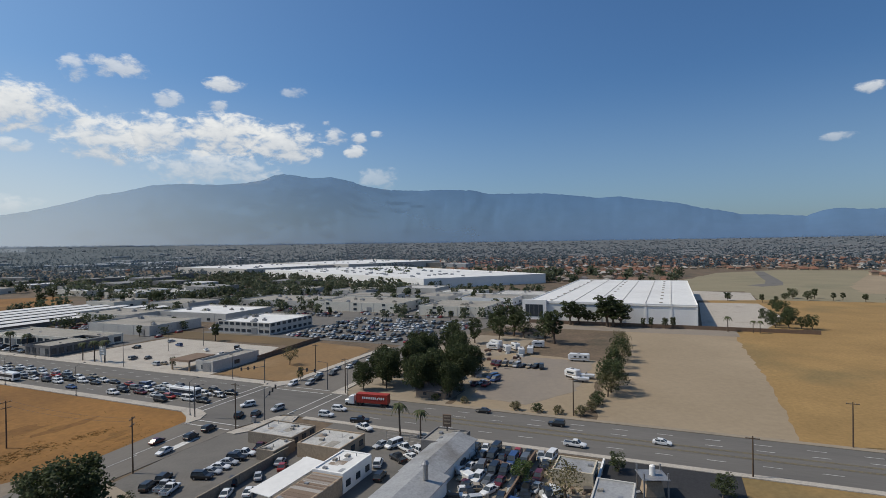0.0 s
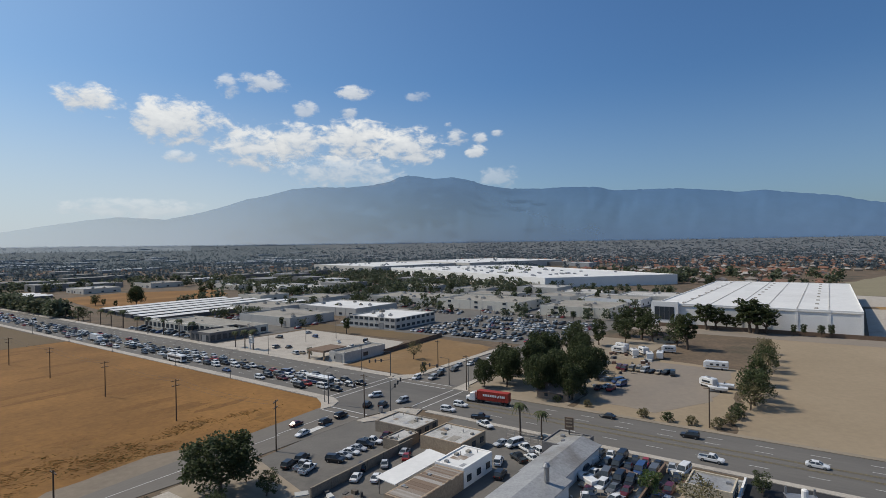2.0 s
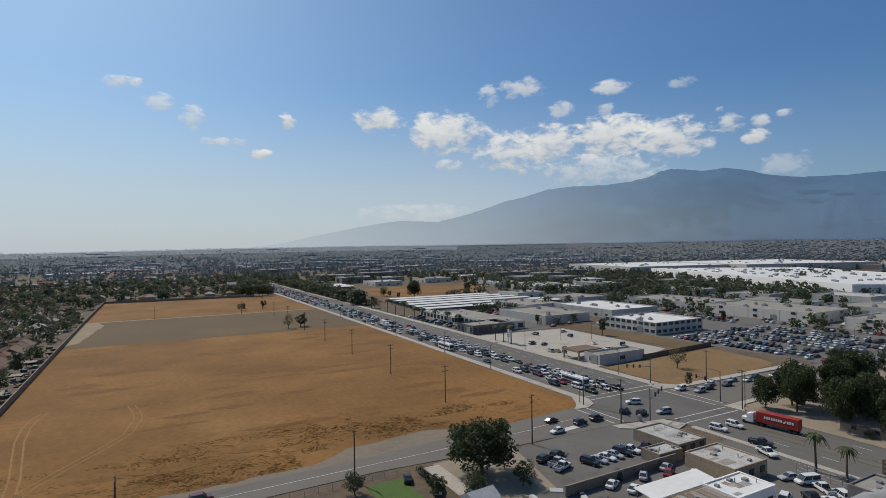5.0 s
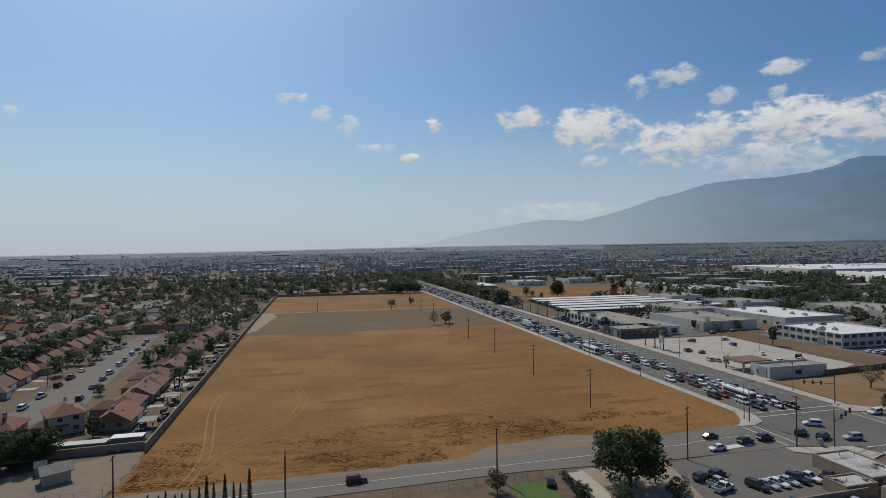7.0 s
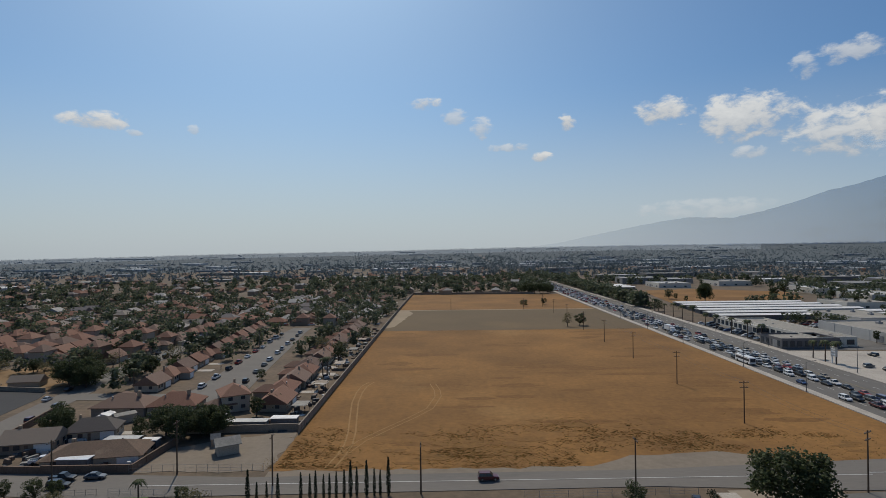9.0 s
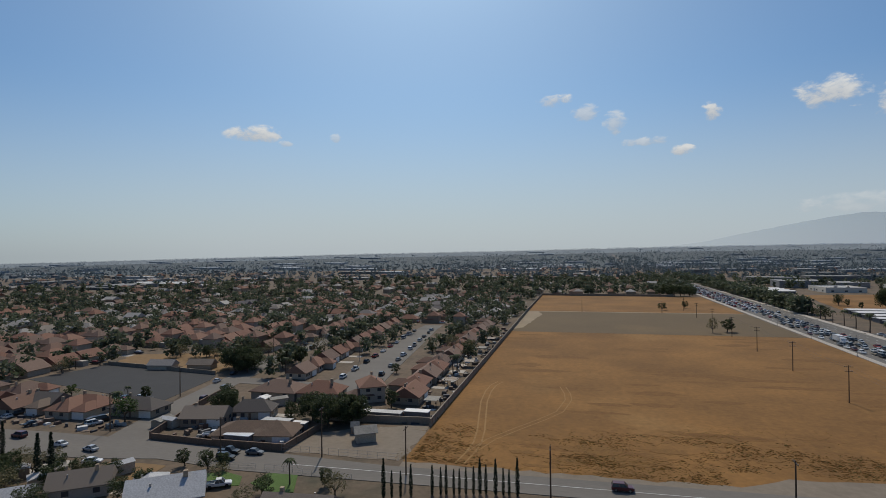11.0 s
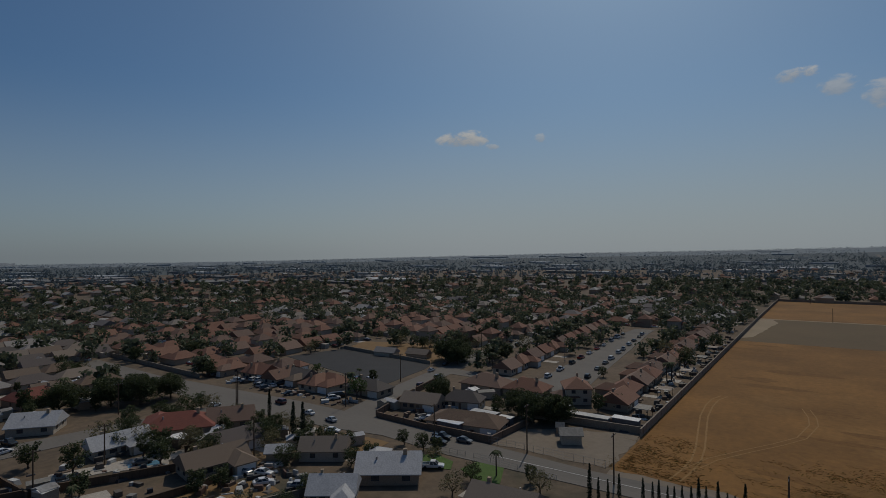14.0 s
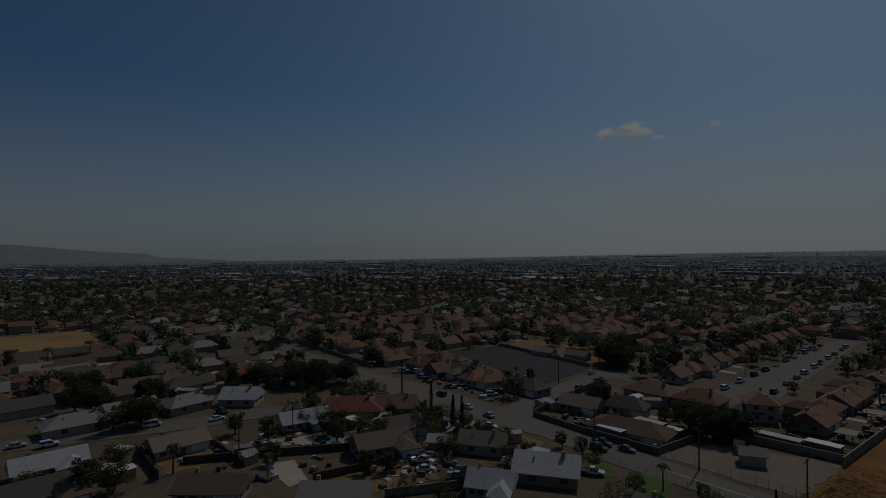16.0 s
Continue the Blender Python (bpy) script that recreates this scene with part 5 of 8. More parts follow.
def truck(name, x, y, turn, L, box_col, label, cab_col="paint_white", letters=False):
    """A tractor with a long box trailer, nose toward its +x."""
    t = thing(name, label, "truck", (x, y, 0.13), turn)
    t.matrix_world = t.matrix_world @ Matrix.Scale(0.87, 4)
    s = Shape()
    loft(s, [(3.4, .6, 1.2, .9), (3.3, .55, 1.75, 1.1), (1.9, .55, 1.95, 1.2), (1.8, .55, 3.0, 1.22), (0.6, .55, 3.3, 1.22), (0.0, .55, 3.3, 1.2)])
    part("cab", s, M[cab_col], t)
    part("windscreen", Shape().add([(1.86, -1.0, 2.05), (1.86, 1.0, 2.05), (1.72, .95, 2.85), (1.72, -.95, 2.85), (1.6, -1, 2.05), (1.6, 1, 2.05), (1.5, .95, 2.85), (1.5, -.95, 2.85)], [(0, 1, 2, 3), (4, 0, 3, 7), (1, 5, 6, 2), (3, 2, 6, 7)]), M["glass"], t)
    for sy in (-1, 1):
        part("exhaust_stack", Shape().tube((-0.2, sy * 1.0, 1.0), (-0.2, sy * 1.0, 3.7), 0.08, 0.08, 6), M["steel"], t)
    tr = part("trailer", Shape().box(-0.9 - L, -1.28, 1.2, -0.9, 1.28, 4.05), M[box_col], t)
    for i in range(int(L / 1.1) + 1):
        for sy in (-1, 1):
            xx = -0.92 - i * (L - 0.1) / int(L / 1.1)
            part("side_rib", Shape().box(xx - 0.08, sy * 1.3 - 0.03, 1.25, xx, sy * 1.3 + 0.03, 4.0), M[box_col], tr)
    part("chassis", Shape().box(-0.9 - L, -0.6, 0.8, 2.6, 0.6, 1.2), M["dark_metal"], t)
    for sx in (2.6, -1.0, -2.2, -L + 1.2, -L + 0.0):
        for sy in (-1.05, 1.05):
            w = part("wheel", Shape().tube((0, -0.2, 0), (0, 0.2, 0), 0.5, 0.5, 12), M["tyre"], t)
            w.location = (sx, sy, 0.5)
    if letters:
        for i in range(8):
            xx = -3.0 - i * 0.62
            part("lettering_bar", Shape().box(xx - 0.45, 1.33, 2.5, xx, 1.36, 3.2), M["paint_white"], tr)
        for i in range(3):
            xx = -9.0 - i * 0.62
            part("lettering_bar", Shape().box(xx - 0.45, 1.33, 2.5, xx, 1.36, 3.2), M["paint_white"], tr)
        part("logo_chevron", Shape().add([(-8.0, 1.33, 2.4), (-8.5, 1.33, 2.4), (-8.9, 1.33, 3.3), (-8.2, 1.33, 2.9), (-8.0, 1.36, 2.4), (-8.5, 1.36, 2.4), (-8.9, 1.36, 3.3), (-8.2, 1.36, 2.9)], [(4, 5, 6, 7), (0, 3, 2, 1), (0, 1, 5, 4), (1, 2, 6, 5), (2, 3, 7, 6), (3, 0, 4, 7)]), M["paint_white"], tr)
    return t


M["red_box"] = mat("red_container_paint", (0.36, 0.045, 0.03), (0.29, 0.035, 0.026), 0.5, 0.5, fine=3, local=True)
truck("semi_truck", 133.6, 83.4, 96, 10.8, "red_box", "red box-trailer lorry with a white cab", letters=True)
truck("box_truck", 122.4, 297, -90, 7.5, "paint_white", "white box lorry in heavy traffic")
# cars on the open road and at the crossing
for kind, colour, x, y, turn, what in [
        ("sedan", "black", 139.0, 47, 90, "driving on the boulevard"), ("suv", "black", 135.0, 26.5, 92, "driving on the boulevard"), ("sedan", "white", 130.5, 2.2, -92, "driving on the boulevard"),
        ("pickup", "white", 122.5, 20, -92, "driving on the boulevard"), ("suv", "white", 121.5, 85, -82, "with dark doors at the crossing"), ("suv", "white", 127, 84.5, -88, "with dark doors at the crossing"),
        ("pickup", "black", 120.5, 74, -70, "leaving the shop lot"), ("pickup", "white", 116, 70, -110, "parked by the shop"), ("suv", "white", 121.5, 111.5, 150, "crossing the junction"),
        ("suv", "black", 113, 106.8, 25, "crossing the junction"), ("suv", "black", 115.5, 103.2, 20, "crossing the junction"), ("suv", "silver", 121.5, 101, 170, "crossing the junction"), ("sedan", "maroon", 91, 110.6, 8, "on the side street"),
        ("suv", "black", 96, 105.4, 10, "on the side street"), ("suv", "black", 102, 106, 6, "on the side street"), ("sedan", "white", 87, 103.6, 186, "on the side street"),
        ("suv", "white", 145.5, 114.6, 185, "waiting at the light"), ("suv", "silver", 148.5, 110, 185, "waiting at the light"), ("suv", "black", 154, 111, 185, "waiting at the light"),
        ("sedan", "white", 158.5, 113.6, 185, "waiting at the light"), ("suv", "grey", 162.5, 110.6, 185, "waiting at the light"), ("sedan", "silver", 169.5, 113.4, 185, "waiting at the light"),
        ("sedan", "white", 173.5, 110.8, 185, "waiting at the light"), ("sedan", "black", 180.5, 112.4, 185, "waiting at the light"), ("suv", "maroon", 8, 107.6, 2, "driving on the cross street"),
        ("sedan", "white", 187.5, 110.5, 185, "waiting at the light")]:
    car(kind, colour, x, y, turn, 2, "", what, 0.13)
# corner parking lot, two rows
for i, (kind, colour) in enumerate([("pickup", "white"), ("suv", "black"), ("sedan", "silver"), ("sedan", "white"), ("sedan", "silver"), ("suv", "black")]):
    car(kind, colour, 92.3 - i * 2.45, 85.9 - 0.15 * i, -72, 2, "cars in the corner lot", "parked in the corner lot", 0.08)
for kind, colour, x, y, turn in [("pickup", "white", 73.6, 86.2, 18), ("pickup", "silver", 74.2, 88.4, 16), ("suv", "black", 76.8, 91.6, 20), ("suv", "black", 73.0, 91.2, 18), ("pickup", "maroon", 96.4, 85.2, 20)]:
    car(kind, colour, x, y, turn, 2, "cars in the corner lot", "parked in the corner lot", 0.08)
for kind, colour, x, y, turn in [("sedan", "red", 89.5, 73.5, 30), ("sedan", "silver", 91.5, 75.6, 20), ("suv", "white", 91.5, 69.6, 200), ("sedan", "silver", 84.2, 75.0, 40), ("suv", "black", 80.5, 77.6, 30), ("sedan", "white", 76.2, 75.2, 25), ("sedan", "white", 78.2, 71.8, 25),
                                 ("suv", "white", 98, 56, 20), ("suv", "black", 92.5, 52.5, 10), ("van", "white", 108.4, 57.8, 160), ("sedan", "silver", 107.4, 60.6, 160), ("pickup", "white", 107.5, 54.6, 60), ("suv", "white", 107.6, 51.8, 60), ("sedan", "white", 103.5, 51.2, 60), ("pickup", "black", 101.8, 53.4, 60)]:
    car(kind, colour, x, y, turn, 2, "cars among the shops", "parked among the shops", 0.06)
# wrecking yard rows
for r_ in range(4):
    for i in range(8):
        x, y = 113.5 - r_ * 4.4 - (2.0 if r_ > 1 else 0), 40 - i * 2.35 - (3 if r_ > 2 else 0)
        if cr.random() < 0.93 and y > 15:
            car(cr.choice(["sedan", "sedan", "suv", "van"]), cr.choice(COLS + ["red", "maroon", "blue"]), x, y + cr.uniform(-.3, .3), 180 + cr.uniform(-12, 12), 2, "cars in the wrecking yard", "standing in the wrecking yard", 0.09)
for i in range(16):
    x, y = cr.uniform(87, 98), cr.uniform(16, 36)
    car(cr.choice(["sedan", "suv"]), cr.choice(COLS + ["red", "blue"]), x, y, cr.uniform(0, 360), 1, "cars in the wrecking yard", "standing in the wrecking yard", 0.09)
# dealer lot
for i in range(10):
    for j in range(28):
        x, y = 228 + (i // 2) * 15 + (i % 2) * 5.2, 103 + j * 2.9
        if (x < 268 and y > 187) or x > 299 or cr.random() < 0.34:
            continue
        car(cr.choice(["sedan", "suv", "sedan"]), cr.choice(COLS + ["black"] * 4 + ["silver"] * 5 + ["white"] * 5), x + cr.uniform(-.4, .4), y, cr.choice([0, 180]) + cr.uniform(-4, 4), 0, "cars in the dealer lot", "parked in a packed lot", 0.06)
# shops and forecourt
for x, y, turn in [(158, 205, 10), (161, 200, 20), (182, 190, 60), (187, 212, 80), (176, 226, 100), (194, 225, 0), (153, 186, 80), (155, 184, 85), (190, 180, 30), (186, 176, 30), (176, 175, 90), (153, 270, 90), (190, 262, 0), (190, 272, 0), (190, 279, 180), (190, 292, 0), (153, 290, 90), (153, 305, 80), (195, 310, 0)]:
    car(cr.choice(KINDS), cr.choice(COLS), x, y, turn, 0, "", "parked on the forecourt", 0.08)
for i in range(9):
    car(cr.choice(["suv", "sedan", "van"]), cr.choice(["black", "grey", "maroon", "silver", "tan"]), 196 + cr.uniform(-1, 1), 62 - i * 2.3, cr.uniform(150, 200), 0, "cars on the gravel yard", "old and parked on gravel", 0.1)
for x, y, c, k in [(166, 55, "red", "pickup"), (168, 57, "white", "sedan"), (173, 54, "blue", "van"), (176, 56, "blue", "van"), (165, 58.5, "maroon", "sedan"), (162, 70, "silver", "sedan"), (186, 65, "white", "pickup")]:
    car(k, c, x, y, cr.uniform(150, 210), 1, "cars on the gravel yard", "old and parked on gravel", 0.1)


# cars before the shop row
for i in range(22):
    if cr.random() < 0.8:
        car(cr.choice(KINDS), cr.choice(COLS), 158.8 if i % 2 else 153.4, 268 + (i // 2) * 6 + cr.uniform(-1, 1), cr.choice([0, 180]) + cr.uniform(-4, 4), 0, "cars before the shop row", "parked before the shops", 0.07)


def camper(x, y, turn, L, label, cab=True):
    """A motorhome or travel trailer."""
    c = thing("camper", label, "camper", (x, y, 0.1), turn, "campers on the gravel yard")
    s = Shape()
    loft(s, [(-L / 2, .6, 2.7, 1.15), (-L / 2 + .3, .5, 2.95, 1.22), (L / 2 - .8, .5, 2.95, 1.22), (L / 2, .7, 2.4, 1.1)])
    part("body", s, M["paint_white"], c)
    part("stripe", Shape().box(-L / 2 + .3, -1.24, 1.1, L / 2 - .9, 1.24, 1.35), M["paint_tan"], c)
    for i in range(3):
        xx = -L / 2 + 1 + i * (L - 2.2) / 3
        part("window", Shape().box(xx, -1.25, 1.6, xx + 1.0, 1.25, 2.2), M["glass"], c)
    part("roof_vent", Shape().box(-.5, -.5, 2.94, .5, .5, 3.2, taper=0.08), M["steel"], c)
    if cab:
        part("windscreen", Shape().box(L / 2 - .35, -.95, 1.5, L / 2 + .02, .95, 2.2), M["glass"], c)
    for sx in (-L * .25, L * .3):
        for sy in (-1.1, 1.1):
            w = part("wheel", Shape().tube((0, -.12, 0), (0, .12, 0), .38, .38, 10), M["tyre"], c)
            w.location = (sx, sy, .38)


for x, y, turn, L, cab in [(213, 33, 95, 8, True), (186, 31, 60, 5, True), (218, 57, 20, 5.5, False), (222, 54, 10, 6, False), (225, 71, 80, 5.5, False), (222, 64, 30, 5, False), (232, 72, 60, 6, False), (236, 54, 100, 5.5, False), (228, 62, 40, 5, True)]:
    camper(x, y, turn, L, "white motorhome parked on gravel" if cab else "white travel trailer parked on gravel", cab)


# ---- trees and shrubs ----
def leaf_cloud(s, r, centre, radius, n, size, flat=1.0):
    """n leaf sprays scattered in a ragged clump."""
    for _ in range(n):
        while True:
            p = Vector((r.uniform(-1, 1), r.uniform(-1, 1), r.uniform(-1, 1)))
            if 0.25 < p.length < 1:
                break
        c = Vector(centre) + Vector((p.x * radius, p.y * radius, p.z * radius * flat))
        a = Vector((r.uniform(-1, 1), r.uniform(-1, 1), r.uniform(-0.6, 0.6))).normalized()
        b = a.cross(Vector((r.uniform(-1, 1), r.uniform(-1, 1), r.uniform(-1, 1)))).normalized()
        q = size * r.uniform(0.6, 1.4)
        a, b = a * q, b * q * 0.7
        o = len(s.v)
        s.v += [tuple(c - a), tuple(c + b * 0.8), tuple(c + a), tuple(c - b)]
        s.f.append((o, o + 1, o + 2, o + 3))
        s.k.append(0)


def tree_mesh(seed, h, w, clumps, leaves, size, leaf="leaf", low=0.3):
    """Trunk with limbs, and a crown of ragged clumps at the limbs' ends."""
    r = random.Random(seed)
    t, c = Shape(), Shape()
    lean = Vector((r.uniform(-0.06, 0.06) * h, r.uniform(-0.06, 0.06) * h, 0))
    fork = Vector((0, 0, h * low)) + lean * 0.5
    t.tube((0, 0, -0.1), fork, h * 0.032, h * 0.024, 7)
    for i in range(clumps):
        a = i * 2.399 + r.uniform(-0.4, 0.4)
        u = (i + 0.5) / clumps
        rad = w * 0.5 * math.sqrt(r.uniform(0.05, 0.75)) * (1 - 0.55 * max(0, u - 0.5))
        p = Vector((rad * math.cos(a), rad * math.sin(a), h * (low + 0.12 + (0.86 - low - 0.12) * u))) + lean
        mid = fork.lerp(p, 0.5) + Vector((0, 0, h * 0.05))
        if i < 9:
            t.tube(fork, mid, h * 0.014, h * 0.009, 5, caps=False)
            t.tube(mid, p, h * 0.009, h * 0.003, 4, caps=False)
        leaf_cloud(c, r, p, w * r.uniform(0.13, 0.24), leaves, size, 0.8)
    return t.mesh("trunk", M["bark"]), c.mesh("crown", M[leaf])


TREE = {}
for i in range(3):
    TREE["big", i] = tree_mesh(10 + i, 10, 10.5, 30, 250, 0.24, "leaf", 0.16)
for i in range(5):
    TREE["mid", i] = tree_mesh(20 + i, 10, [8, 7, 9, 6.5, 8][i], 17, 104, 0.27, "leaf", 0.13)
for i in range(2):
    TREE["green", i] = tree_mesh(30 + i, 10, 8, 15, 100, 0.27, "leaf_green", 0.25)
for i in range(2):
    TREE["dry", i] = tree_mesh(40 + i, 10, 9, 18, 40, 0.28, "leaf_dry", 0.2)
for i in range(2):
    TREE["tall", i] = tree_mesh(50 + i, 10, 4.6, 20, 84, 0.26, "leaf", 0.22)
for i in range(2):
    TREE["shrub", i] = tree_mesh(60 + i, 10, 13, 14, 60, 0.55, "leaf_dry" if i else "leaf", 0.08)


def palm_mesh(seed, h):
    r = random.Random(seed)
    t, c = Shape(), Shape()
    p = Vector((0, 0, -0.1))
    for i in range(6):
        q = Vector((0.05 * math.sin(i), 0.04 * math.cos(i), h * (i + 1) / 6))
        t.tube(p, q, 0.24 - 0.015 * i, 0.23 - 0.015 * i, 7)
        p = q
    for i in range(26):
        a, droop, L = i * 2.399, r.uniform(-0.5, 0.9), r.uniform(1.6, 2.4)
        prev = None
        for k in range(6):
            u = k / 5
            x = L * u * math.cos(0.6 * droop)
            z = L * (0.55 * u - (0.75 + 0.6 * (1 - droop)) * u * u)
            w = 0.30 * math.sin(3.1 * min(1, u + 0.12)) + 0.02
            base = Vector((x * math.cos(a), x * math.sin(a), h + z))
            side = Vector((-math.sin(a), math.cos(a), -0.35)) * w
            row = (base + side, base + Vector((0, 0, 0.06)), base + Vector((math.sin(a), -math.cos(a), -0.35)) * w)
            if prev:
                c.add([*prev, *row], [(0, 1, 4, 3), (1, 2, 5, 4)])
            prev = row
    return t.mesh("trunk", M["bark"]), c.mesh("fronds", M["palm"])


def cypress_mesh(seed):
    r = random.Random(seed)
    t, c = Shape(), Shape()
    t.tube((0, 0, -0.1), (0, 0, 3), 0.14, 0.08, 6)
    for i in range(34):
        u = i / 33
        leaf_cloud(c, r, (r.uniform(-.08, .08), r.uniform(-.08, .08), 0.4 + 9.4 * u), 0.62 * (0.35 + math.sin(3.0 * min(1, u * 0.75 + 0.18))) * (1 - 0.6 * u * u), 44, 0.17, 1.2)
    return t.mesh("trunk", M["bark"]), c.mesh("crown", M["cypress"])


for i in range(2):
    TREE["palm", i] = palm_mesh(70 + i, 7)
    TREE["cypress", i] = cypress_mesh(80 + i)
NAMES = {"big": ("tree", "dense dark green broadleaf tree"), "mid": ("tree", "dark green broadleaf garden tree"), "green": ("tree", "fresh green broadleaf street tree"), "dry": ("tree", "sparse olive-brown dry tree"),
         "tall": ("tree", "slender tall dark green tree"), "shrub": ("shrub", "rounded dry roadside shrub"), "palm": ("palm_tree", "fan palm with a bare trunk"), "cypress": ("cypress_tree", "narrow dark columnar cypress")}
TREE_AT = []
tr = random.Random(11)


def tree(kind, x, y, h, wide=1.0, label="", z=0.0):
    n = len([k for k in TREE if k[0] == kind])
    tm, cm = TREE[kind, tr.randrange(n)]
    nm, lb = NAMES[kind]
    t = tagged(new(nm), label or lb, "tree" if kind != "shrub" else "shrub")
    base = 7 if kind == "palm" else 10
    t.matrix_world = Matrix.LocRotScale((x, y, z), Euler((0, 0, tr.uniform(0, 6.28))), (h / base * wide, h / base * wide, h / base))
    for m in (tm, cm):
        o = new(m.name.split(".")[0], m)
        o.parent = t
    TREE_AT.append((x, y))
    return t


tree("big", 58, 92, 11.5, 1.15, "large dense dark green tree beside the parking lot")
for x, y, h in [(46, 88, 4.5), (33, 96, 4.5), (52, 84, 5), (62, 84, 5)]:
    tree("mid", x, y, h, 1.1)
for x, y, h in [(149, 90, 10), (153, 84, 12), (158, 88, 12), (148, 71, 12), (153, 66, 13), (160, 70, 14), (164, 80, 13), (177, 83, 13), (186, 73, 13), (150, 61, 11), (190, 86, 12), (202, 78, 12), (168, 90, 11), (178, 64, 11), (163, 62, 12)]:
    tree("big", x, y, h * tr.uniform(0.9, 1.2), 0.66, "dense dark green tree in the grove")
for x, y, h in [(214, 88, 11), (226, 90, 12), (238, 84, 13), (250, 76, 12), (259, 66, 14), (252, 54, 12), (246, 98, 10), (268, 84, 12)]:
    tree("mid", x, y, h, 0.85)
for x, y, h in [(262, 72, 17), (268, 80, 16), (247, 49, 17)]:
    tree("tall", x, y, h, 1.15)
for x, y, h in [(308, 52, 15), (309, 48, 13), (312, 43, 9), (311, 39, 8)]:
    tree("tall", x, y, h, 1.5)
for x, y, h in [(306, 66, 8), (353, -49, 8), (338, -50, 8), (329, -50, 7), (328, -56, 9), (327, -61, 7), (327, -66, 8), (345, -58, 9), (360, -62, 8), (374, -64, 7), (390, -64, 9), (405, -63, 8), (420, -62, 7)]:
    tree("mid", x, y, h, 1.1)
for x, y, h in [(166, 17.5, 8), (171, 17, 11), (177, 17.5, 10), (184, 18, 8), (196, 18, 10), (206, 18.5, 9), (218, 19, 10), (226, 18, 8), (238, 19.5, 9), (252, 20, 7)]:
    tree("mid" if h > 9.5 else "dry", x, y, h, 0.95)
for x, y in [(462, -62), (465, -71), (486, -80), (499, -88), (488, -95), (503, -103), (490, -112), (494, -119), (482, -130), (470, -40), (484, -145), (492, -150), (486, -168)]:
    tree("tall" if tr.random() < .4 else "mid", x, y, tr.uniform(5, 9), 1.2)
for x, y, h in [(144.5, 39.5, 2.6), (144.5, 33.5, 2.6), (144.8, 28, 2.4), (145.5, 22.2, 2.8), (150, 20, 3), (156, 19.5, 3.2), (161, 19.6, 3), (146, 55, 2), (146, 64, 2), (165, -50, 1.2)]:
    tree("shrub", x, y, h, 1.0)
for x, y, h in [(63, 443, 6), (82, 461, 6), (80, 328, 8)]:
    tree("mid", x, y, h, 1.3)
tree("dry", 72, 324, 9, 0.8, "ragged half-bare tree in the field")
for x, y in [(88, 580), (94, 577), (100, 579), (104, 584), (108, 576), (92, 588), (82, 582)]:
    tree("mid", x, y, tr.uniform(9, 14), 1.1)
tree("palm", 115.5, 60, 7.5)
tree("palm", 115.5, 54.5, 6.5)
for y in (212, 216, 222, 262, 275, 290, 306, 322, 338, 352, 368, 382, 398, 420, 440, 465, 490, 520, 550):
    tree("palm", north(148.2, y) + tr.uniform(-.6, .8), y + tr.uniform(-2, 2), tr.uniform(7, 11))
for y in range(400, 900, 17):
    tree("mid", north(106, y) + tr.uniform(-3, 0.5) if y > 580 else north(151.5, y), y, tr.uniform(6, 11), 1.0)
tree("dry", 96.5, 17.5, 7.5, 1.05, "pale half-bare tree beside the office trailer")
tree("green", 99, 26, 5.5, 1.0)
tree("mid", 112, 10, 4, 1.2)
tree("mid", 107, -8, 4.5, 1.2)
tree("big", 221, 466, 17, 0.8, "tall broad tree at the edge of a dry field")
tree("tall", 290, 484, 12, 1.3)
tree("tall", 322, 520, 13, 1.3)
tree("dry", 171, 136, 8, 0.9)
tree("mid", 152, 176, 4.5, 0.7)
tree("mid", 152, 116.5, 5, 0.6)
for x, y in [(-105, 87), (-103, 88.2), (-127, 97)]:
    tree("cypress", x, y, 10 if y < 90 else 8, 1.0)
for x, y in [(-35, 95.5), (-33.6, 96), (-32, 96.4), (-30.2, 97), (-26.5, 98.5), (-25, 99), (-24, 99.2), (-22.6, 99.4), (-21.6, 99.8), (-20.4, 100), (-19, 100.3), (-17.9, 100.6), (-16.8, 101), (-15, 101), (-13.6, 101.2), (-12.5, 101.2), (-11, 101.4)]:
    tree("cypress", x, y, tr.uniform(4.6, 7.4), 0.85)
for x, y, h in [(-64, 133, 8), (-58, 135, 8), (-70, 136, 7.5), (-61, 139, 7), (-53, 152, 6), (-50, 158, 5), (-97, 136, 7), (-104, 146, 6), (-77, 137, 5), (-99, 142, 6), (-133, 192, 9), (-128, 188, 10), (-125, 194, 8), (-123, 186, 8)]:
    tree("big" if h > 6.5 else "mid", x, y, h, 1.1)
for x, y, h in [(-76, 100.5, 4.5), (-73, 101, 4), (-70, 96, 4), (-82, 101, 4), (-110, 90, 5), (-113, 87, 6), (-108, 83, 6), (-116, 92, 5), (-104, 80, 6), (-83, 84, 4.5), (-120, 70, 6), (-126, 62, 6), (-110, 95, 4.5), (-58, 92, 4), (-48, 98, 4), (-44, 94, 5), (-140, 60, 7), (-122, 90, 5), (-145, 102 - 12, 6)]:
    tree("dry" if tr.random() < 0.35 else "mid", x, y, h, 1.1)
tree("palm", -55, 97, 5)
tree("palm", -123, 27, 6)
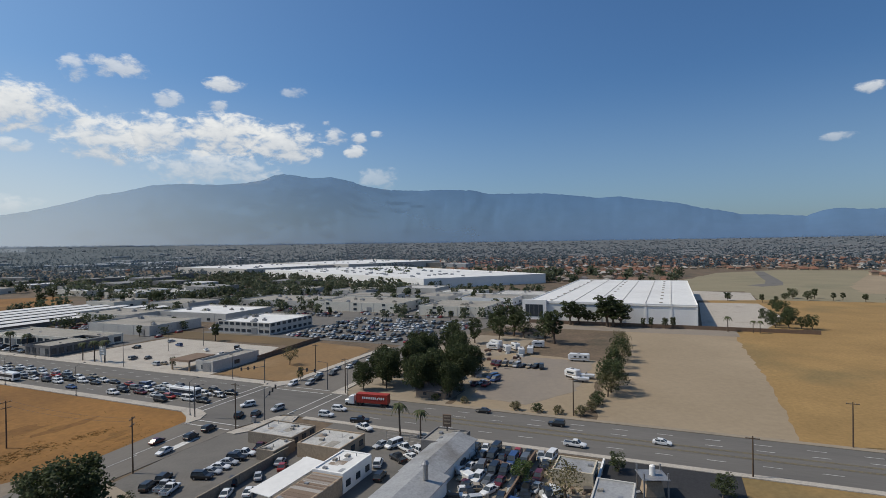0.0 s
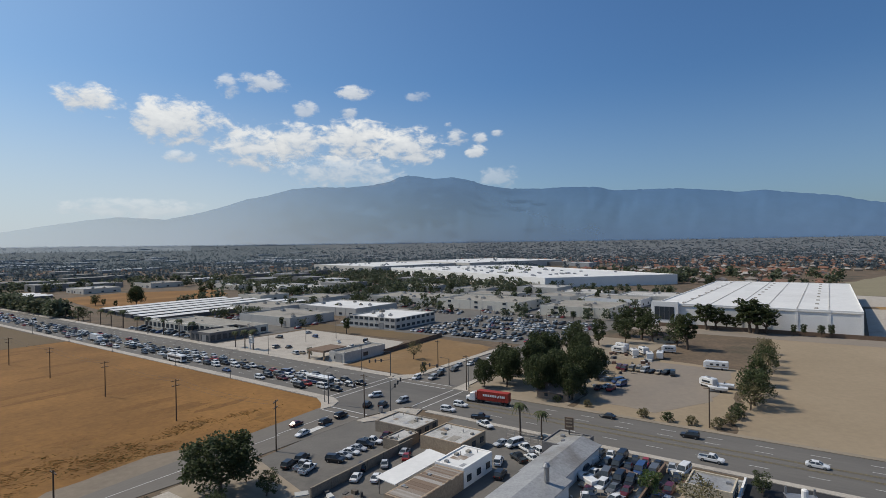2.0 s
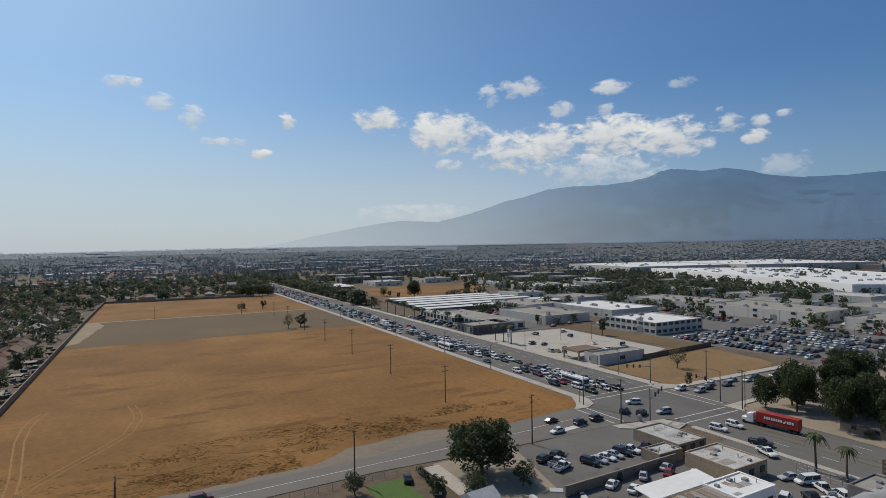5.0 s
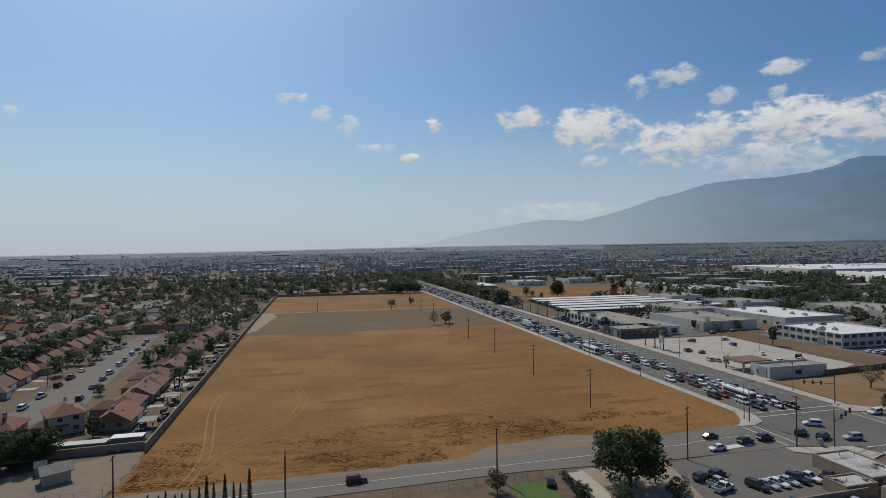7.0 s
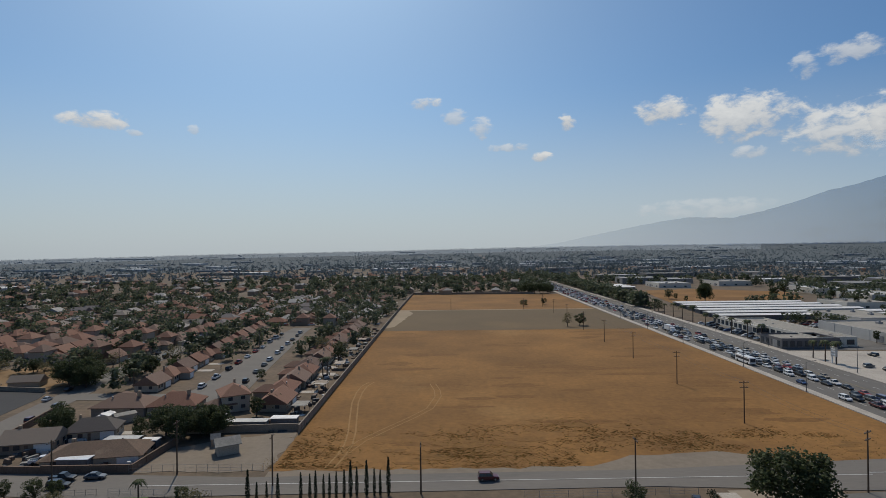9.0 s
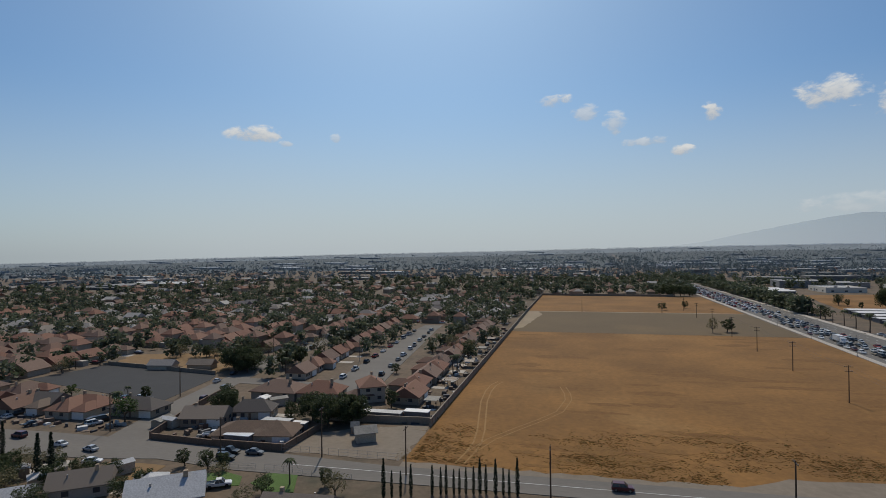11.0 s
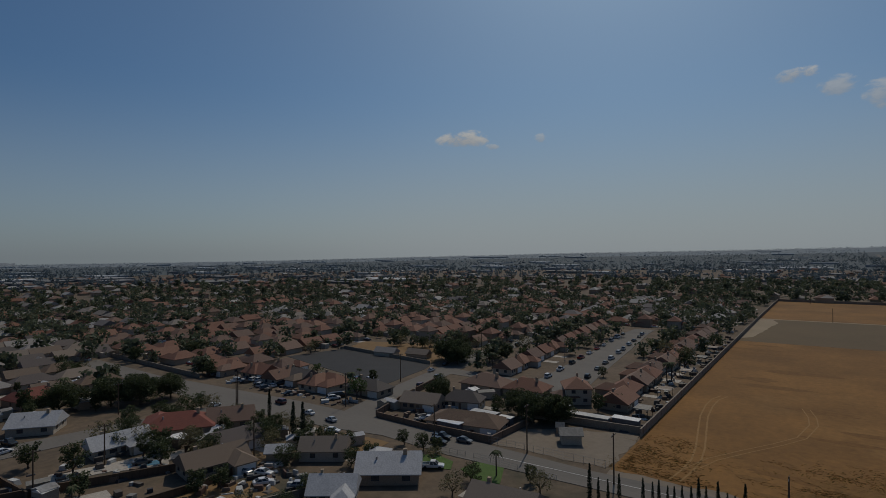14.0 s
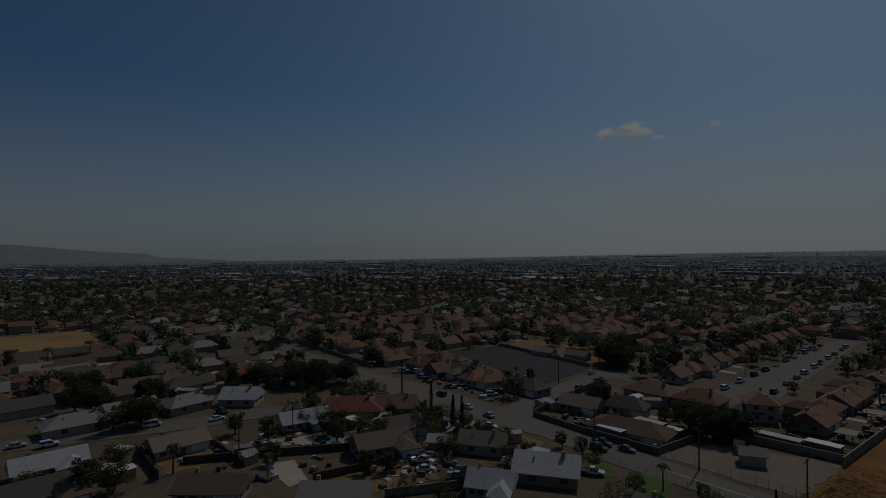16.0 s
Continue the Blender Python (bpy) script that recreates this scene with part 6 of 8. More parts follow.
for x, y, h in [(-160.5, 21, 7), (-163, 28, 8), (-172, 84, 9), (-177, 78, 9), (-171, 93, 8), (-180, 88, 8), (-125, 66, 6), (-118, 62, 6), (-185, 20, 8), (-186, 34, 8), (-182, 66, 9), (-205, 20, 9), (-210, 35, 8), (-150, 70, 6), (-146, 80, 5), (-115, 45, 5), (-121, 16, 6), (-98, 58, 5), (-97, 90, 5), (-112, 82, 6), (-116, 88, 5), (-106, 92, 4), (-134, 60, 5), (-142, 66, 6), (-140, 45, 6), (-135, 18, 5), (-78, 62, 4), (-80, 70, 4)]:
    tree("big" if h > 7 else "mid", x, y, h, 1.2)
for x, y, h in [(308, 14, 6), (308, 10, 6.5), (308, 3, 6.5), (309, -1, 7), (307, -26, 7.5), (306, -37, 6), (306, -40, 6)]:
    tree("tall" if y > -20 else "palm", x, y, h)
tree("tall", 307, 32, 19, 1.5, "tall ragged tree before the warehouse")
tree("tall", 307, 29, 16, 1.8, "broad ragged tree before the warehouse")
tree("tall", 308, 25, 14, 1.7, "broad ragged tree before the warehouse")


# ---- houses ----
HOUSE = {}


def hip_roof(s, w, d, h, rise_, over=0.6, gable=False):
    """Roof over a w by d block, ridge along x, with a fascia."""
    a, b = w / 2 + over, d / 2 + over
    run = 0 if gable else min(a, b)
    z0 = h - 0.12
    vs = [(-a, -b, z0), (a, -b, z0), (a, b, z0), (-a, b, z0), (-a + run, 0, h + rise_), (a - run, 0, h + rise_), (-a, -b, z0 - .2), (a, -b, z0 - .2), (a, b, z0 - .2), (-a, b, z0 - .2)]
    s.add(vs, [(0, 1, 5, 4), (1, 2, 5), (2, 3, 4, 5), (3, 0, 4), (6, 7, 1, 0), (7, 8, 2, 1), (8, 9, 3, 2), (9, 6, 0, 3), (9, 8, 7, 6)])


def house(key, w, d, storeys, roof, gable, wing, label, full=True):
    """Builds the pieces of one kind of house once; the copies share them."""
    h = 2.7 * storeys
    P = []
    s = Shape().box(-w / 2, -d / 2, 0, w / 2, d / 2, h)
    if gable:
        for sx in (-1, 1):
            s.add([(sx * w / 2, -d / 2, h), (sx * w / 2, d / 2, h), (sx * w / 2, 0, h + 0.3 * d)], [(0, 1, 2)])
    if wing:
        s.box(w / 2 - wing, -d / 2 - 4.5, 0, w / 2, -d / 2 + 0.1, 2.7)
    P.append(("wall", s.mesh("wall", M["wall_mix"]), ""))
    r = Shape()
    hip_roof(r, w, d, h, 0.3 * d, 0.6, gable)
    P.append(("roof", r.mesh("roof", M[roof]), ""))
    if wing:
        q, r2 = Shape(), Shape()
        hip_roof(q, 4.5 + d / 2, wing, 2.7, 0.3 * wing, 0.5, False)
        m4 = Matrix.Translation((w / 2 - wing / 2, -d / 2 - 4.5 + (4.5 + d / 2) / 2, 0.02)) @ Matrix.Rotation(1.5708, 4, "Z")
        r2.add(q.v, q.f, m4)
        P.append(("wing_roof", r2.mesh("wing_roof", M[roof]), ""))
    if full:
        fy = -d / 2 - (4.5 if wing else 0)
        gx = w / 2 - (wing or 5.5) / 2
        P.append(("garage_door", Shape().box(gx - 2.3, fy - 0.06, 0, gx + 2.3, fy + 0.05, 2.2).mesh("garage_door", M["stucco_white"]), "white garage door"))
        P.append(("door", Shape().box(-0.5, -d / 2 - 0.06, 0, 0.5, -d / 2 + 0.05, 2.05).mesh("door", M["brown_wall"]), "brown front door"))
        for k in range(storeys):
            for x in (-w * 0.36, -w * 0.17):
                P.append(("window", Shape().box(x - 0.8, -d / 2 - 0.05, 1.0 + 2.7 * k, x + 0.8, -d / 2 + 0.05, 2.1 + 2.7 * k).mesh("window", M["glass"]), ""))
            for y in (-d * 0.2, d * 0.25):
                P.append(("window", Shape().box(-w / 2 - 0.05, y - 0.7, 1.0 + 2.7 * k, -w / 2 + 0.05, y + 0.7, 2.1 + 2.7 * k).mesh("window", M["glass"]), ""))
                P.append(("window", Shape().box(w / 2 - 0.05, y - 0.7, 1.0 + 2.7 * k, w / 2 + 0.05, y + 0.7, 2.1 + 2.7 * k).mesh("window", M["glass"]), ""))
            for x in (-w * 0.3, w * 0.2):
                P.append(("window", Shape().box(x - 0.8, d / 2 - 0.05, 1.0 + 2.7 * k, x + 0.8, d / 2 + 0.05, 2.1 + 2.7 * k).mesh("window", M["glass"]), ""))
        P.append(("chimney", Shape().box(-w * 0.3, 0.4, h, -w * 0.3 + 0.8, 1.1, h + 0.3 * d + 0.7).mesh("chimney", M["stucco_tan"]), ""))
        P.append(("roof_vent", Shape().tube((w * 0.2, d * 0.2, h), (w * 0.2, d * 0.2, h + 0.25 * d), 0.2, 0.2, 6).mesh("roof_vent", M["steel"]), ""))
    HOUSE[key] = (P, label)


for full in (True, False):
    house(("tile_l", full), 14, 9.5, 1, "tile_roof", False, 6.0, "single-storey house with a brown tile roof", full)
    house(("tile_g", full), 13, 10, 1, "tile_roof", True, 0, "single-storey house with a gabled brown tile roof", full)
    house(("tile_2", full), 11, 9, 2, "tile_roof", False, 5.5, "two-storey stucco house with a brown tile roof", full)
    house(("ranch", full), 17, 9, 1, "shingle_roof", False, 0, "low ranch house with a weathered shingle roof", full)
    house(("ranch_g", full), 14, 8.5, 1, "shingle_roof", True, 0, "low house with a gabled shingle roof", full)
    house(("ranch_l", full), 15, 9, 1, "shingle_roof", True, 5.5, "low house with a shingle roof and garage wing", full)
house(("red", True), 18, 11, 1, "red_tile", False, 7, "low house with a dull red tile roof", True)
M["brown_shingle"] = mat("weathered_brown_shingle", (0.15, 0.10, 0.07), (0.115, 0.08, 0.058), 0.4, 0.9, (0.19, 0.14, 0.10), fine=3, bump=0.15)
house(("brown_long", True), 21, 10, 1, "brown_shingle", False, 0, "long low corner house with a brown shingle roof", True)
M["pale_shingle"] = mat("pale_grey_shingle", (0.46, 0.46, 0.46), (0.37, 0.37, 0.375), 0.4, 0.85, fine=3, bump=0.1)
house(("pale", True), 12.5, 10, 1, "pale_shingle", True, 5.5, "low house with a pale grey roof", True)
house(("shed_old", True), 5.5, 4.5, 1, "grey_roof", True, 0, "small wooden shed with a grey roof", False)
house(("shed", True), 5.5, 4.5, 1, "pale_shingle", True, 0, "small wooden shed with a pale roof", False)
HOUSE_AT = []
hr = random.Random(5)


def put_house(key, x, y, turn, full=True, label="", scale=(1, 1, 1), name="house", z=0.02):
    P, lb = HOUSE[(key, full)]
    b = tagged(new(name), label or lb, "house" if name == "house" else name)
    b.matrix_world = Matrix.LocRotScale((x, y, z), Euler((0, 0, radians(turn))), (scale[0] * 0.84, scale[1] * 0.84, scale[2] * 0.9))
    for nm, me, plabel in P:
        o = new(nm, me)
        o.parent = b
        if plabel:
            o["label"] = plabel
    HOUSE_AT.append((x, y))
    return b


TILES = ["tile_l", "tile_g", "tile_l", "tile_2"]
RANCH = ["ranch", "ranch_g", "ranch_l", "tile_l", "ranch"]
# by the cross street
put_house("brown_long", -77, 121, 10, scale=(1.12, 1.1, 0.8))
put_house("ranch_g", -97, 128, 12, scale=(0.95, 1, 1))
put_house("ranch", -88, 136, 15, scale=(0.8, 0.9, 1))
put_house("tile_2", -62.5, 160, -60, True, "two-storey tan stucco house with a brown tile roof")
put_house("shed_old", -50, 124, 30, True, "small weathered wooden shed with a grey roof", name="shed")
put_house("shed_old", -54.5, 128.5, 20, True, "small dark tool shed", (0.4, 0.45, 0.8), name="shed")
put_house("tile_l", -92, 157, 180, scale=(1.25, 1.2, 1.1))
put_house("tile_l", -78, 158, 185, scale=(1.1, 1.15, 1.1))
put_house("tile_g", -50, 161, 90)
for i in range(13):
    put_house(["tile_l", "tile_g", "tile_l"][i % 3], -52.5 + hr.uniform(-1, 1), 175 + i * 12.4, -90 + hr.uniform(-3, 3), i < 8)
for i in range(12):
    put_house(["tile_g", "tile_l", "tile_g"][i % 3], -99 - 0.09 * i * 12, 184 + i * 12.6, 94 + hr.uniform(-3, 3), i < 6, scale=(0.85, 0.9, 1))
put_house("ranch_g", -161, 186, 8, False, "low grey flat-lying outbuilding on dry grass", (0.85, 0.7, 0.8))
put_house("ranch_g", -146, 190, 8, False, "low grey flat-lying outbuilding on dry grass", (0.85, 0.7, 0.8))
put_house("ranch_g", -114, 77.5, 78, True, "low house with a grey-blue shingle roof")
put_house("pale", -75, 71.5, 35, True, "low outbuilding with a pale grey roof", (0.8, 0.8, 0.9))
put_house("pale", -73, 85, 215, scale=(1.15, 1.1, 1))
put_house("ranch_g", -92, 85, 215, scale=(0.85, 0.85, 1))
put_house("ranch_l", -106.5, 67, 78, True, "dark-roofed low house behind garden trees")
put_house("red", -136, 76, 235, scale=(1.1, 1.1, 1))
put_house("tile_g", -130, 87, 230, True, "low house with a tan tile roof")
put_house("ranch_g", -137, 31, 95, scale=(1.0, 1.1, 0.9))
put_house("pale", -135, 61, 84, scale=(1.15, 0.75, 0.9))
put_house("pale", -139.5, 7, 97, True, "long low house with a pale roof", (1.2, 0.7, 0.9))
put_house("ranch_l", -124, 5, 97, True, "low house with a tan roof beside a lane")
put_house("ranch_g", -88.5, 46, 50, True, "low house with a grey roof behind a dry yard")
put_house("ranch_g", -106, 30, 50)
put_house("ranch", -104, 10, 60)
put_house("ranch", -112, -12, 95)
put_house("ranch_l", -126, -18, 95)
put_house("shed", -99, 78, 40, True, "white wooden garden shed", name="shed")
put_house("ranch_g", -46, 84, 5, True, "low house with a red-brown roof behind the lawn")
put_house("shed", 50, 80, 5, True, "small red-roofed shed under the tree", name="shed")
put_house("ranch_l", -174, 27, 280)
put_house("ranch", -171, 41, 285, scale=(0.85, 0.9, 1))
put_house("pale", -168, 56, 230, True, "low house with a white roof")
put_house("ranch", -169, 14, 275)
put_house("ranch", -196, 47, 280)
put_house("ranch_l", -178, -10, 275)
put_house("ranch_g", -180, -32, 275)
put_house("ranch_g", -142, -22, 95)
put_house("ranch", -144, -44, 95)
put_house("red", -199, 66, 280, True, "low house with a dull red roof", (0.8, 0.8, 1))
for i in range(3):
    put_house("ranch_g", -247 - 9 * i, 17 + i * 2, 100, False, "long pale mobile home with a flat gable", (1.3, 0.55, 0.9))
for i in range(7):
    put_house(hr.choice(RANCH), -196 - (i % 2) * 18, -48 + i * 13, 280, False)
put_house("ranch_l", -155, 131, 0)
put_house("tile_l", -138, 131, 0)
put_house("ranch", -122, 132, 0)
put_house("tile_g", -172, 128, 0)
put_house("tile_l", -190, 127, 0)
for x, y in [(172, 72), (150, 66), (182, 70), (262, 62)]:
    put_house("ranch_g", x, y, 90, True, "old low house among the grove trees", (0.8, 0.8, 0.9))
tp = thing("sun_canopy", "bright blue tarpaulin canopy on posts in a yard", "canopy", (-200, 72, 0.03), 10)
part("sheet", Shape().add([(-3, -2, 2.4), (3, -2, 2.4), (3, 0, 3.0), (-3, 0, 3.0), (3, 2, 2.4), (-3, 2, 2.4)], [(0, 1, 2, 3), (3, 2, 4, 5)]), M["paint_blue"], tp)
for sx in (-2.9, 2.9):
    for sy in (-1.9, 1.9):
        part("post", Shape().box(sx - .05, sy - .05, 0, sx + .05, sy + .05, 2.42), M["steel"], tp)
# small yard sheds, trailers and awnings behind the houses
ys = random.Random(91)
for x0, y0, x1, y1, n in [(-118, 84, -100, 94, 3), (-128, 68, -121, 82, 3), (-101, 92, -88, 98, 1), (-124, 40, -104, 42, 3), (-146, 12, -126, 22, 3), (-190, 40, -182, 60, 4), (-215, 40, -200, 90, 8), (-190, 66, -178, 78, 3), (-112, 118, -104, 130, 2), (-98, 138, -84, 150, 4), (-240, 40, -216, 92, 10)]:
    for _ in range(n):
        w_, d_, h_ = ys.uniform(1.2, 2.6), ys.uniform(1.0, 2.0), ys.uniform(1.7, 2.3)
        b = thing("yard_shed", ys.choice(["small pale sheet-metal yard shed", "small weathered yard shed behind a house"]), "shed", (ys.uniform(x0, x1), ys.uniform(y0, y1), 0.02), ys.uniform(0, 180))
        part("wall", Shape().box(-w_, -d_, 0, w_, d_, h_), M["wall_mix"], b)
        part("roof", Shape().add([(-w_ - .15, -d_ - .15, h_), (w_ + .15, -d_ - .15, h_), (w_ + .15, 0, h_ + .5), (-w_ - .15, 0, h_ + .5), (w_ + .15, d_ + .15, h_), (-w_ - .15, d_ + .15, h_)], [(0, 1, 2, 3), (3, 2, 4, 5), (0, 3, 5), (1, 4, 2), (5, 4, 1, 0)]), M[ys.choice(["metal_roof", "white_roof", "grey_roof", "pale_shingle"])], b)
# porches and yard sheds along the field wall
for i in range(5):
    b = thing("patio_cover", "flat patio roof on posts behind a house", "patio cover", (-41.5, 152 + i * 30 + hr.uniform(-4, 4), 0.02), hr.uniform(-4, 4))
    part("roof", Shape().box(-2, -2.6, 2.3, 2, 2.6, 2.42), M["rust_roof"] if i % 3 else M["grey_roof"], b)
    for sx in (-1.8, 1.8):
        for sy in (-2.4, 2.4):
            part("post", Shape().box(sx - .06, sy - .06, 0, sx + .06, sy + .06, 2.3), M["wood"], b)
for x, y, w, d, m in [(-52, 140.5, 12, 3, "metal_roof"), (-42.5, 143, 7, 3, "white_roof"), (-62, 145, 6, 4, "white_roof"), (-76, 128, 8, 3, "metal_roof"), (-69, 127, 4, 2.4, "white_roof"), (-79, 113.5 + 2.2, 7, 2.6, "paint_white")]:
    b = thing("lean_to", "low sheet-roofed lean-to in a back yard", "shed", (x, y, 0.02))
    part("roof", Shape().box(-w / 2, -d / 2, 2.2, w / 2, d / 2, 2.32), M[m], b)
    part("wall", Shape().box(-w / 2 + .2, -d / 2 + .2, 0, w / 2 - .2, d / 2 - .2, 2.2), M["wall_dark"], b)

def along_street(y, off=0.0):
    """Middle of the long side street at y."""
    pts = [(112, -107), (140, -115.5), (160, -119), (205, -125.5), (250, -127), (335, -133.5), (420, -141.5)]
    for (a, x), (b, k) in zip(pts, pts[1:]):
        if a <= y <= b:
            return x + (k - x) * (y - a) / (b - a) + off, y
    return pts[-1][1] + off, y


# parked cars in the residential streets
for i in range(22):
    y = 172 + i * 6.5 + hr.uniform(-2, 2)
    car(hr.choice(KINDS), hr.choice(COLS), (-69.5 - 0.1 * (y - 183) if i % 2 else -82.5 - 0.07 * (y - 183)), y, 90 + hr.uniform(-8, 8), 1 if y < 230 else 0, "cars along the court", "parked in a residential court", 0.12)
for x, y, k, c, a in [(-77, 109.2, "pickup", "black", 2), (-75.5, 105.8, "suv", "black", 3), (-71, 110, "sedan", "grey", 4), (-120, 105, "sedan", "white", 175), (-110, 104, "sedan", "silver", 170), (-113, 97, "sedan", "tan", 20), (-103, 97.8, "sedan", "white", 20), (-136, 108, "suv", "maroon", 175), (-68, 93, "pickup", "white", 30),
                      (-82, 74, "suv", "white", 40), (-84, 71, "sedan", "silver", 35), (-95, 71, "sedan", "white", 20), (-91, 68, "sedan", "white", 60), (-99, 69, "suv", "silver", 10), (-88, 118.5, "pickup", "white", 20), (-86, 121, "sedan", "silver", 10), (-81, 118, "van", "white", 5), (-150, 95, "sedan", "white", 100),
                      (-126, 66, "suv", "white", 60), (-122, 60, "sedan", "grey", 70), (-155, 45, "sedan", "white", 100), (-161, 48, "pickup", "black", 10), (-160, 30, "van", "white", 90), (-159, 8, "suv", "white", 95), (-163, 2, "sedan", "silver", 95), (-165, -8, "pickup", "white", 95), (47, 90, "pickup", "white", 60), (44, 97, "sedan", "black", 70)]:
    car(k, c, x, y, a, 1, "", "parked in a residential street", 0.12)
for i in range(26):
    car(hr.choice(KINDS), hr.choice(COLS), *along_street(150 + i * 10 + hr.uniform(-3, 3), hr.choice([-4, 4])), 97, 0, "cars along the side street", "parked in a residential street", 0.1)
for i in range(34):
    car(hr.choice(KINDS), hr.choice(COLS), *((hr.uniform(-143, -126), hr.uniform(134, 146)) if i % 2 else (hr.uniform(-190, -118), hr.uniform(116, 124))), hr.uniform(60, 120), 0, "cars in front yards", "parked in a front yard", 0.03)

# wide rows of houses
def blocked(x, y):
    for x0, y0, x1, y1 in [(-40, 100, 300, 570), (-115, 90, -36, 335), (-137, 96, -99, 340), (-205, 60, -100, 125), (-200, 140, -113, 222), (-400, -12, -295, 42), (100, -4000, 146, 4000), (60, -200, 330, 120), (-270, 94, -100, 116), (-170, -100, -142, 100), (-196, -60, -100, 100)]:
        if x0 < x < x1 and y0 < y < y1:
            return True
    return False


def allowed(x, y):
    """Room for a garden tree: clear of houses, streets and open lots."""
    if x > -40 or any(abs(x - a) < 5.4 and abs(y - b) < 5.4 for a, b in HOUSE_AT) or (-148 < x < -100 and y > 110 and abs(x - along_street(y)[0]) < 7) or (-262 < x < -60 and 95 < y < 116):
        return False
    for x0, y0, x1, y1 in [(-190, 147, -126, 205), (-91, 160, -67, 330), (-166, 10, -140, 97), (-66, 110, -37, 142), (-395, -10, -297, 40), (-102, 50, -84, 72), (-80, 90, -50, 104)]:
        if x0 < x < x1 and y0 < y < y1:
            return False
    return True


ROWS = []
for i in range(34):
    for j in range(80):
        x = -125 - 33 * (i // 2) - (15 if i % 2 else 0) + hr.uniform(-1.5, 1.5)
        y = -190 + j * 13.2 + hr.uniform(-1.5, 1.5)
        r, az = math.hypot(x, y), math.degrees(math.atan2(-x, y))
        if blocked(x, y) or r > 520 or hr.random() < 0.06 or abs((y + 40) % 170) < 9 or az > 102 or az < -10:
            continue
        ROWS.append((r, x, y, (90 if i % 2 else -90) + hr.uniform(-4, 4)))
for i in range(8):
    for j in range(10):
        x, y = -55 - 17 * i + hr.uniform(-2, 2), 345 + j * 16 + hr.uniform(-2, 2)
        if not blocked(x, y) and hr.random() < 0.9:
            ROWS.append((math.hypot(x, y), x, y, (90 if i % 2 else -90) + hr.uniform(-4, 4)))
ROWS.sort()
NEAR_ROWS, FAR_ROWS = ROWS[:195], ROWS[195:]
for r, x, y, a in NEAR_ROWS:
    put_house(hr.choice(TILES if y > 120 else RANCH), x, y, a, r < 225, scale=(hr.uniform(.82, 1.0), hr.uniform(.85, 1.05), 1))
# driveways
for x, y in HOUSE_AT[:150]:
    if x < -40 and math.hypot(x, y) < 260 and hr.random() < 0.75:
        s = hr.choice([-1, 1])
        lay("driveway", rect(x + s * 7.5 - 3, y + 1, x + s * 7.5 + 3, y + hr.uniform(3.5, 6.5)), 0.05 + hr.uniform(0, 0.02), "concrete", "pale concrete driveway beside a house", "driveway")
# pale drives, pads and parked cars among the further rows
pads, row_cars = Shape(), Shape()
for r, x, y, a in ROWS:
    s = hr.choice([-1, 1])
    if hr.random() < 0.6:
        pads.box(x + s * 8 - 2.8, y + hr.uniform(-5, 0), -.2, x + s * 8 + 2.8, y + hr.uniform(2, 6), 0.06 + hr.uniform(0, .03))
    for _ in range(hr.choice([0, 1, 1, 2])):
        cx, cy = x + s * (8 + hr.uniform(-2, 2)), y + hr.uniform(-5, 6)
        row_cars.box(cx - 2.1, cy - .85, .3, cx + 2.1, cy + .85, 1.0, taper=.12)
        row_cars.box(cx - 1.2, cy - .75, .98, cx + .9, cy + .75, 1.5, taper=.2)
    if hr.random() < 0.4:
        cx, cy = x - s * 7 + hr.uniform(-1, 1), y + hr.uniform(-4, 4)
        pads.box(cx - 1.6, cy - 1.3, 0, cx + 1.6, cy + 1.3, 2.2)
solid("house_drives", pads, M["concrete"], "pale concrete drives and small sheds between the houses", "driveways", kind="stuff")
# garden trees among them
near_trees = 0
for _ in range(6000):
    r, az = 105 + 190 * math.sqrt(hr.random()), radians(hr.uniform(3, 100))
    x, y = -r * math.sin(az), r * math.cos(az)
    if not allowed(x, y):
        continue
    tree(hr.choice(["mid", "mid", "mid", "mid", "green", "dry", "tall", "palm"]), x, y, hr.uniform(3.5, 8.5), 1.1)
    near_trees += 1
    if near_trees > 105:
        break
for x, y, h in [(-122, 71, 6), (-117, 75, 5), (-113, 70, 6), (-139, 77, 6), (-125, 82, 5), (-99, 84, 6), (-95, 77, 5), (-110, 66, 6), (-92, 92, 4), (-81, 88, 5), (-75, 85, 4), (-57, 84, 5), (-146, 84, 7), (-150, 78, 6), (-96, 62, 5), (-83, 57, 5), (-152, 92, 5), (-132, 66, 6)]:
    tree("dry" if hr.random() < .25 else "mid", x, y, h, 1.15)
# trees among the industrial units
for _ in range(85):
    x, y = hr.uniform(200, 480), hr.uniform(100, 520)
    if (222 < x < 300 and 98 < y < 192) or (165 < x < 300 and 340 < y < 452) or (500 < x and 140 < y):
        continue
    x = round(x / 34) * 34 + hr.uniform(-3, 3)
    tree(hr.choice(["mid", "tall", "mid"]), x, y, hr.uniform(5, 10), 1.0)


# ---- far town, joined ----
fr = random.Random(21)


def far_zone(x, y):
    """What stands there: h houses, i industry, o open."""
    r, az = math.hypot(x, y), math.degrees(math.atan2(-x, y))
    if -40 < x < 148 and -100 < y < 585 or 100 < x - 0.0155 * max(0, y - 119) < 152:
        return "o"
    if x > 0 and az < -91:
        return "h" if r > (1010 if az > -106 else 860) else "o"
    if x > 0 and az < -66 and r < 980:
        return "h" if x > 650 and y < 110 + (x - 636) * 1.49 else "o"
    if x > 140 and az > -72 and r < 1250:
        return "i" if r > 520 else "o"
    if r < 515:
        return "o"
    return "h"


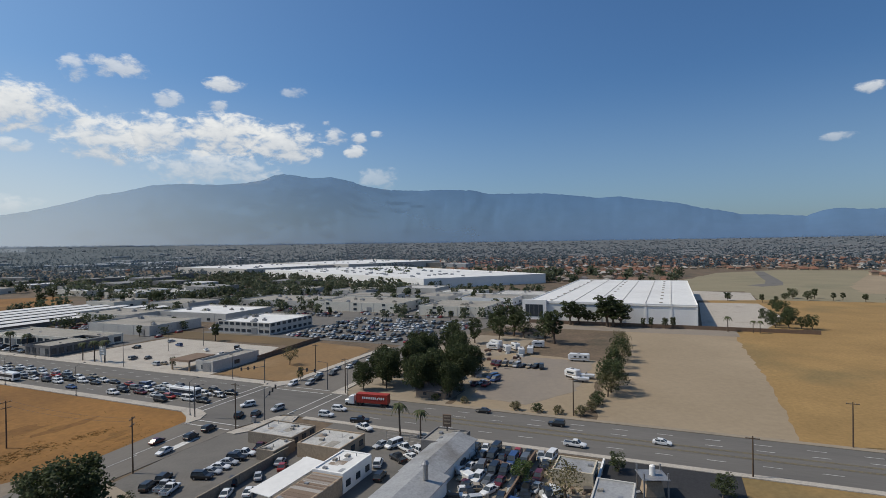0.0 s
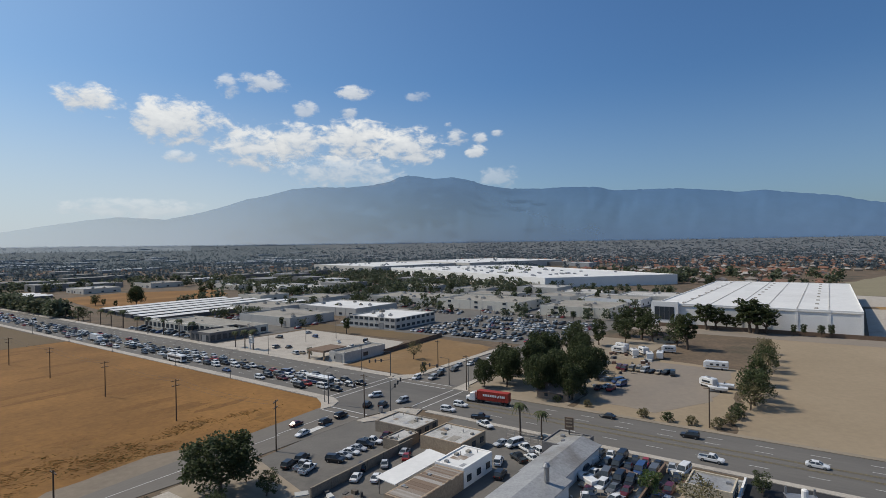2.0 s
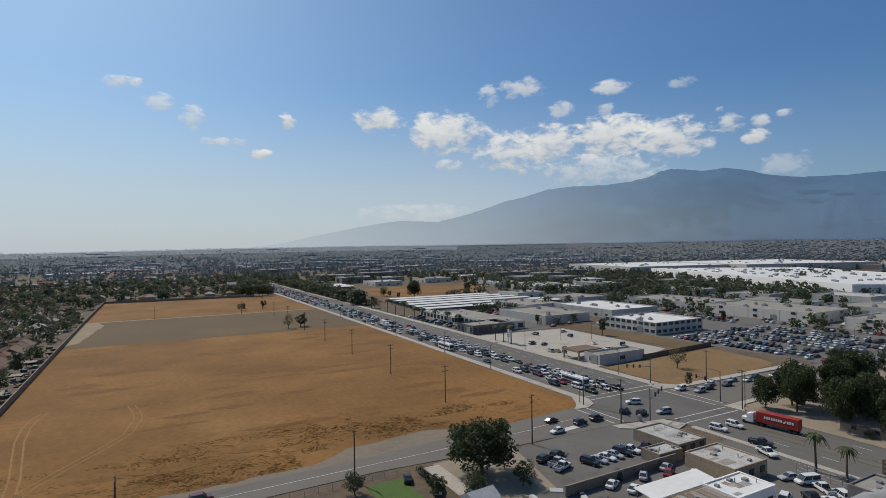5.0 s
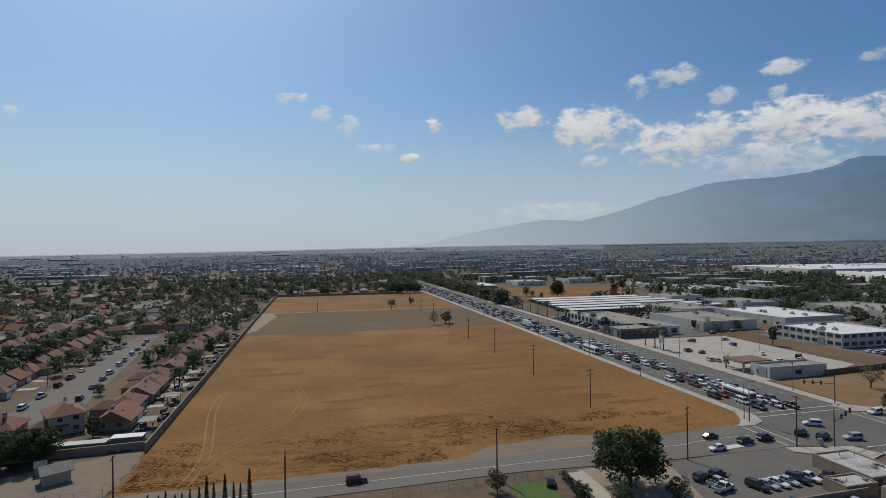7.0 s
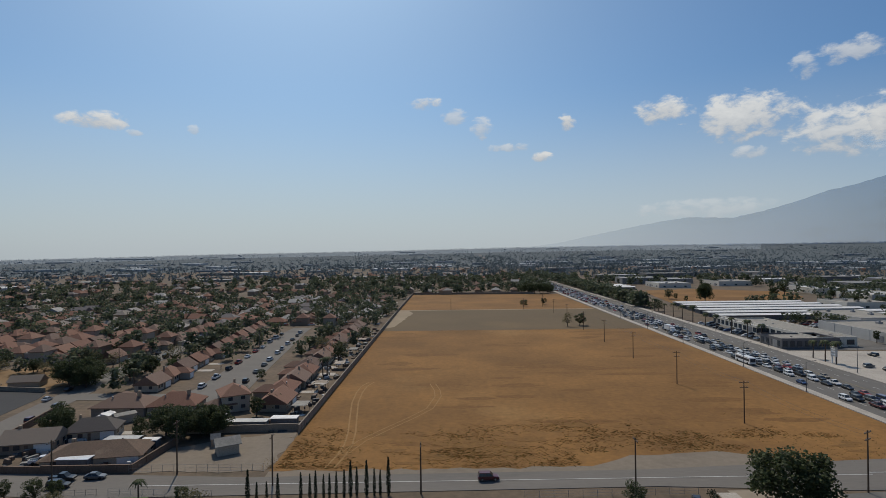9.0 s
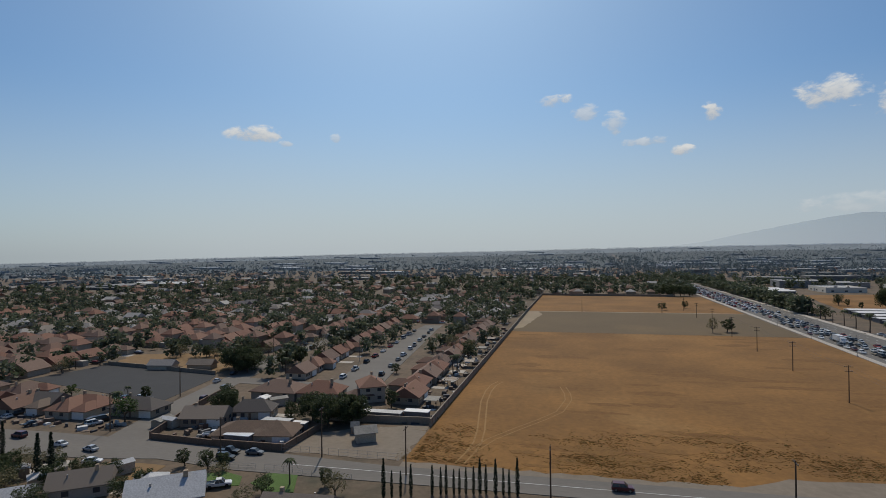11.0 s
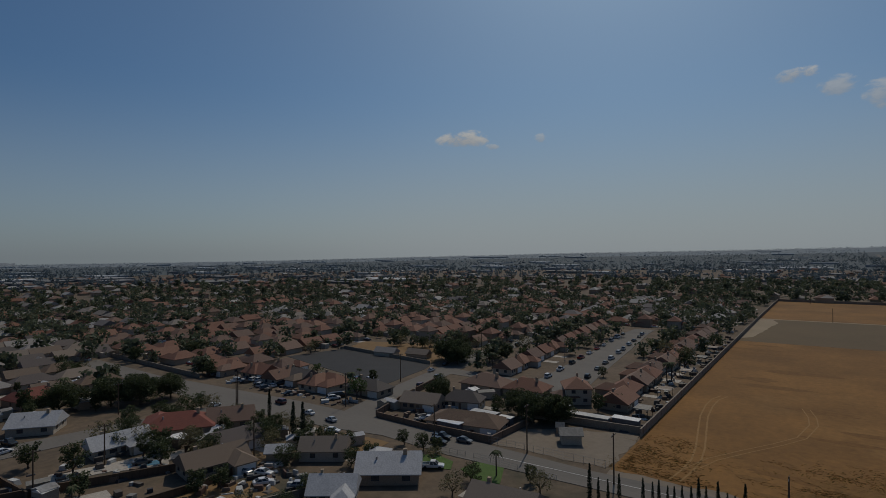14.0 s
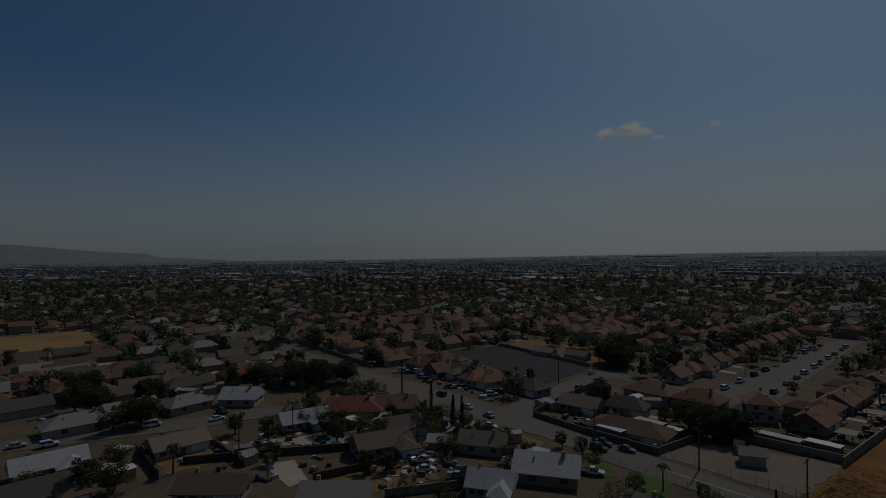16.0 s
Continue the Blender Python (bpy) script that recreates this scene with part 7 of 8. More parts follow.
# 2 and 3: distance bands whose colours carry painted haze
roofs, walls, reds, pales, woods, woods2, roofs2, cars2, walls2, pales2, woods3, roofs3 = [Shape() for _ in range(12)]


def far_house(x, y, z, s):
    if math.hypot(x, y) > 2450 and fr.random() < 0.6:
        return
    w, d, h, a = fr.uniform(4.6, 6.4), fr.uniform(3.6, 4.8), 2.5 if fr.random() < 0.75 else 4.6, fr.choice([0, 1.5708]) + fr.uniform(-0.1, 0.1)
    m = Matrix.Translation((x, y, z)) @ Matrix.Rotation(a, 4, "Z")
    q = Shape()
    hip_roof(q, 2 * w, 2 * d, h, 2.4, 0.5, fr.random() < 0.3)
    far = math.hypot(x, y) > 2450 and x < 0.6 * y
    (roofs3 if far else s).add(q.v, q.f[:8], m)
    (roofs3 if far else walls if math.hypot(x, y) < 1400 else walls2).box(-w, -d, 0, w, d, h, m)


def far_tree(x, y, z, h, n, woods, leaf=1.0):
    w = h * fr.uniform(0.3, 0.5) * (0.75 if math.hypot(x, y) < 1500 and n < 40 else 1.0)
    for _ in range(n):
        c = Vector((x + fr.gauss(0, w * 0.5), y + fr.gauss(0, w * 0.5), z + h * fr.uniform(0.2, 1.0)))
        q = leaf * h * fr.uniform(0.13, 0.24)
        u = Vector((fr.uniform(-1, 1), fr.uniform(-1, 1), fr.uniform(-.5, .5))).normalized() * q
        v = u.cross(Vector((fr.uniform(-1, 1), fr.uniform(-1, 1), fr.uniform(-1, 1)))).normalized() * q
        o = len(woods.v)
        woods.v += [tuple(c - u), tuple(c + v), tuple(c + u), tuple(c - v)]
        woods.f.append((o, o + 1, o + 2, o + 3))
        woods.k.append(0)


def far_block(x, y, z, w, d, h):
    if (math.hypot(x, y) > 2300 and fr.random() < 0.75) or abs(x - 0.0155 * (y - 119) - 128) < 24 + w or (140 < x < 400 and 440 < y < 690):
        return
    (pales if math.hypot(x, y) < 1300 else pales2 if math.hypot(x, y) < 2450 or x > 0.6 * y else roofs3).box(x - w, y - d, z - 1, x + w, y + d, z + h)


count = 0
while count < 8000:
    r, az = 460 + 2900 * fr.random() ** 1.15, radians(fr.uniform(-112, 102))
    x, y = -r * math.sin(az), r * math.cos(az)
    zone, z = far_zone(x, y), rise(x, y)
    count += 1
    if zone == "h":
        gx, gy = round(x / 19) * 19 + fr.uniform(-2, 2), round(y / 31) * 31 + fr.choice([-8, 8])
        red = 900 < x < 1300 and 330 < y < 540 and fr.random() < 0.75
        if fr.random() < (0.75 if r < 1100 or x > y else 0.3 if r < 1500 else 0.15):
            far_house(gx, gy, z, reds if red else (roofs if r < 1500 else roofs2))
    elif zone == "i" and fr.random() < 0.07:
        far_block(x, y, z, fr.uniform(10, 28), fr.uniform(10, 28), fr.uniform(6, 9))
for _ in range(4200):
    r, az = 800 + 2700 * fr.random() ** 1.1, radians(fr.uniform(-112, -57))
    x, y = -r * math.sin(az), r * math.cos(az)
    if far_zone(x, y) != "h":
        continue
    gx, gy = round(x / 16) * 16 + fr.uniform(-2, 2), round(y / 28) * 28 + fr.choice([-7, 7])
    red = 900 < x < 1300 and 330 < y < 540 and fr.random() < 0.75
    far_house(gx, gy, rise(x, y), reds if red else (roofs if r < 1700 else roofs2))
for _ in range(260):
    r, az = fr.uniform(900, 3300), radians(fr.choice([fr.uniform(-45, 10), fr.uniform(20, 102), fr.uniform(-60, 102)]))
    x, y = -r * math.sin(az), r * math.cos(az)
    if far_zone(x, y) == "h":
        far_block(x, y, rise(x, y), fr.uniform(14, 60), fr.uniform(10, 40), fr.uniform(3, 5.5))
for _ in range(36000):
    r, az = 430 + 3800 * fr.random() ** 1.15, radians(fr.uniform(-112, 102))
    x, y = -r * math.sin(az), r * math.cos(az)
    zone = far_zone(x, y)
    if zone == "o" or (math.degrees(az) > -8 and fr.random() < (0.5 if r < 1500 else 0.2)) or (zone == "i" and fr.random() < 0.4) or (185 < x < 355 and 455 < y < 690) or (x > 0 and math.degrees(az) < -64 and r < 1000 and fr.random() < .75) or (math.degrees(az) < -62 and noise.noise(Vector((x * .006, y * .006, 4))) < fr.uniform(-.5, .25)):
        continue
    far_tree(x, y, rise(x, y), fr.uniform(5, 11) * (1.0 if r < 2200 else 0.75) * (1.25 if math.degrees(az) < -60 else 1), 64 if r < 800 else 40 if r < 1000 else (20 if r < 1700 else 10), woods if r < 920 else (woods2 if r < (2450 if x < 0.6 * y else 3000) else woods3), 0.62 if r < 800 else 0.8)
# groves between the sheds toward the mountains, haze-tinted from 920 units out
for _ in range(7500):
    r, az = 620 + 2300 * fr.random() ** 1.1, radians(fr.uniform(-64, 14))
    x, y = -r * math.sin(az), r * math.cos(az)
    if far_zone(x, y) == "o" or noise.noise(Vector((x * .004, y * .008, 6))) < fr.uniform(-.35, .3) or (185 < x < 360 and 455 < y < 690):
        continue
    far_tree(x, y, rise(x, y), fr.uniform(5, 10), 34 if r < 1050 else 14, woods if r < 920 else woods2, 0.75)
# the rest of the garden trees and row houses near the field
extra = 0
while extra < 2200:
    r, az = 200 + 330 * math.sqrt(fr.random()), radians(fr.uniform(3, 101))
    x, y = -r * math.sin(az), r * math.cos(az)
    extra += 1
    if allowed(x, y):
        far_tree(x, y, 0, fr.uniform(3.5, 9), 110 if r < 330 else 60, woods, 0.55)
for r, x, y, a in FAR_ROWS:
    far_house(x, y, 0, roofs)
for x in (116.4, 119.7, 123.0, 126.3, 129.6, 134.0):
    y = 432
    while y < 1100:
        if fr.random() < 0.8:
            nx = north(x, y)
            cars2.box(nx - .9, y - 2.2, .3, nx + .9, y + 2.2, 1.0, taper=.12)
            cars2.box(nx - .75, y - 1.2, .98, nx + .75, y + 1.0, 1.5, taper=.2)
        y += fr.uniform(6.5, 10)
# trees lining the boulevard far off
for i in range(620):
    y = 430 + 1900 * fr.random() ** 1.9
    side = fr.random() < 0.5
    if y < 585 and not side:
        continue
    x = north(149.5 if side else 107.5, y) + fr.uniform(-2.5, 2.5) * (1 if y < 700 else 2.5 + (y - 700) * 0.015)
    far_tree(x, y, rise(x, y), fr.uniform(6.5, 12), 60 if y < 900 else 26, woods if y < 1050 else woods2, 0.62)
# tree belt behind the warehouses
for _ in range(60):
    x, y = fr.uniform(560, 800), fr.uniform(95, 175)
    if y < 95 + (x - 600) * 1.2 and (x < 660 or fr.random() < .5):
        far_tree(x, y, 0, fr.uniform(7, 14), 60, woods, 0.7)
# parked cars and trees packed between the industrial units
units = [(a - 3, c - 3, a + 45, c + 50) for a, c in UNITS] + [(226, 192, 262, 227), (328, 170, 366, 238), (324, 108, 362, 153), (330, 244, 370, 310), (255, 250, 296, 306), (204, 252, 238, 300), (232, 306, 262, 352), (165, 338, 300, 445), (168, 248, 186, 320), (150, 238, 186, 302), (222, 98, 300, 192), (185, 455, 355, 690)]
lots = Shape()
for _ in range(2600):
    x, y = fr.uniform(205, 520), fr.uniform(104, 520)
    y = round(y / 2.9) * 2.9
    x = round(x / 7.5) * 7.5
    if any(x0 - 3 < x < x1 + 3 and y0 - 3 < y < y1 + 3 for x0, y0, x1, y1 in units) or noise.noise(Vector((x * .03, y * .03, 9))) < -0.22 or (x < 300 and 100 < y < 236):
        continue
    lots.box(x - 2.1, y - .85, .3, x + 2.1, y + .85, 1.0, taper=.12)
    lots.box(x - 1.1, y - .75, .98, x + 1.0, y + .75, 1.48, taper=.2)
for _ in range(760):
    x, y = fr.uniform(205, 540), fr.uniform(104, 560)
    if not any(x0 < x < x1 and y0 < y < y1 for x0, y0, x1, y1 in units) and not (x < 300 and 100 < y < 236):
        far_tree(x, y, 0, fr.uniform(4, 8.5), 70, woods, 0.6)
M["far_cars"] = varied("far_car_paint", [(.6, .6, .6), (.03, .03, .03), (.35, .36, .37), (.1, .1, .11), (.5, .5, .5), (.2, .03, .03)], .35, .5, 0, island=True)
solid("yard_cars", row_cars, M["far_cars"], "cars parked beside the row houses", "cars", kind="stuff")
solid("lot_cars", lots, M["far_cars"], "cars parked among the industrial units", "cars", kind="stuff")
solid("far_cars", cars2, M["far_cars"], "far queue of cars on the boulevard", "cars", kind="stuff")
solid("hazy_woods", woods2, M["far_leaf2"], "haze-tinted tree belt far over the town", "trees", kind="stuff")
solid("hazy_walls", walls2, M["far_wall2"], "haze-tinted walls of distant tracts", "houses", kind="stuff")
solid("hazy_roofs", roofs2, M["far_roof2"], "haze-tinted roofs of distant tracts", "houses", kind="stuff")
solid("far_roofs", roofs, M["far_roof"], "roofs of the far housing tracts", "houses", kind="stuff")
solid("far_red_roofs", reds, M["far_red"], "red roofs of a far housing tract", "houses", kind="stuff")
solid("far_walls", walls, M["stucco_tan"], "walls of the far housing tracts", "houses", kind="stuff")
solid("far_sheds", pales, M["far_white"], "pale far industrial sheds", "buildings", kind="stuff")
solid("faint_woods", woods3, M["far_leaf3"], "pale haze-tinted trees at the edge of sight", "trees", kind="stuff")
solid("faint_town", roofs3, M["far_roof3"], "pale haze-tinted roofs at the edge of sight", "houses", kind="stuff")
solid("hazy_sheds", pales2, M["far_white2"], "haze-tinted sheds far over the valley", "buildings", kind="stuff")
solid("far_woods", woods, M["far_leaf"], "far dark tree belt over the town", "trees", kind="stuff")

# brown and olive clumps along the near edge of the field
wc, cw = Shape(), random.Random(77)
for _ in range(15000):
    x, y = cw.uniform(-36, 104), 114.5 + 27 * cw.random() ** 1.3
    belt = noise.noise(Vector((x * 0.045, y * 0.11, 12))) + 0.5 * noise.noise(Vector((x * 0.16, y * 0.3, 2)))
    if belt < cw.uniform(-0.15, 0.5) + 0.35 * smooth01(45, 100, x) or (28 < x < 78 and y < 122):
        continue
    for k in range(4):
        a, d, h = cw.uniform(0, 6.28), 0.9 * math.sqrt(cw.random()), cw.uniform(0.04, 0.14)
        bx, by = x + d * math.cos(a), y + d * math.sin(a)
        dx, dy = 0.22 * math.cos(a + 1.3), 0.22 * math.sin(a + 1.3)
        wc.add([(bx - dx, by - dy, 0.02), (bx + dx, by + dy, 0.02), (bx + dx * 1.5, by + dy * 1.2, h), (bx - dx * 1.4, by - dy * 1.1, h * 0.8)], [(0, 1, 2, 3)])
M["clumps"] = leafy("olive_brown_weeds", [(0.20, 0.105, 0.038), (0.165, 0.10, 0.04), (0.135, 0.105, 0.042), (0.22, 0.112, 0.04), (0.115, 0.105, 0.042), (0.185, 0.105, 0.038)], 0.5)
solid("weed_clumps", wc, M["clumps"], "olive and brown weed clumps along the field edge", "weeds", kind="stuff")

# dry weeds in the field
w = Shape()
for _ in range(11000):
    x, y = fr.uniform(-36, 105), 113.5 + 40 * fr.random() ** 1.6
    near = fr.random() < 0.35
    if near:
        ex, ey, ew = fr.choice([(4, 129, 7), (12, 122, 6), (33, 141, 5), (-2, 121, 5)])
        x, y = fr.gauss(ex, ew), max(114, fr.gauss(ey, ew * .6))
    elif fr.random() < 0.1:
        x, y = fr.gauss(-38, 1.0), fr.uniform(113, 138)
    if (0.12 if near else 0) + noise.noise(Vector((x * 0.05, y * 0.09, 3))) + 0.4 * noise.noise(Vector((x * 0.3, y * 0.4, 5))) < 0.12 or 25 < x < 78 and y < 123:
        continue
    h = fr.uniform(0.04, 0.14) if near else fr.uniform(0.03, 0.12)
    for k in range(2):
        a = fr.uniform(0, 3.14)
        dx, dy = 0.2 * math.cos(a), 0.2 * math.sin(a)
        w.add([(x - dx, y - dy, 0.03), (x + dx, y + dy, 0.03), (x + dx * 0.7, y + dy * 0.7, h), (x - dx * 0.5, y - dy * 0.5, h * 0.8)], [(0, 1, 2, 3)])
solid("dry_weeds", w, M["weeds"], "dry weeds and grass tufts in the field", "grass", kind="stuff")


# ---- street furniture ----
def utility_pole(x, y, h=11.0, turn=0, arms=2, label="weathered wooden utility pole with crossarms"):
    p = thing("utility_pole", label, "utility pole", (x, y, 0.0), turn, "utility poles")
    part("pole", Shape().tube((0, 0, -0.1), (0, 0, h), 0.17, 0.12, 8), M["wood"], p)
    for k in range(arms):
        z = h - 0.5 - 1.3 * k
        arm = part("crossarm", Shape().box(-1.25 + 0.2 * k, -0.07, z, 1.25 - 0.2 * k, 0.07, z + 0.13), M["wood"], p)
        for sx in (-1.1, -0.5, 0.5, 1.1):
            part("insulator", Shape().tube((sx * (1 - .16 * k), 0, z + 0.13), (sx * (1 - .16 * k), 0, z + 0.33), 0.06, 0.04, 6), M["steel"], arm)
    return p


for x, y, h in [(77, 100.5, 11.5), (76.5, 141, 11), (77, 183, 11), (77.5, 227, 11), (77.5, 268, 11), (78, 310, 10.5), (78, 352, 10.5), (78, 395, 10), (78, 440, 10)]:
    utility_pole(x, y, h, 0 if y > 110 else 30)
for x, y, h in [(35, 102, 10), (-5, 101.8, 9.5), (-34, 106, 10), (-55.5, 112, 11), (-75.5, 104, 10), (105.5, 100.8, 11.5), (142.5, 92.5, 11), (170, 95, 11), (200, 95.5, 11), (144.8, 24, 10), (142.8, -60 + 24, 10), (118.2, -14, 8), (-105, 76, 9), (-117, 116.5, 10), (-123.5, 150, 10), (-128, 185, 10), (-132, 220, 10), (-143, 98, 11), (-144.5, 98.5, 10), (-128, 55, 9), (-122, 40, 9), (-166, 75, 9), (162, 117.5, 10.5), (4, 421, 9), (60, 421, 9), (-10, 560, 9)]:
    utility_pole(x, y, h, 90, 1)


def wire_span(a, b):
    cu = bpy.data.curves.new("wire", "CURVE")
    cu.dimensions, cu.bevel_depth, cu.bevel_resolution = "3D", 0.018, 0
    sp = cu.splines.new("POLY")
    sp.points.add(8)
    for i in range(9):
        t = i / 8
        p = Vector(a).lerp(Vector(b), t)
        sp.points[i].co = (p.x, p.y, p.z - 0.9 * 4 * t * (1 - t), 1)
    ob = new("overhead_wire", cu)
    cu.materials.append(M["dark_metal"])
    tagged(ob, "thin dark overhead wire between poles", "wire")


FP = [(77, 100.5), (76.5, 141), (77, 183), (77.5, 227), (77.5, 268), (78, 310)]
for (xa, ya), (xb, yb) in zip(FP, FP[1:]):
    for dx in (-1.1, 1.1):
        wire_span((xa + dx, ya, 10.8), (xb + dx, yb, 10.6))


M["dark_steel"] = mat("weathered_dark_steel", (0.13, 0.13, 0.13), (0.09, 0.09, 0.092), 1.0, 0.6, fine=6, metal=0.3)


def street_lamp(x, y, turn, h=9.0, arm=2.6):
    p = thing("street_lamp", "dark grey steel street lamp with a curved arm", "street lamp", (x, y, 0.2), turn, "street lamps")
    part("pole", Shape().tube((0, 0, 0), (0, 0, h), 0.11, 0.07, 8), M["dark_steel"], p)
    part("arm", Shape().tube((0, 0, h - 0.1), (arm * .5, 0, h + .5), 0.05, 0.05, 6).tube((arm * .5, 0, h + .5), (arm, 0, h + .6), 0.05, 0.04, 6), M["dark_steel"], p)
    part("lamp_head", Shape().box(arm - .1, -.14, h + .5, arm + .6, .14, h + .68, taper=0.04), M["dark_steel"], p)
    part("base", Shape().tube((0, 0, 0), (0, 0, .5), .22, .2, 8), M["concrete"], p)


for x, y, t in [(109.4, 120.4, 0), (112.2, 171, 0), (112.8, 208, 0), (113.4, 262, 0), (114.2, 310, 0), (115, 360, 0), (145.4, 140, 180), (146.2, 195, 180), (147, 250, 180), (147.8, 300, 180), (146, 94, 180), (176, 206, 90), (190, 200, 0), (-88.8, 215, 0), (-89, 260, 0), (243, 140, 0), (262, 120, 0), (262, 160, 0)]:
    street_lamp(x, y, t)


def traffic_signal(x, y, turn, arm=9.0):
    p = thing("traffic_signal", "dark steel traffic signal mast with a long arm", "traffic signal", (x, y, 0.2), turn, "traffic signals")
    part("pole", Shape().tube((0, 0, 0), (0, 0, 8.5), .16, .11, 8), M["dark_steel"], p)
    part("mast_arm", Shape().tube((0, 0, 5.6), (arm, 0, 6.5), .11, .06, 8), M["dark_steel"], p)
    for u in (0.45, 0.72, 1.0):
        hd = part("signal_head", Shape().box(arm * u - .2, -.22, 5.6 + .9 * u - .55, arm * u + .2, .12, 5.6 + .9 * u + .55), M["dark_metal"], p)
        part("visor", Shape().box(arm * u - .14, -.42, 5.6 + .9 * u + .2, arm * u + .14, -.2, 5.6 + .9 * u + .26), M["dark_metal"], hd)
    part("lamp_arm", Shape().tube((0, 0, 8.4), (2.4, 0, 8.9), .05, .04, 6), M["dark_steel"], p)
    part("luminaire", Shape().box(2.3, -.14, 8.82, 3.0, .14, 8.98, taper=.04), M["dark_steel"], p)


for x, y, t in [(113, 98.2, 22), (108.6, 117.8, -80), (144.2, 125, 170), (144.6, 100.5, 110)]:
    traffic_signal(x, y, t)
ub = thing("utility_cabinet", "grey steel traffic control cabinet", "cabinet", (110.4, 99.4, 0.27))
part("body", Shape().box(-.5, -.4, .1, .5, .4, 1.6, taper=.03), M["steel"], ub)
part("plinth", Shape().box(-.6, -.5, 0, .6, .5, .1), M["concrete"], ub)
# chain-link fence posts round the gravel lot and the corner lot
for name, p, q, n, h in [("wire_fence", (-66, 113), (-38, 113), 12, 1.6), ("wire_fence", (112, 47.5), (112.5, 62), 7, 1.8), ("wire_fence", (46, 100.6), (14, 99.6), 12, 1.3), ("wire_fence", (-64, 102.8), (-44, 101.6), 9, 1.1), ("wire_fence", (-80, 101.5), (-66, 102.6), 7, 1.1)]:
    f = thing(name, "thin metal wire fence on posts", "fence", (*p, 0.05), math.degrees(math.atan2(q[1] - p[1], q[0] - p[0])))
    L = math.dist(p, q)
    for i in range(n + 1):
        part("post", Shape().tube((L * i / n, 0, 0), (L * i / n, 0, h), .04, .04, 6), M["steel"], f)
    for z in (h * .15, h * .55, h * .98):
        part("rail", Shape().tube((0, 0, z), (L, 0, z), .02, .02, 5), M["steel"], f)
# tanks and gantry beside the blacktop lot
tk = thing("batch_plant", "beige mixing plant with a white tank", "machinery", (104.5, 3.5, 0.1), 20)
part("hopper", Shape().box(-1.7, -1.7, 0, 1.7, 1.7, 2.6, taper=.4).box(-1.1, -1.1, 2.55, 1.1, 1.1, 3.2, taper=.3), M["stucco_tan"], tk)
part("tank", Shape().tube((0, 0, 3.2), (0, 0, 4.9), .5, .5, 12).tube((0, 0, 4.9), (0, 0, 5.1), .5, .3, 12), M["stucco_white"], tk)
for sx in (-2.1, 2.1):
    for sy in (-2.1, 2.1):
        part("leg", Shape().box(sx - .12, sy - .12, 0, sx + .12, sy + .12, 4.4), M["steel"], tk)
part("walkway", Shape().box(-2.4, -2.4, 3.2, 2.4, 2.4, 3.3), M["steel"], tk)
part("conveyor", Shape().box(-.4, 2, .6, .4, 7, .9, Matrix.Rotation(-.25, 4, "X")), M["steel"], tk)
bs = thing("billboard", "brown roadside sign panel on a post", "sign", (113.6, 47, 0.1), 100)
part("post", Shape().tube((0, 0, 0), (0, 0, 5), .16, .14, 8), M["dark_metal"], bs)
part("panel", Shape().box(-.95, -.18, 4.2, .95, .18, 6.9), M["brown_wall"], bs)
for z in (4.8, 5.6, 6.3):
    part("lettering_bar", Shape().box(-.7, -.21, z, .7, -.17, z + .3), M["stucco_tan"], bs)
    part("lettering_bar", Shape().box(-.7, .17, z, .7, .21, z + .3), M["stucco_tan"], bs)
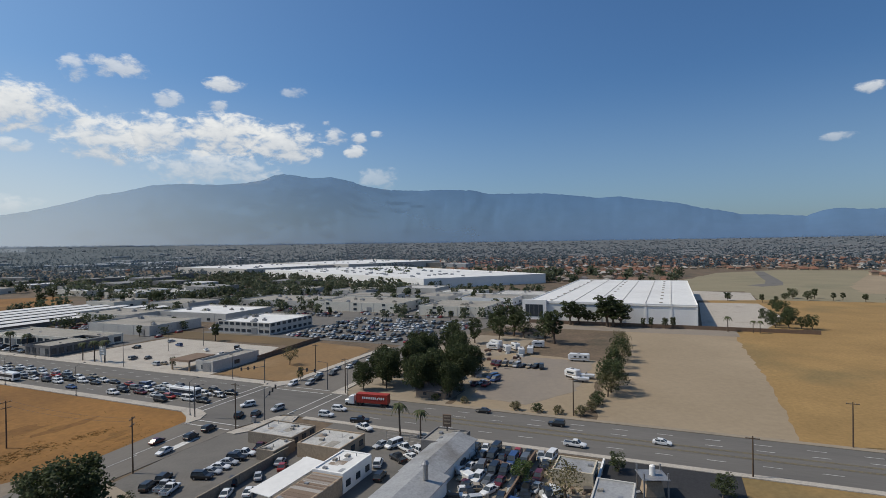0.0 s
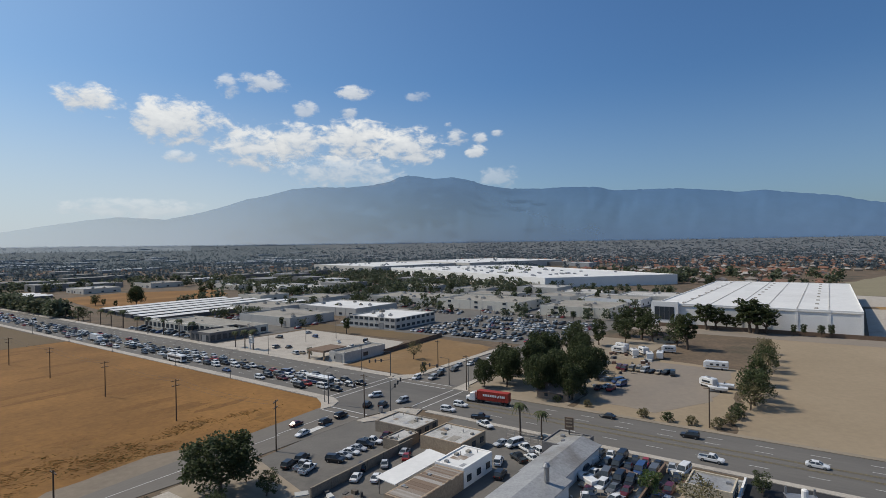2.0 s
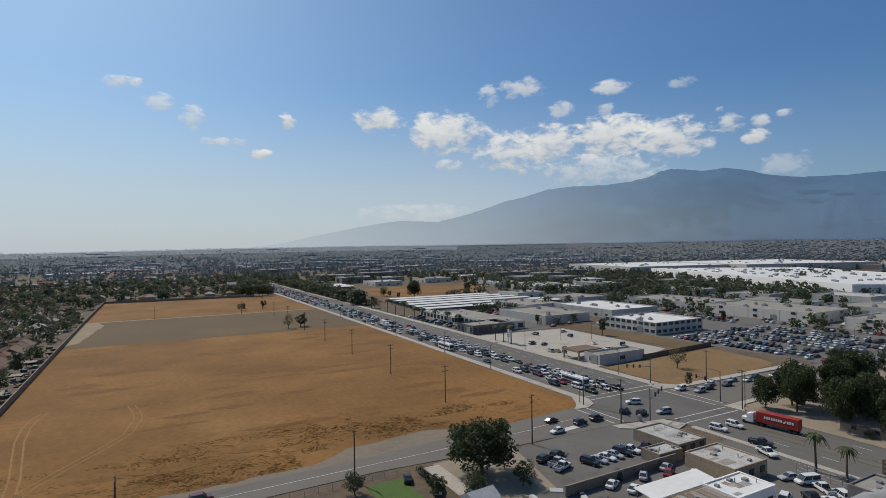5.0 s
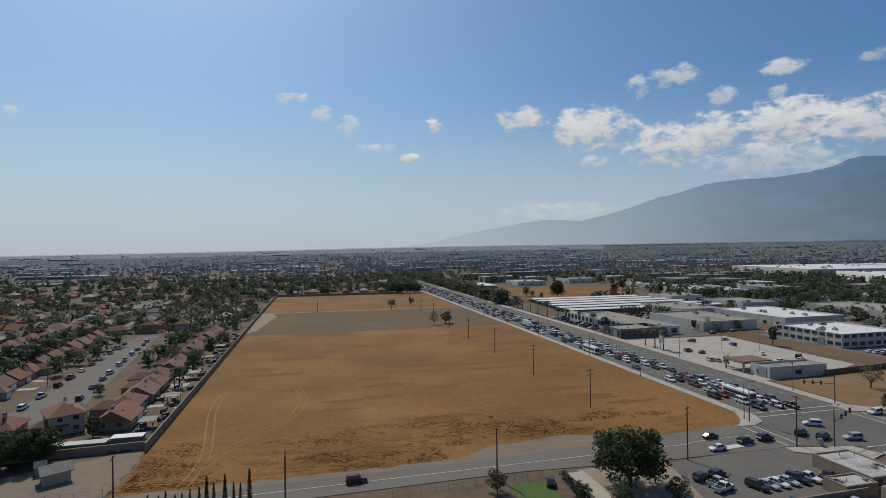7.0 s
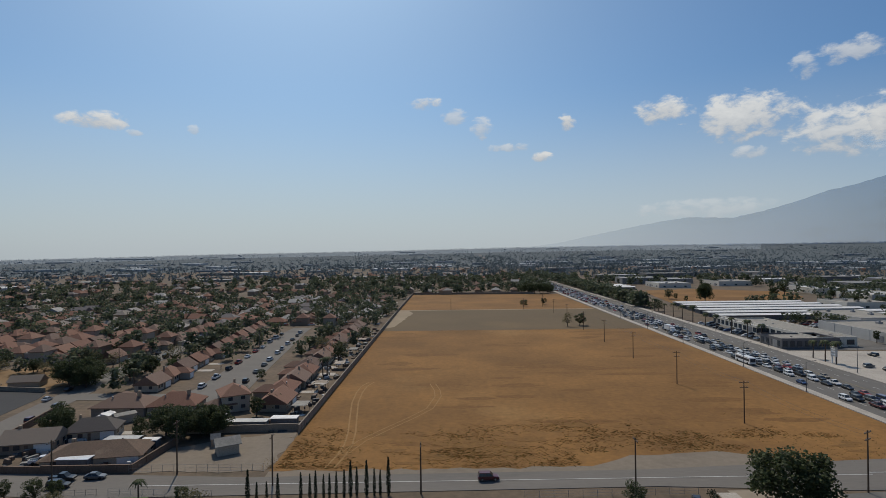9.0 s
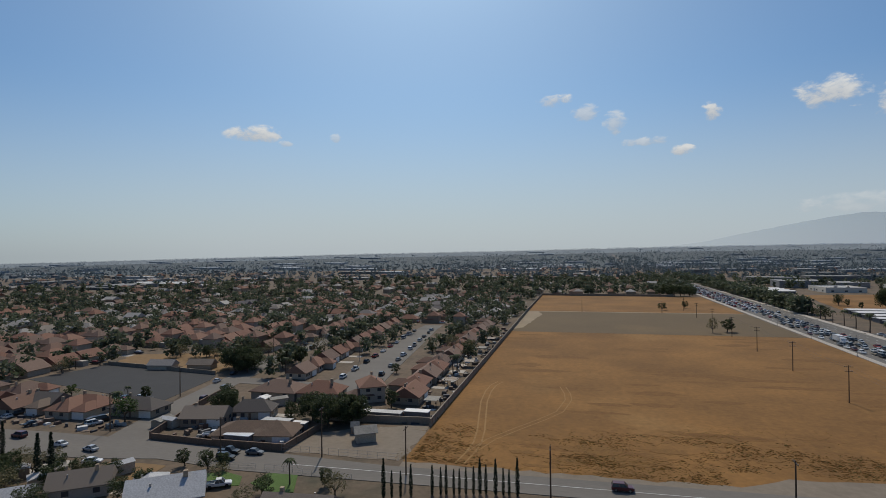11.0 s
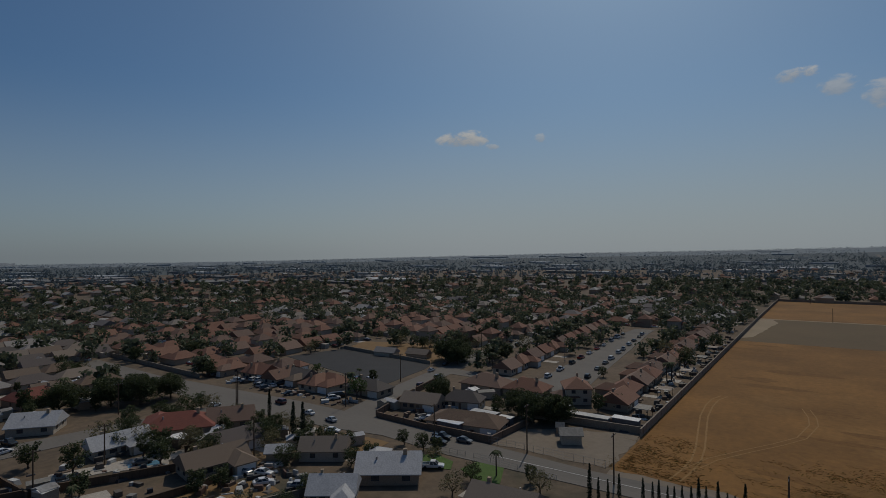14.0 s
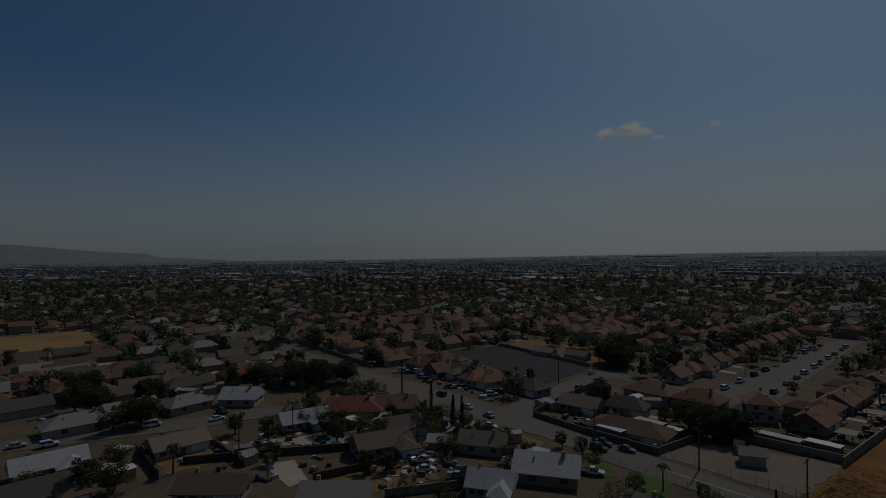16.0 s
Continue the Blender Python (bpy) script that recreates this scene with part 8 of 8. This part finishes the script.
# boats and junk in the wrecking yard
for x, y, t in [(108.5, 41.5, 80), (98.6, 37.5, 60), (181, 27.5, 100), (186, 26.4, 100)]:
    b = thing("boat", "white motorboat on a trailer", "boat", (x, y, 0.1), t)
    s = Shape()
    loft(s, [(-2.6, .7, 1.5, .95), (-1, .65, 1.55, 1.0), (1, .7, 1.6, .9), (2.2, .95, 1.65, .5), (2.8, 1.3, 1.7, .1)])
    part("hull", s, M["paint_white"], b)
    part("windscreen", Shape().add([(.4, -.7, 1.5), (.4, .7, 1.5), (0, .6, 2.1), (0, -.6, 2.1), (.3, -.7, 1.5), (.3, .7, 1.5), (-.1, .6, 2.1), (-.1, -.6, 2.1)], [(0, 1, 2, 3), (7, 6, 5, 4), (3, 2, 6, 7), (0, 3, 7, 4), (1, 5, 6, 2)]), M["glass"], b)
    part("trailer", Shape().box(-2.4, -.7, .35, 2.6, .7, .5), M["steel"], b)
    for sy in (-.9, .9):
        part("wheel", Shape().tube((-.6, sy - .1, .35), (-.6, sy + .1, .35), .33, .33, 10), M["tyre"], b)

# small clutter in yards
cl = Shape()
for x0, y0, x1, y1, n in [(-98, 116, -68, 135, 120), (-100, 56, -84, 76, 60), (-64, 138, -38, 146, 60), (-48, 150, -38.5, 320, 110), (86, 12, 113, 42, 150), (150, 55, 225, 80, 90), (-135, 30, -105, 62, 70), (-180, 115, -118, 124, 70), (-190, 5, -166, 60, 60), (60, 62, 72, 80, 30)]:
    for _ in range(n):
        x, y, a = fr.uniform(x0, x1), fr.uniform(y0, y1), fr.uniform(0, 3.1)
        w_, d_, h_ = fr.uniform(.2, .9), fr.uniform(.2, 1.3), fr.uniform(.15, 1.1)
        cl.box(-w_, -d_, 0, w_, d_, h_, Matrix.Translation((x, y, 0.02)) @ Matrix.Rotation(a, 4, "Z"), taper=min(w_, d_) * fr.choice([0.05, 0.3]))
solid("yard_clutter", cl, M["scrap"], "scrap, crates and clutter lying in yards", "clutter", kind="stuff")

# hedge and small front yards beside the cross street
hd = thing("hedge", "clipped dark green hedge beside a driveway", "hedge", (47.3, 94.5, 0.05), 85)
hs, hrn = Shape(), random.Random(4)
for i in range(14):
    leaf_cloud(hs, hrn, (-5 + i * 0.75, 0, 0.8), 0.85, 60, 0.16, 0.9)
part("foliage", hs, M["cypress"], hd)
part("stem", Shape().tube((-5, 0, 0), (-5, 0, 0.8), .05, .04, 5), M["bark"], hd)
lay("driveway", rect(49.5, 84, 53, 101), 0.09, "concrete", "pale concrete driveway beside a hedge", "driveway")
lay("front_lawn", rect(36, 88, 43.5, 98.5), 0.08, "lawn", "small green front lawn", "lawn")

# the plan, drawn at 45 units under the eye, brought to metres
for ob in list(scene.objects):
    if ob.parent is None and ob.type in {"MESH", "EMPTY", "CURVE"} and not ob.name.startswith("backdrop"):
        ob.matrix_basis = Matrix.Scale(UNIT, 4) @ ob.matrix_basis
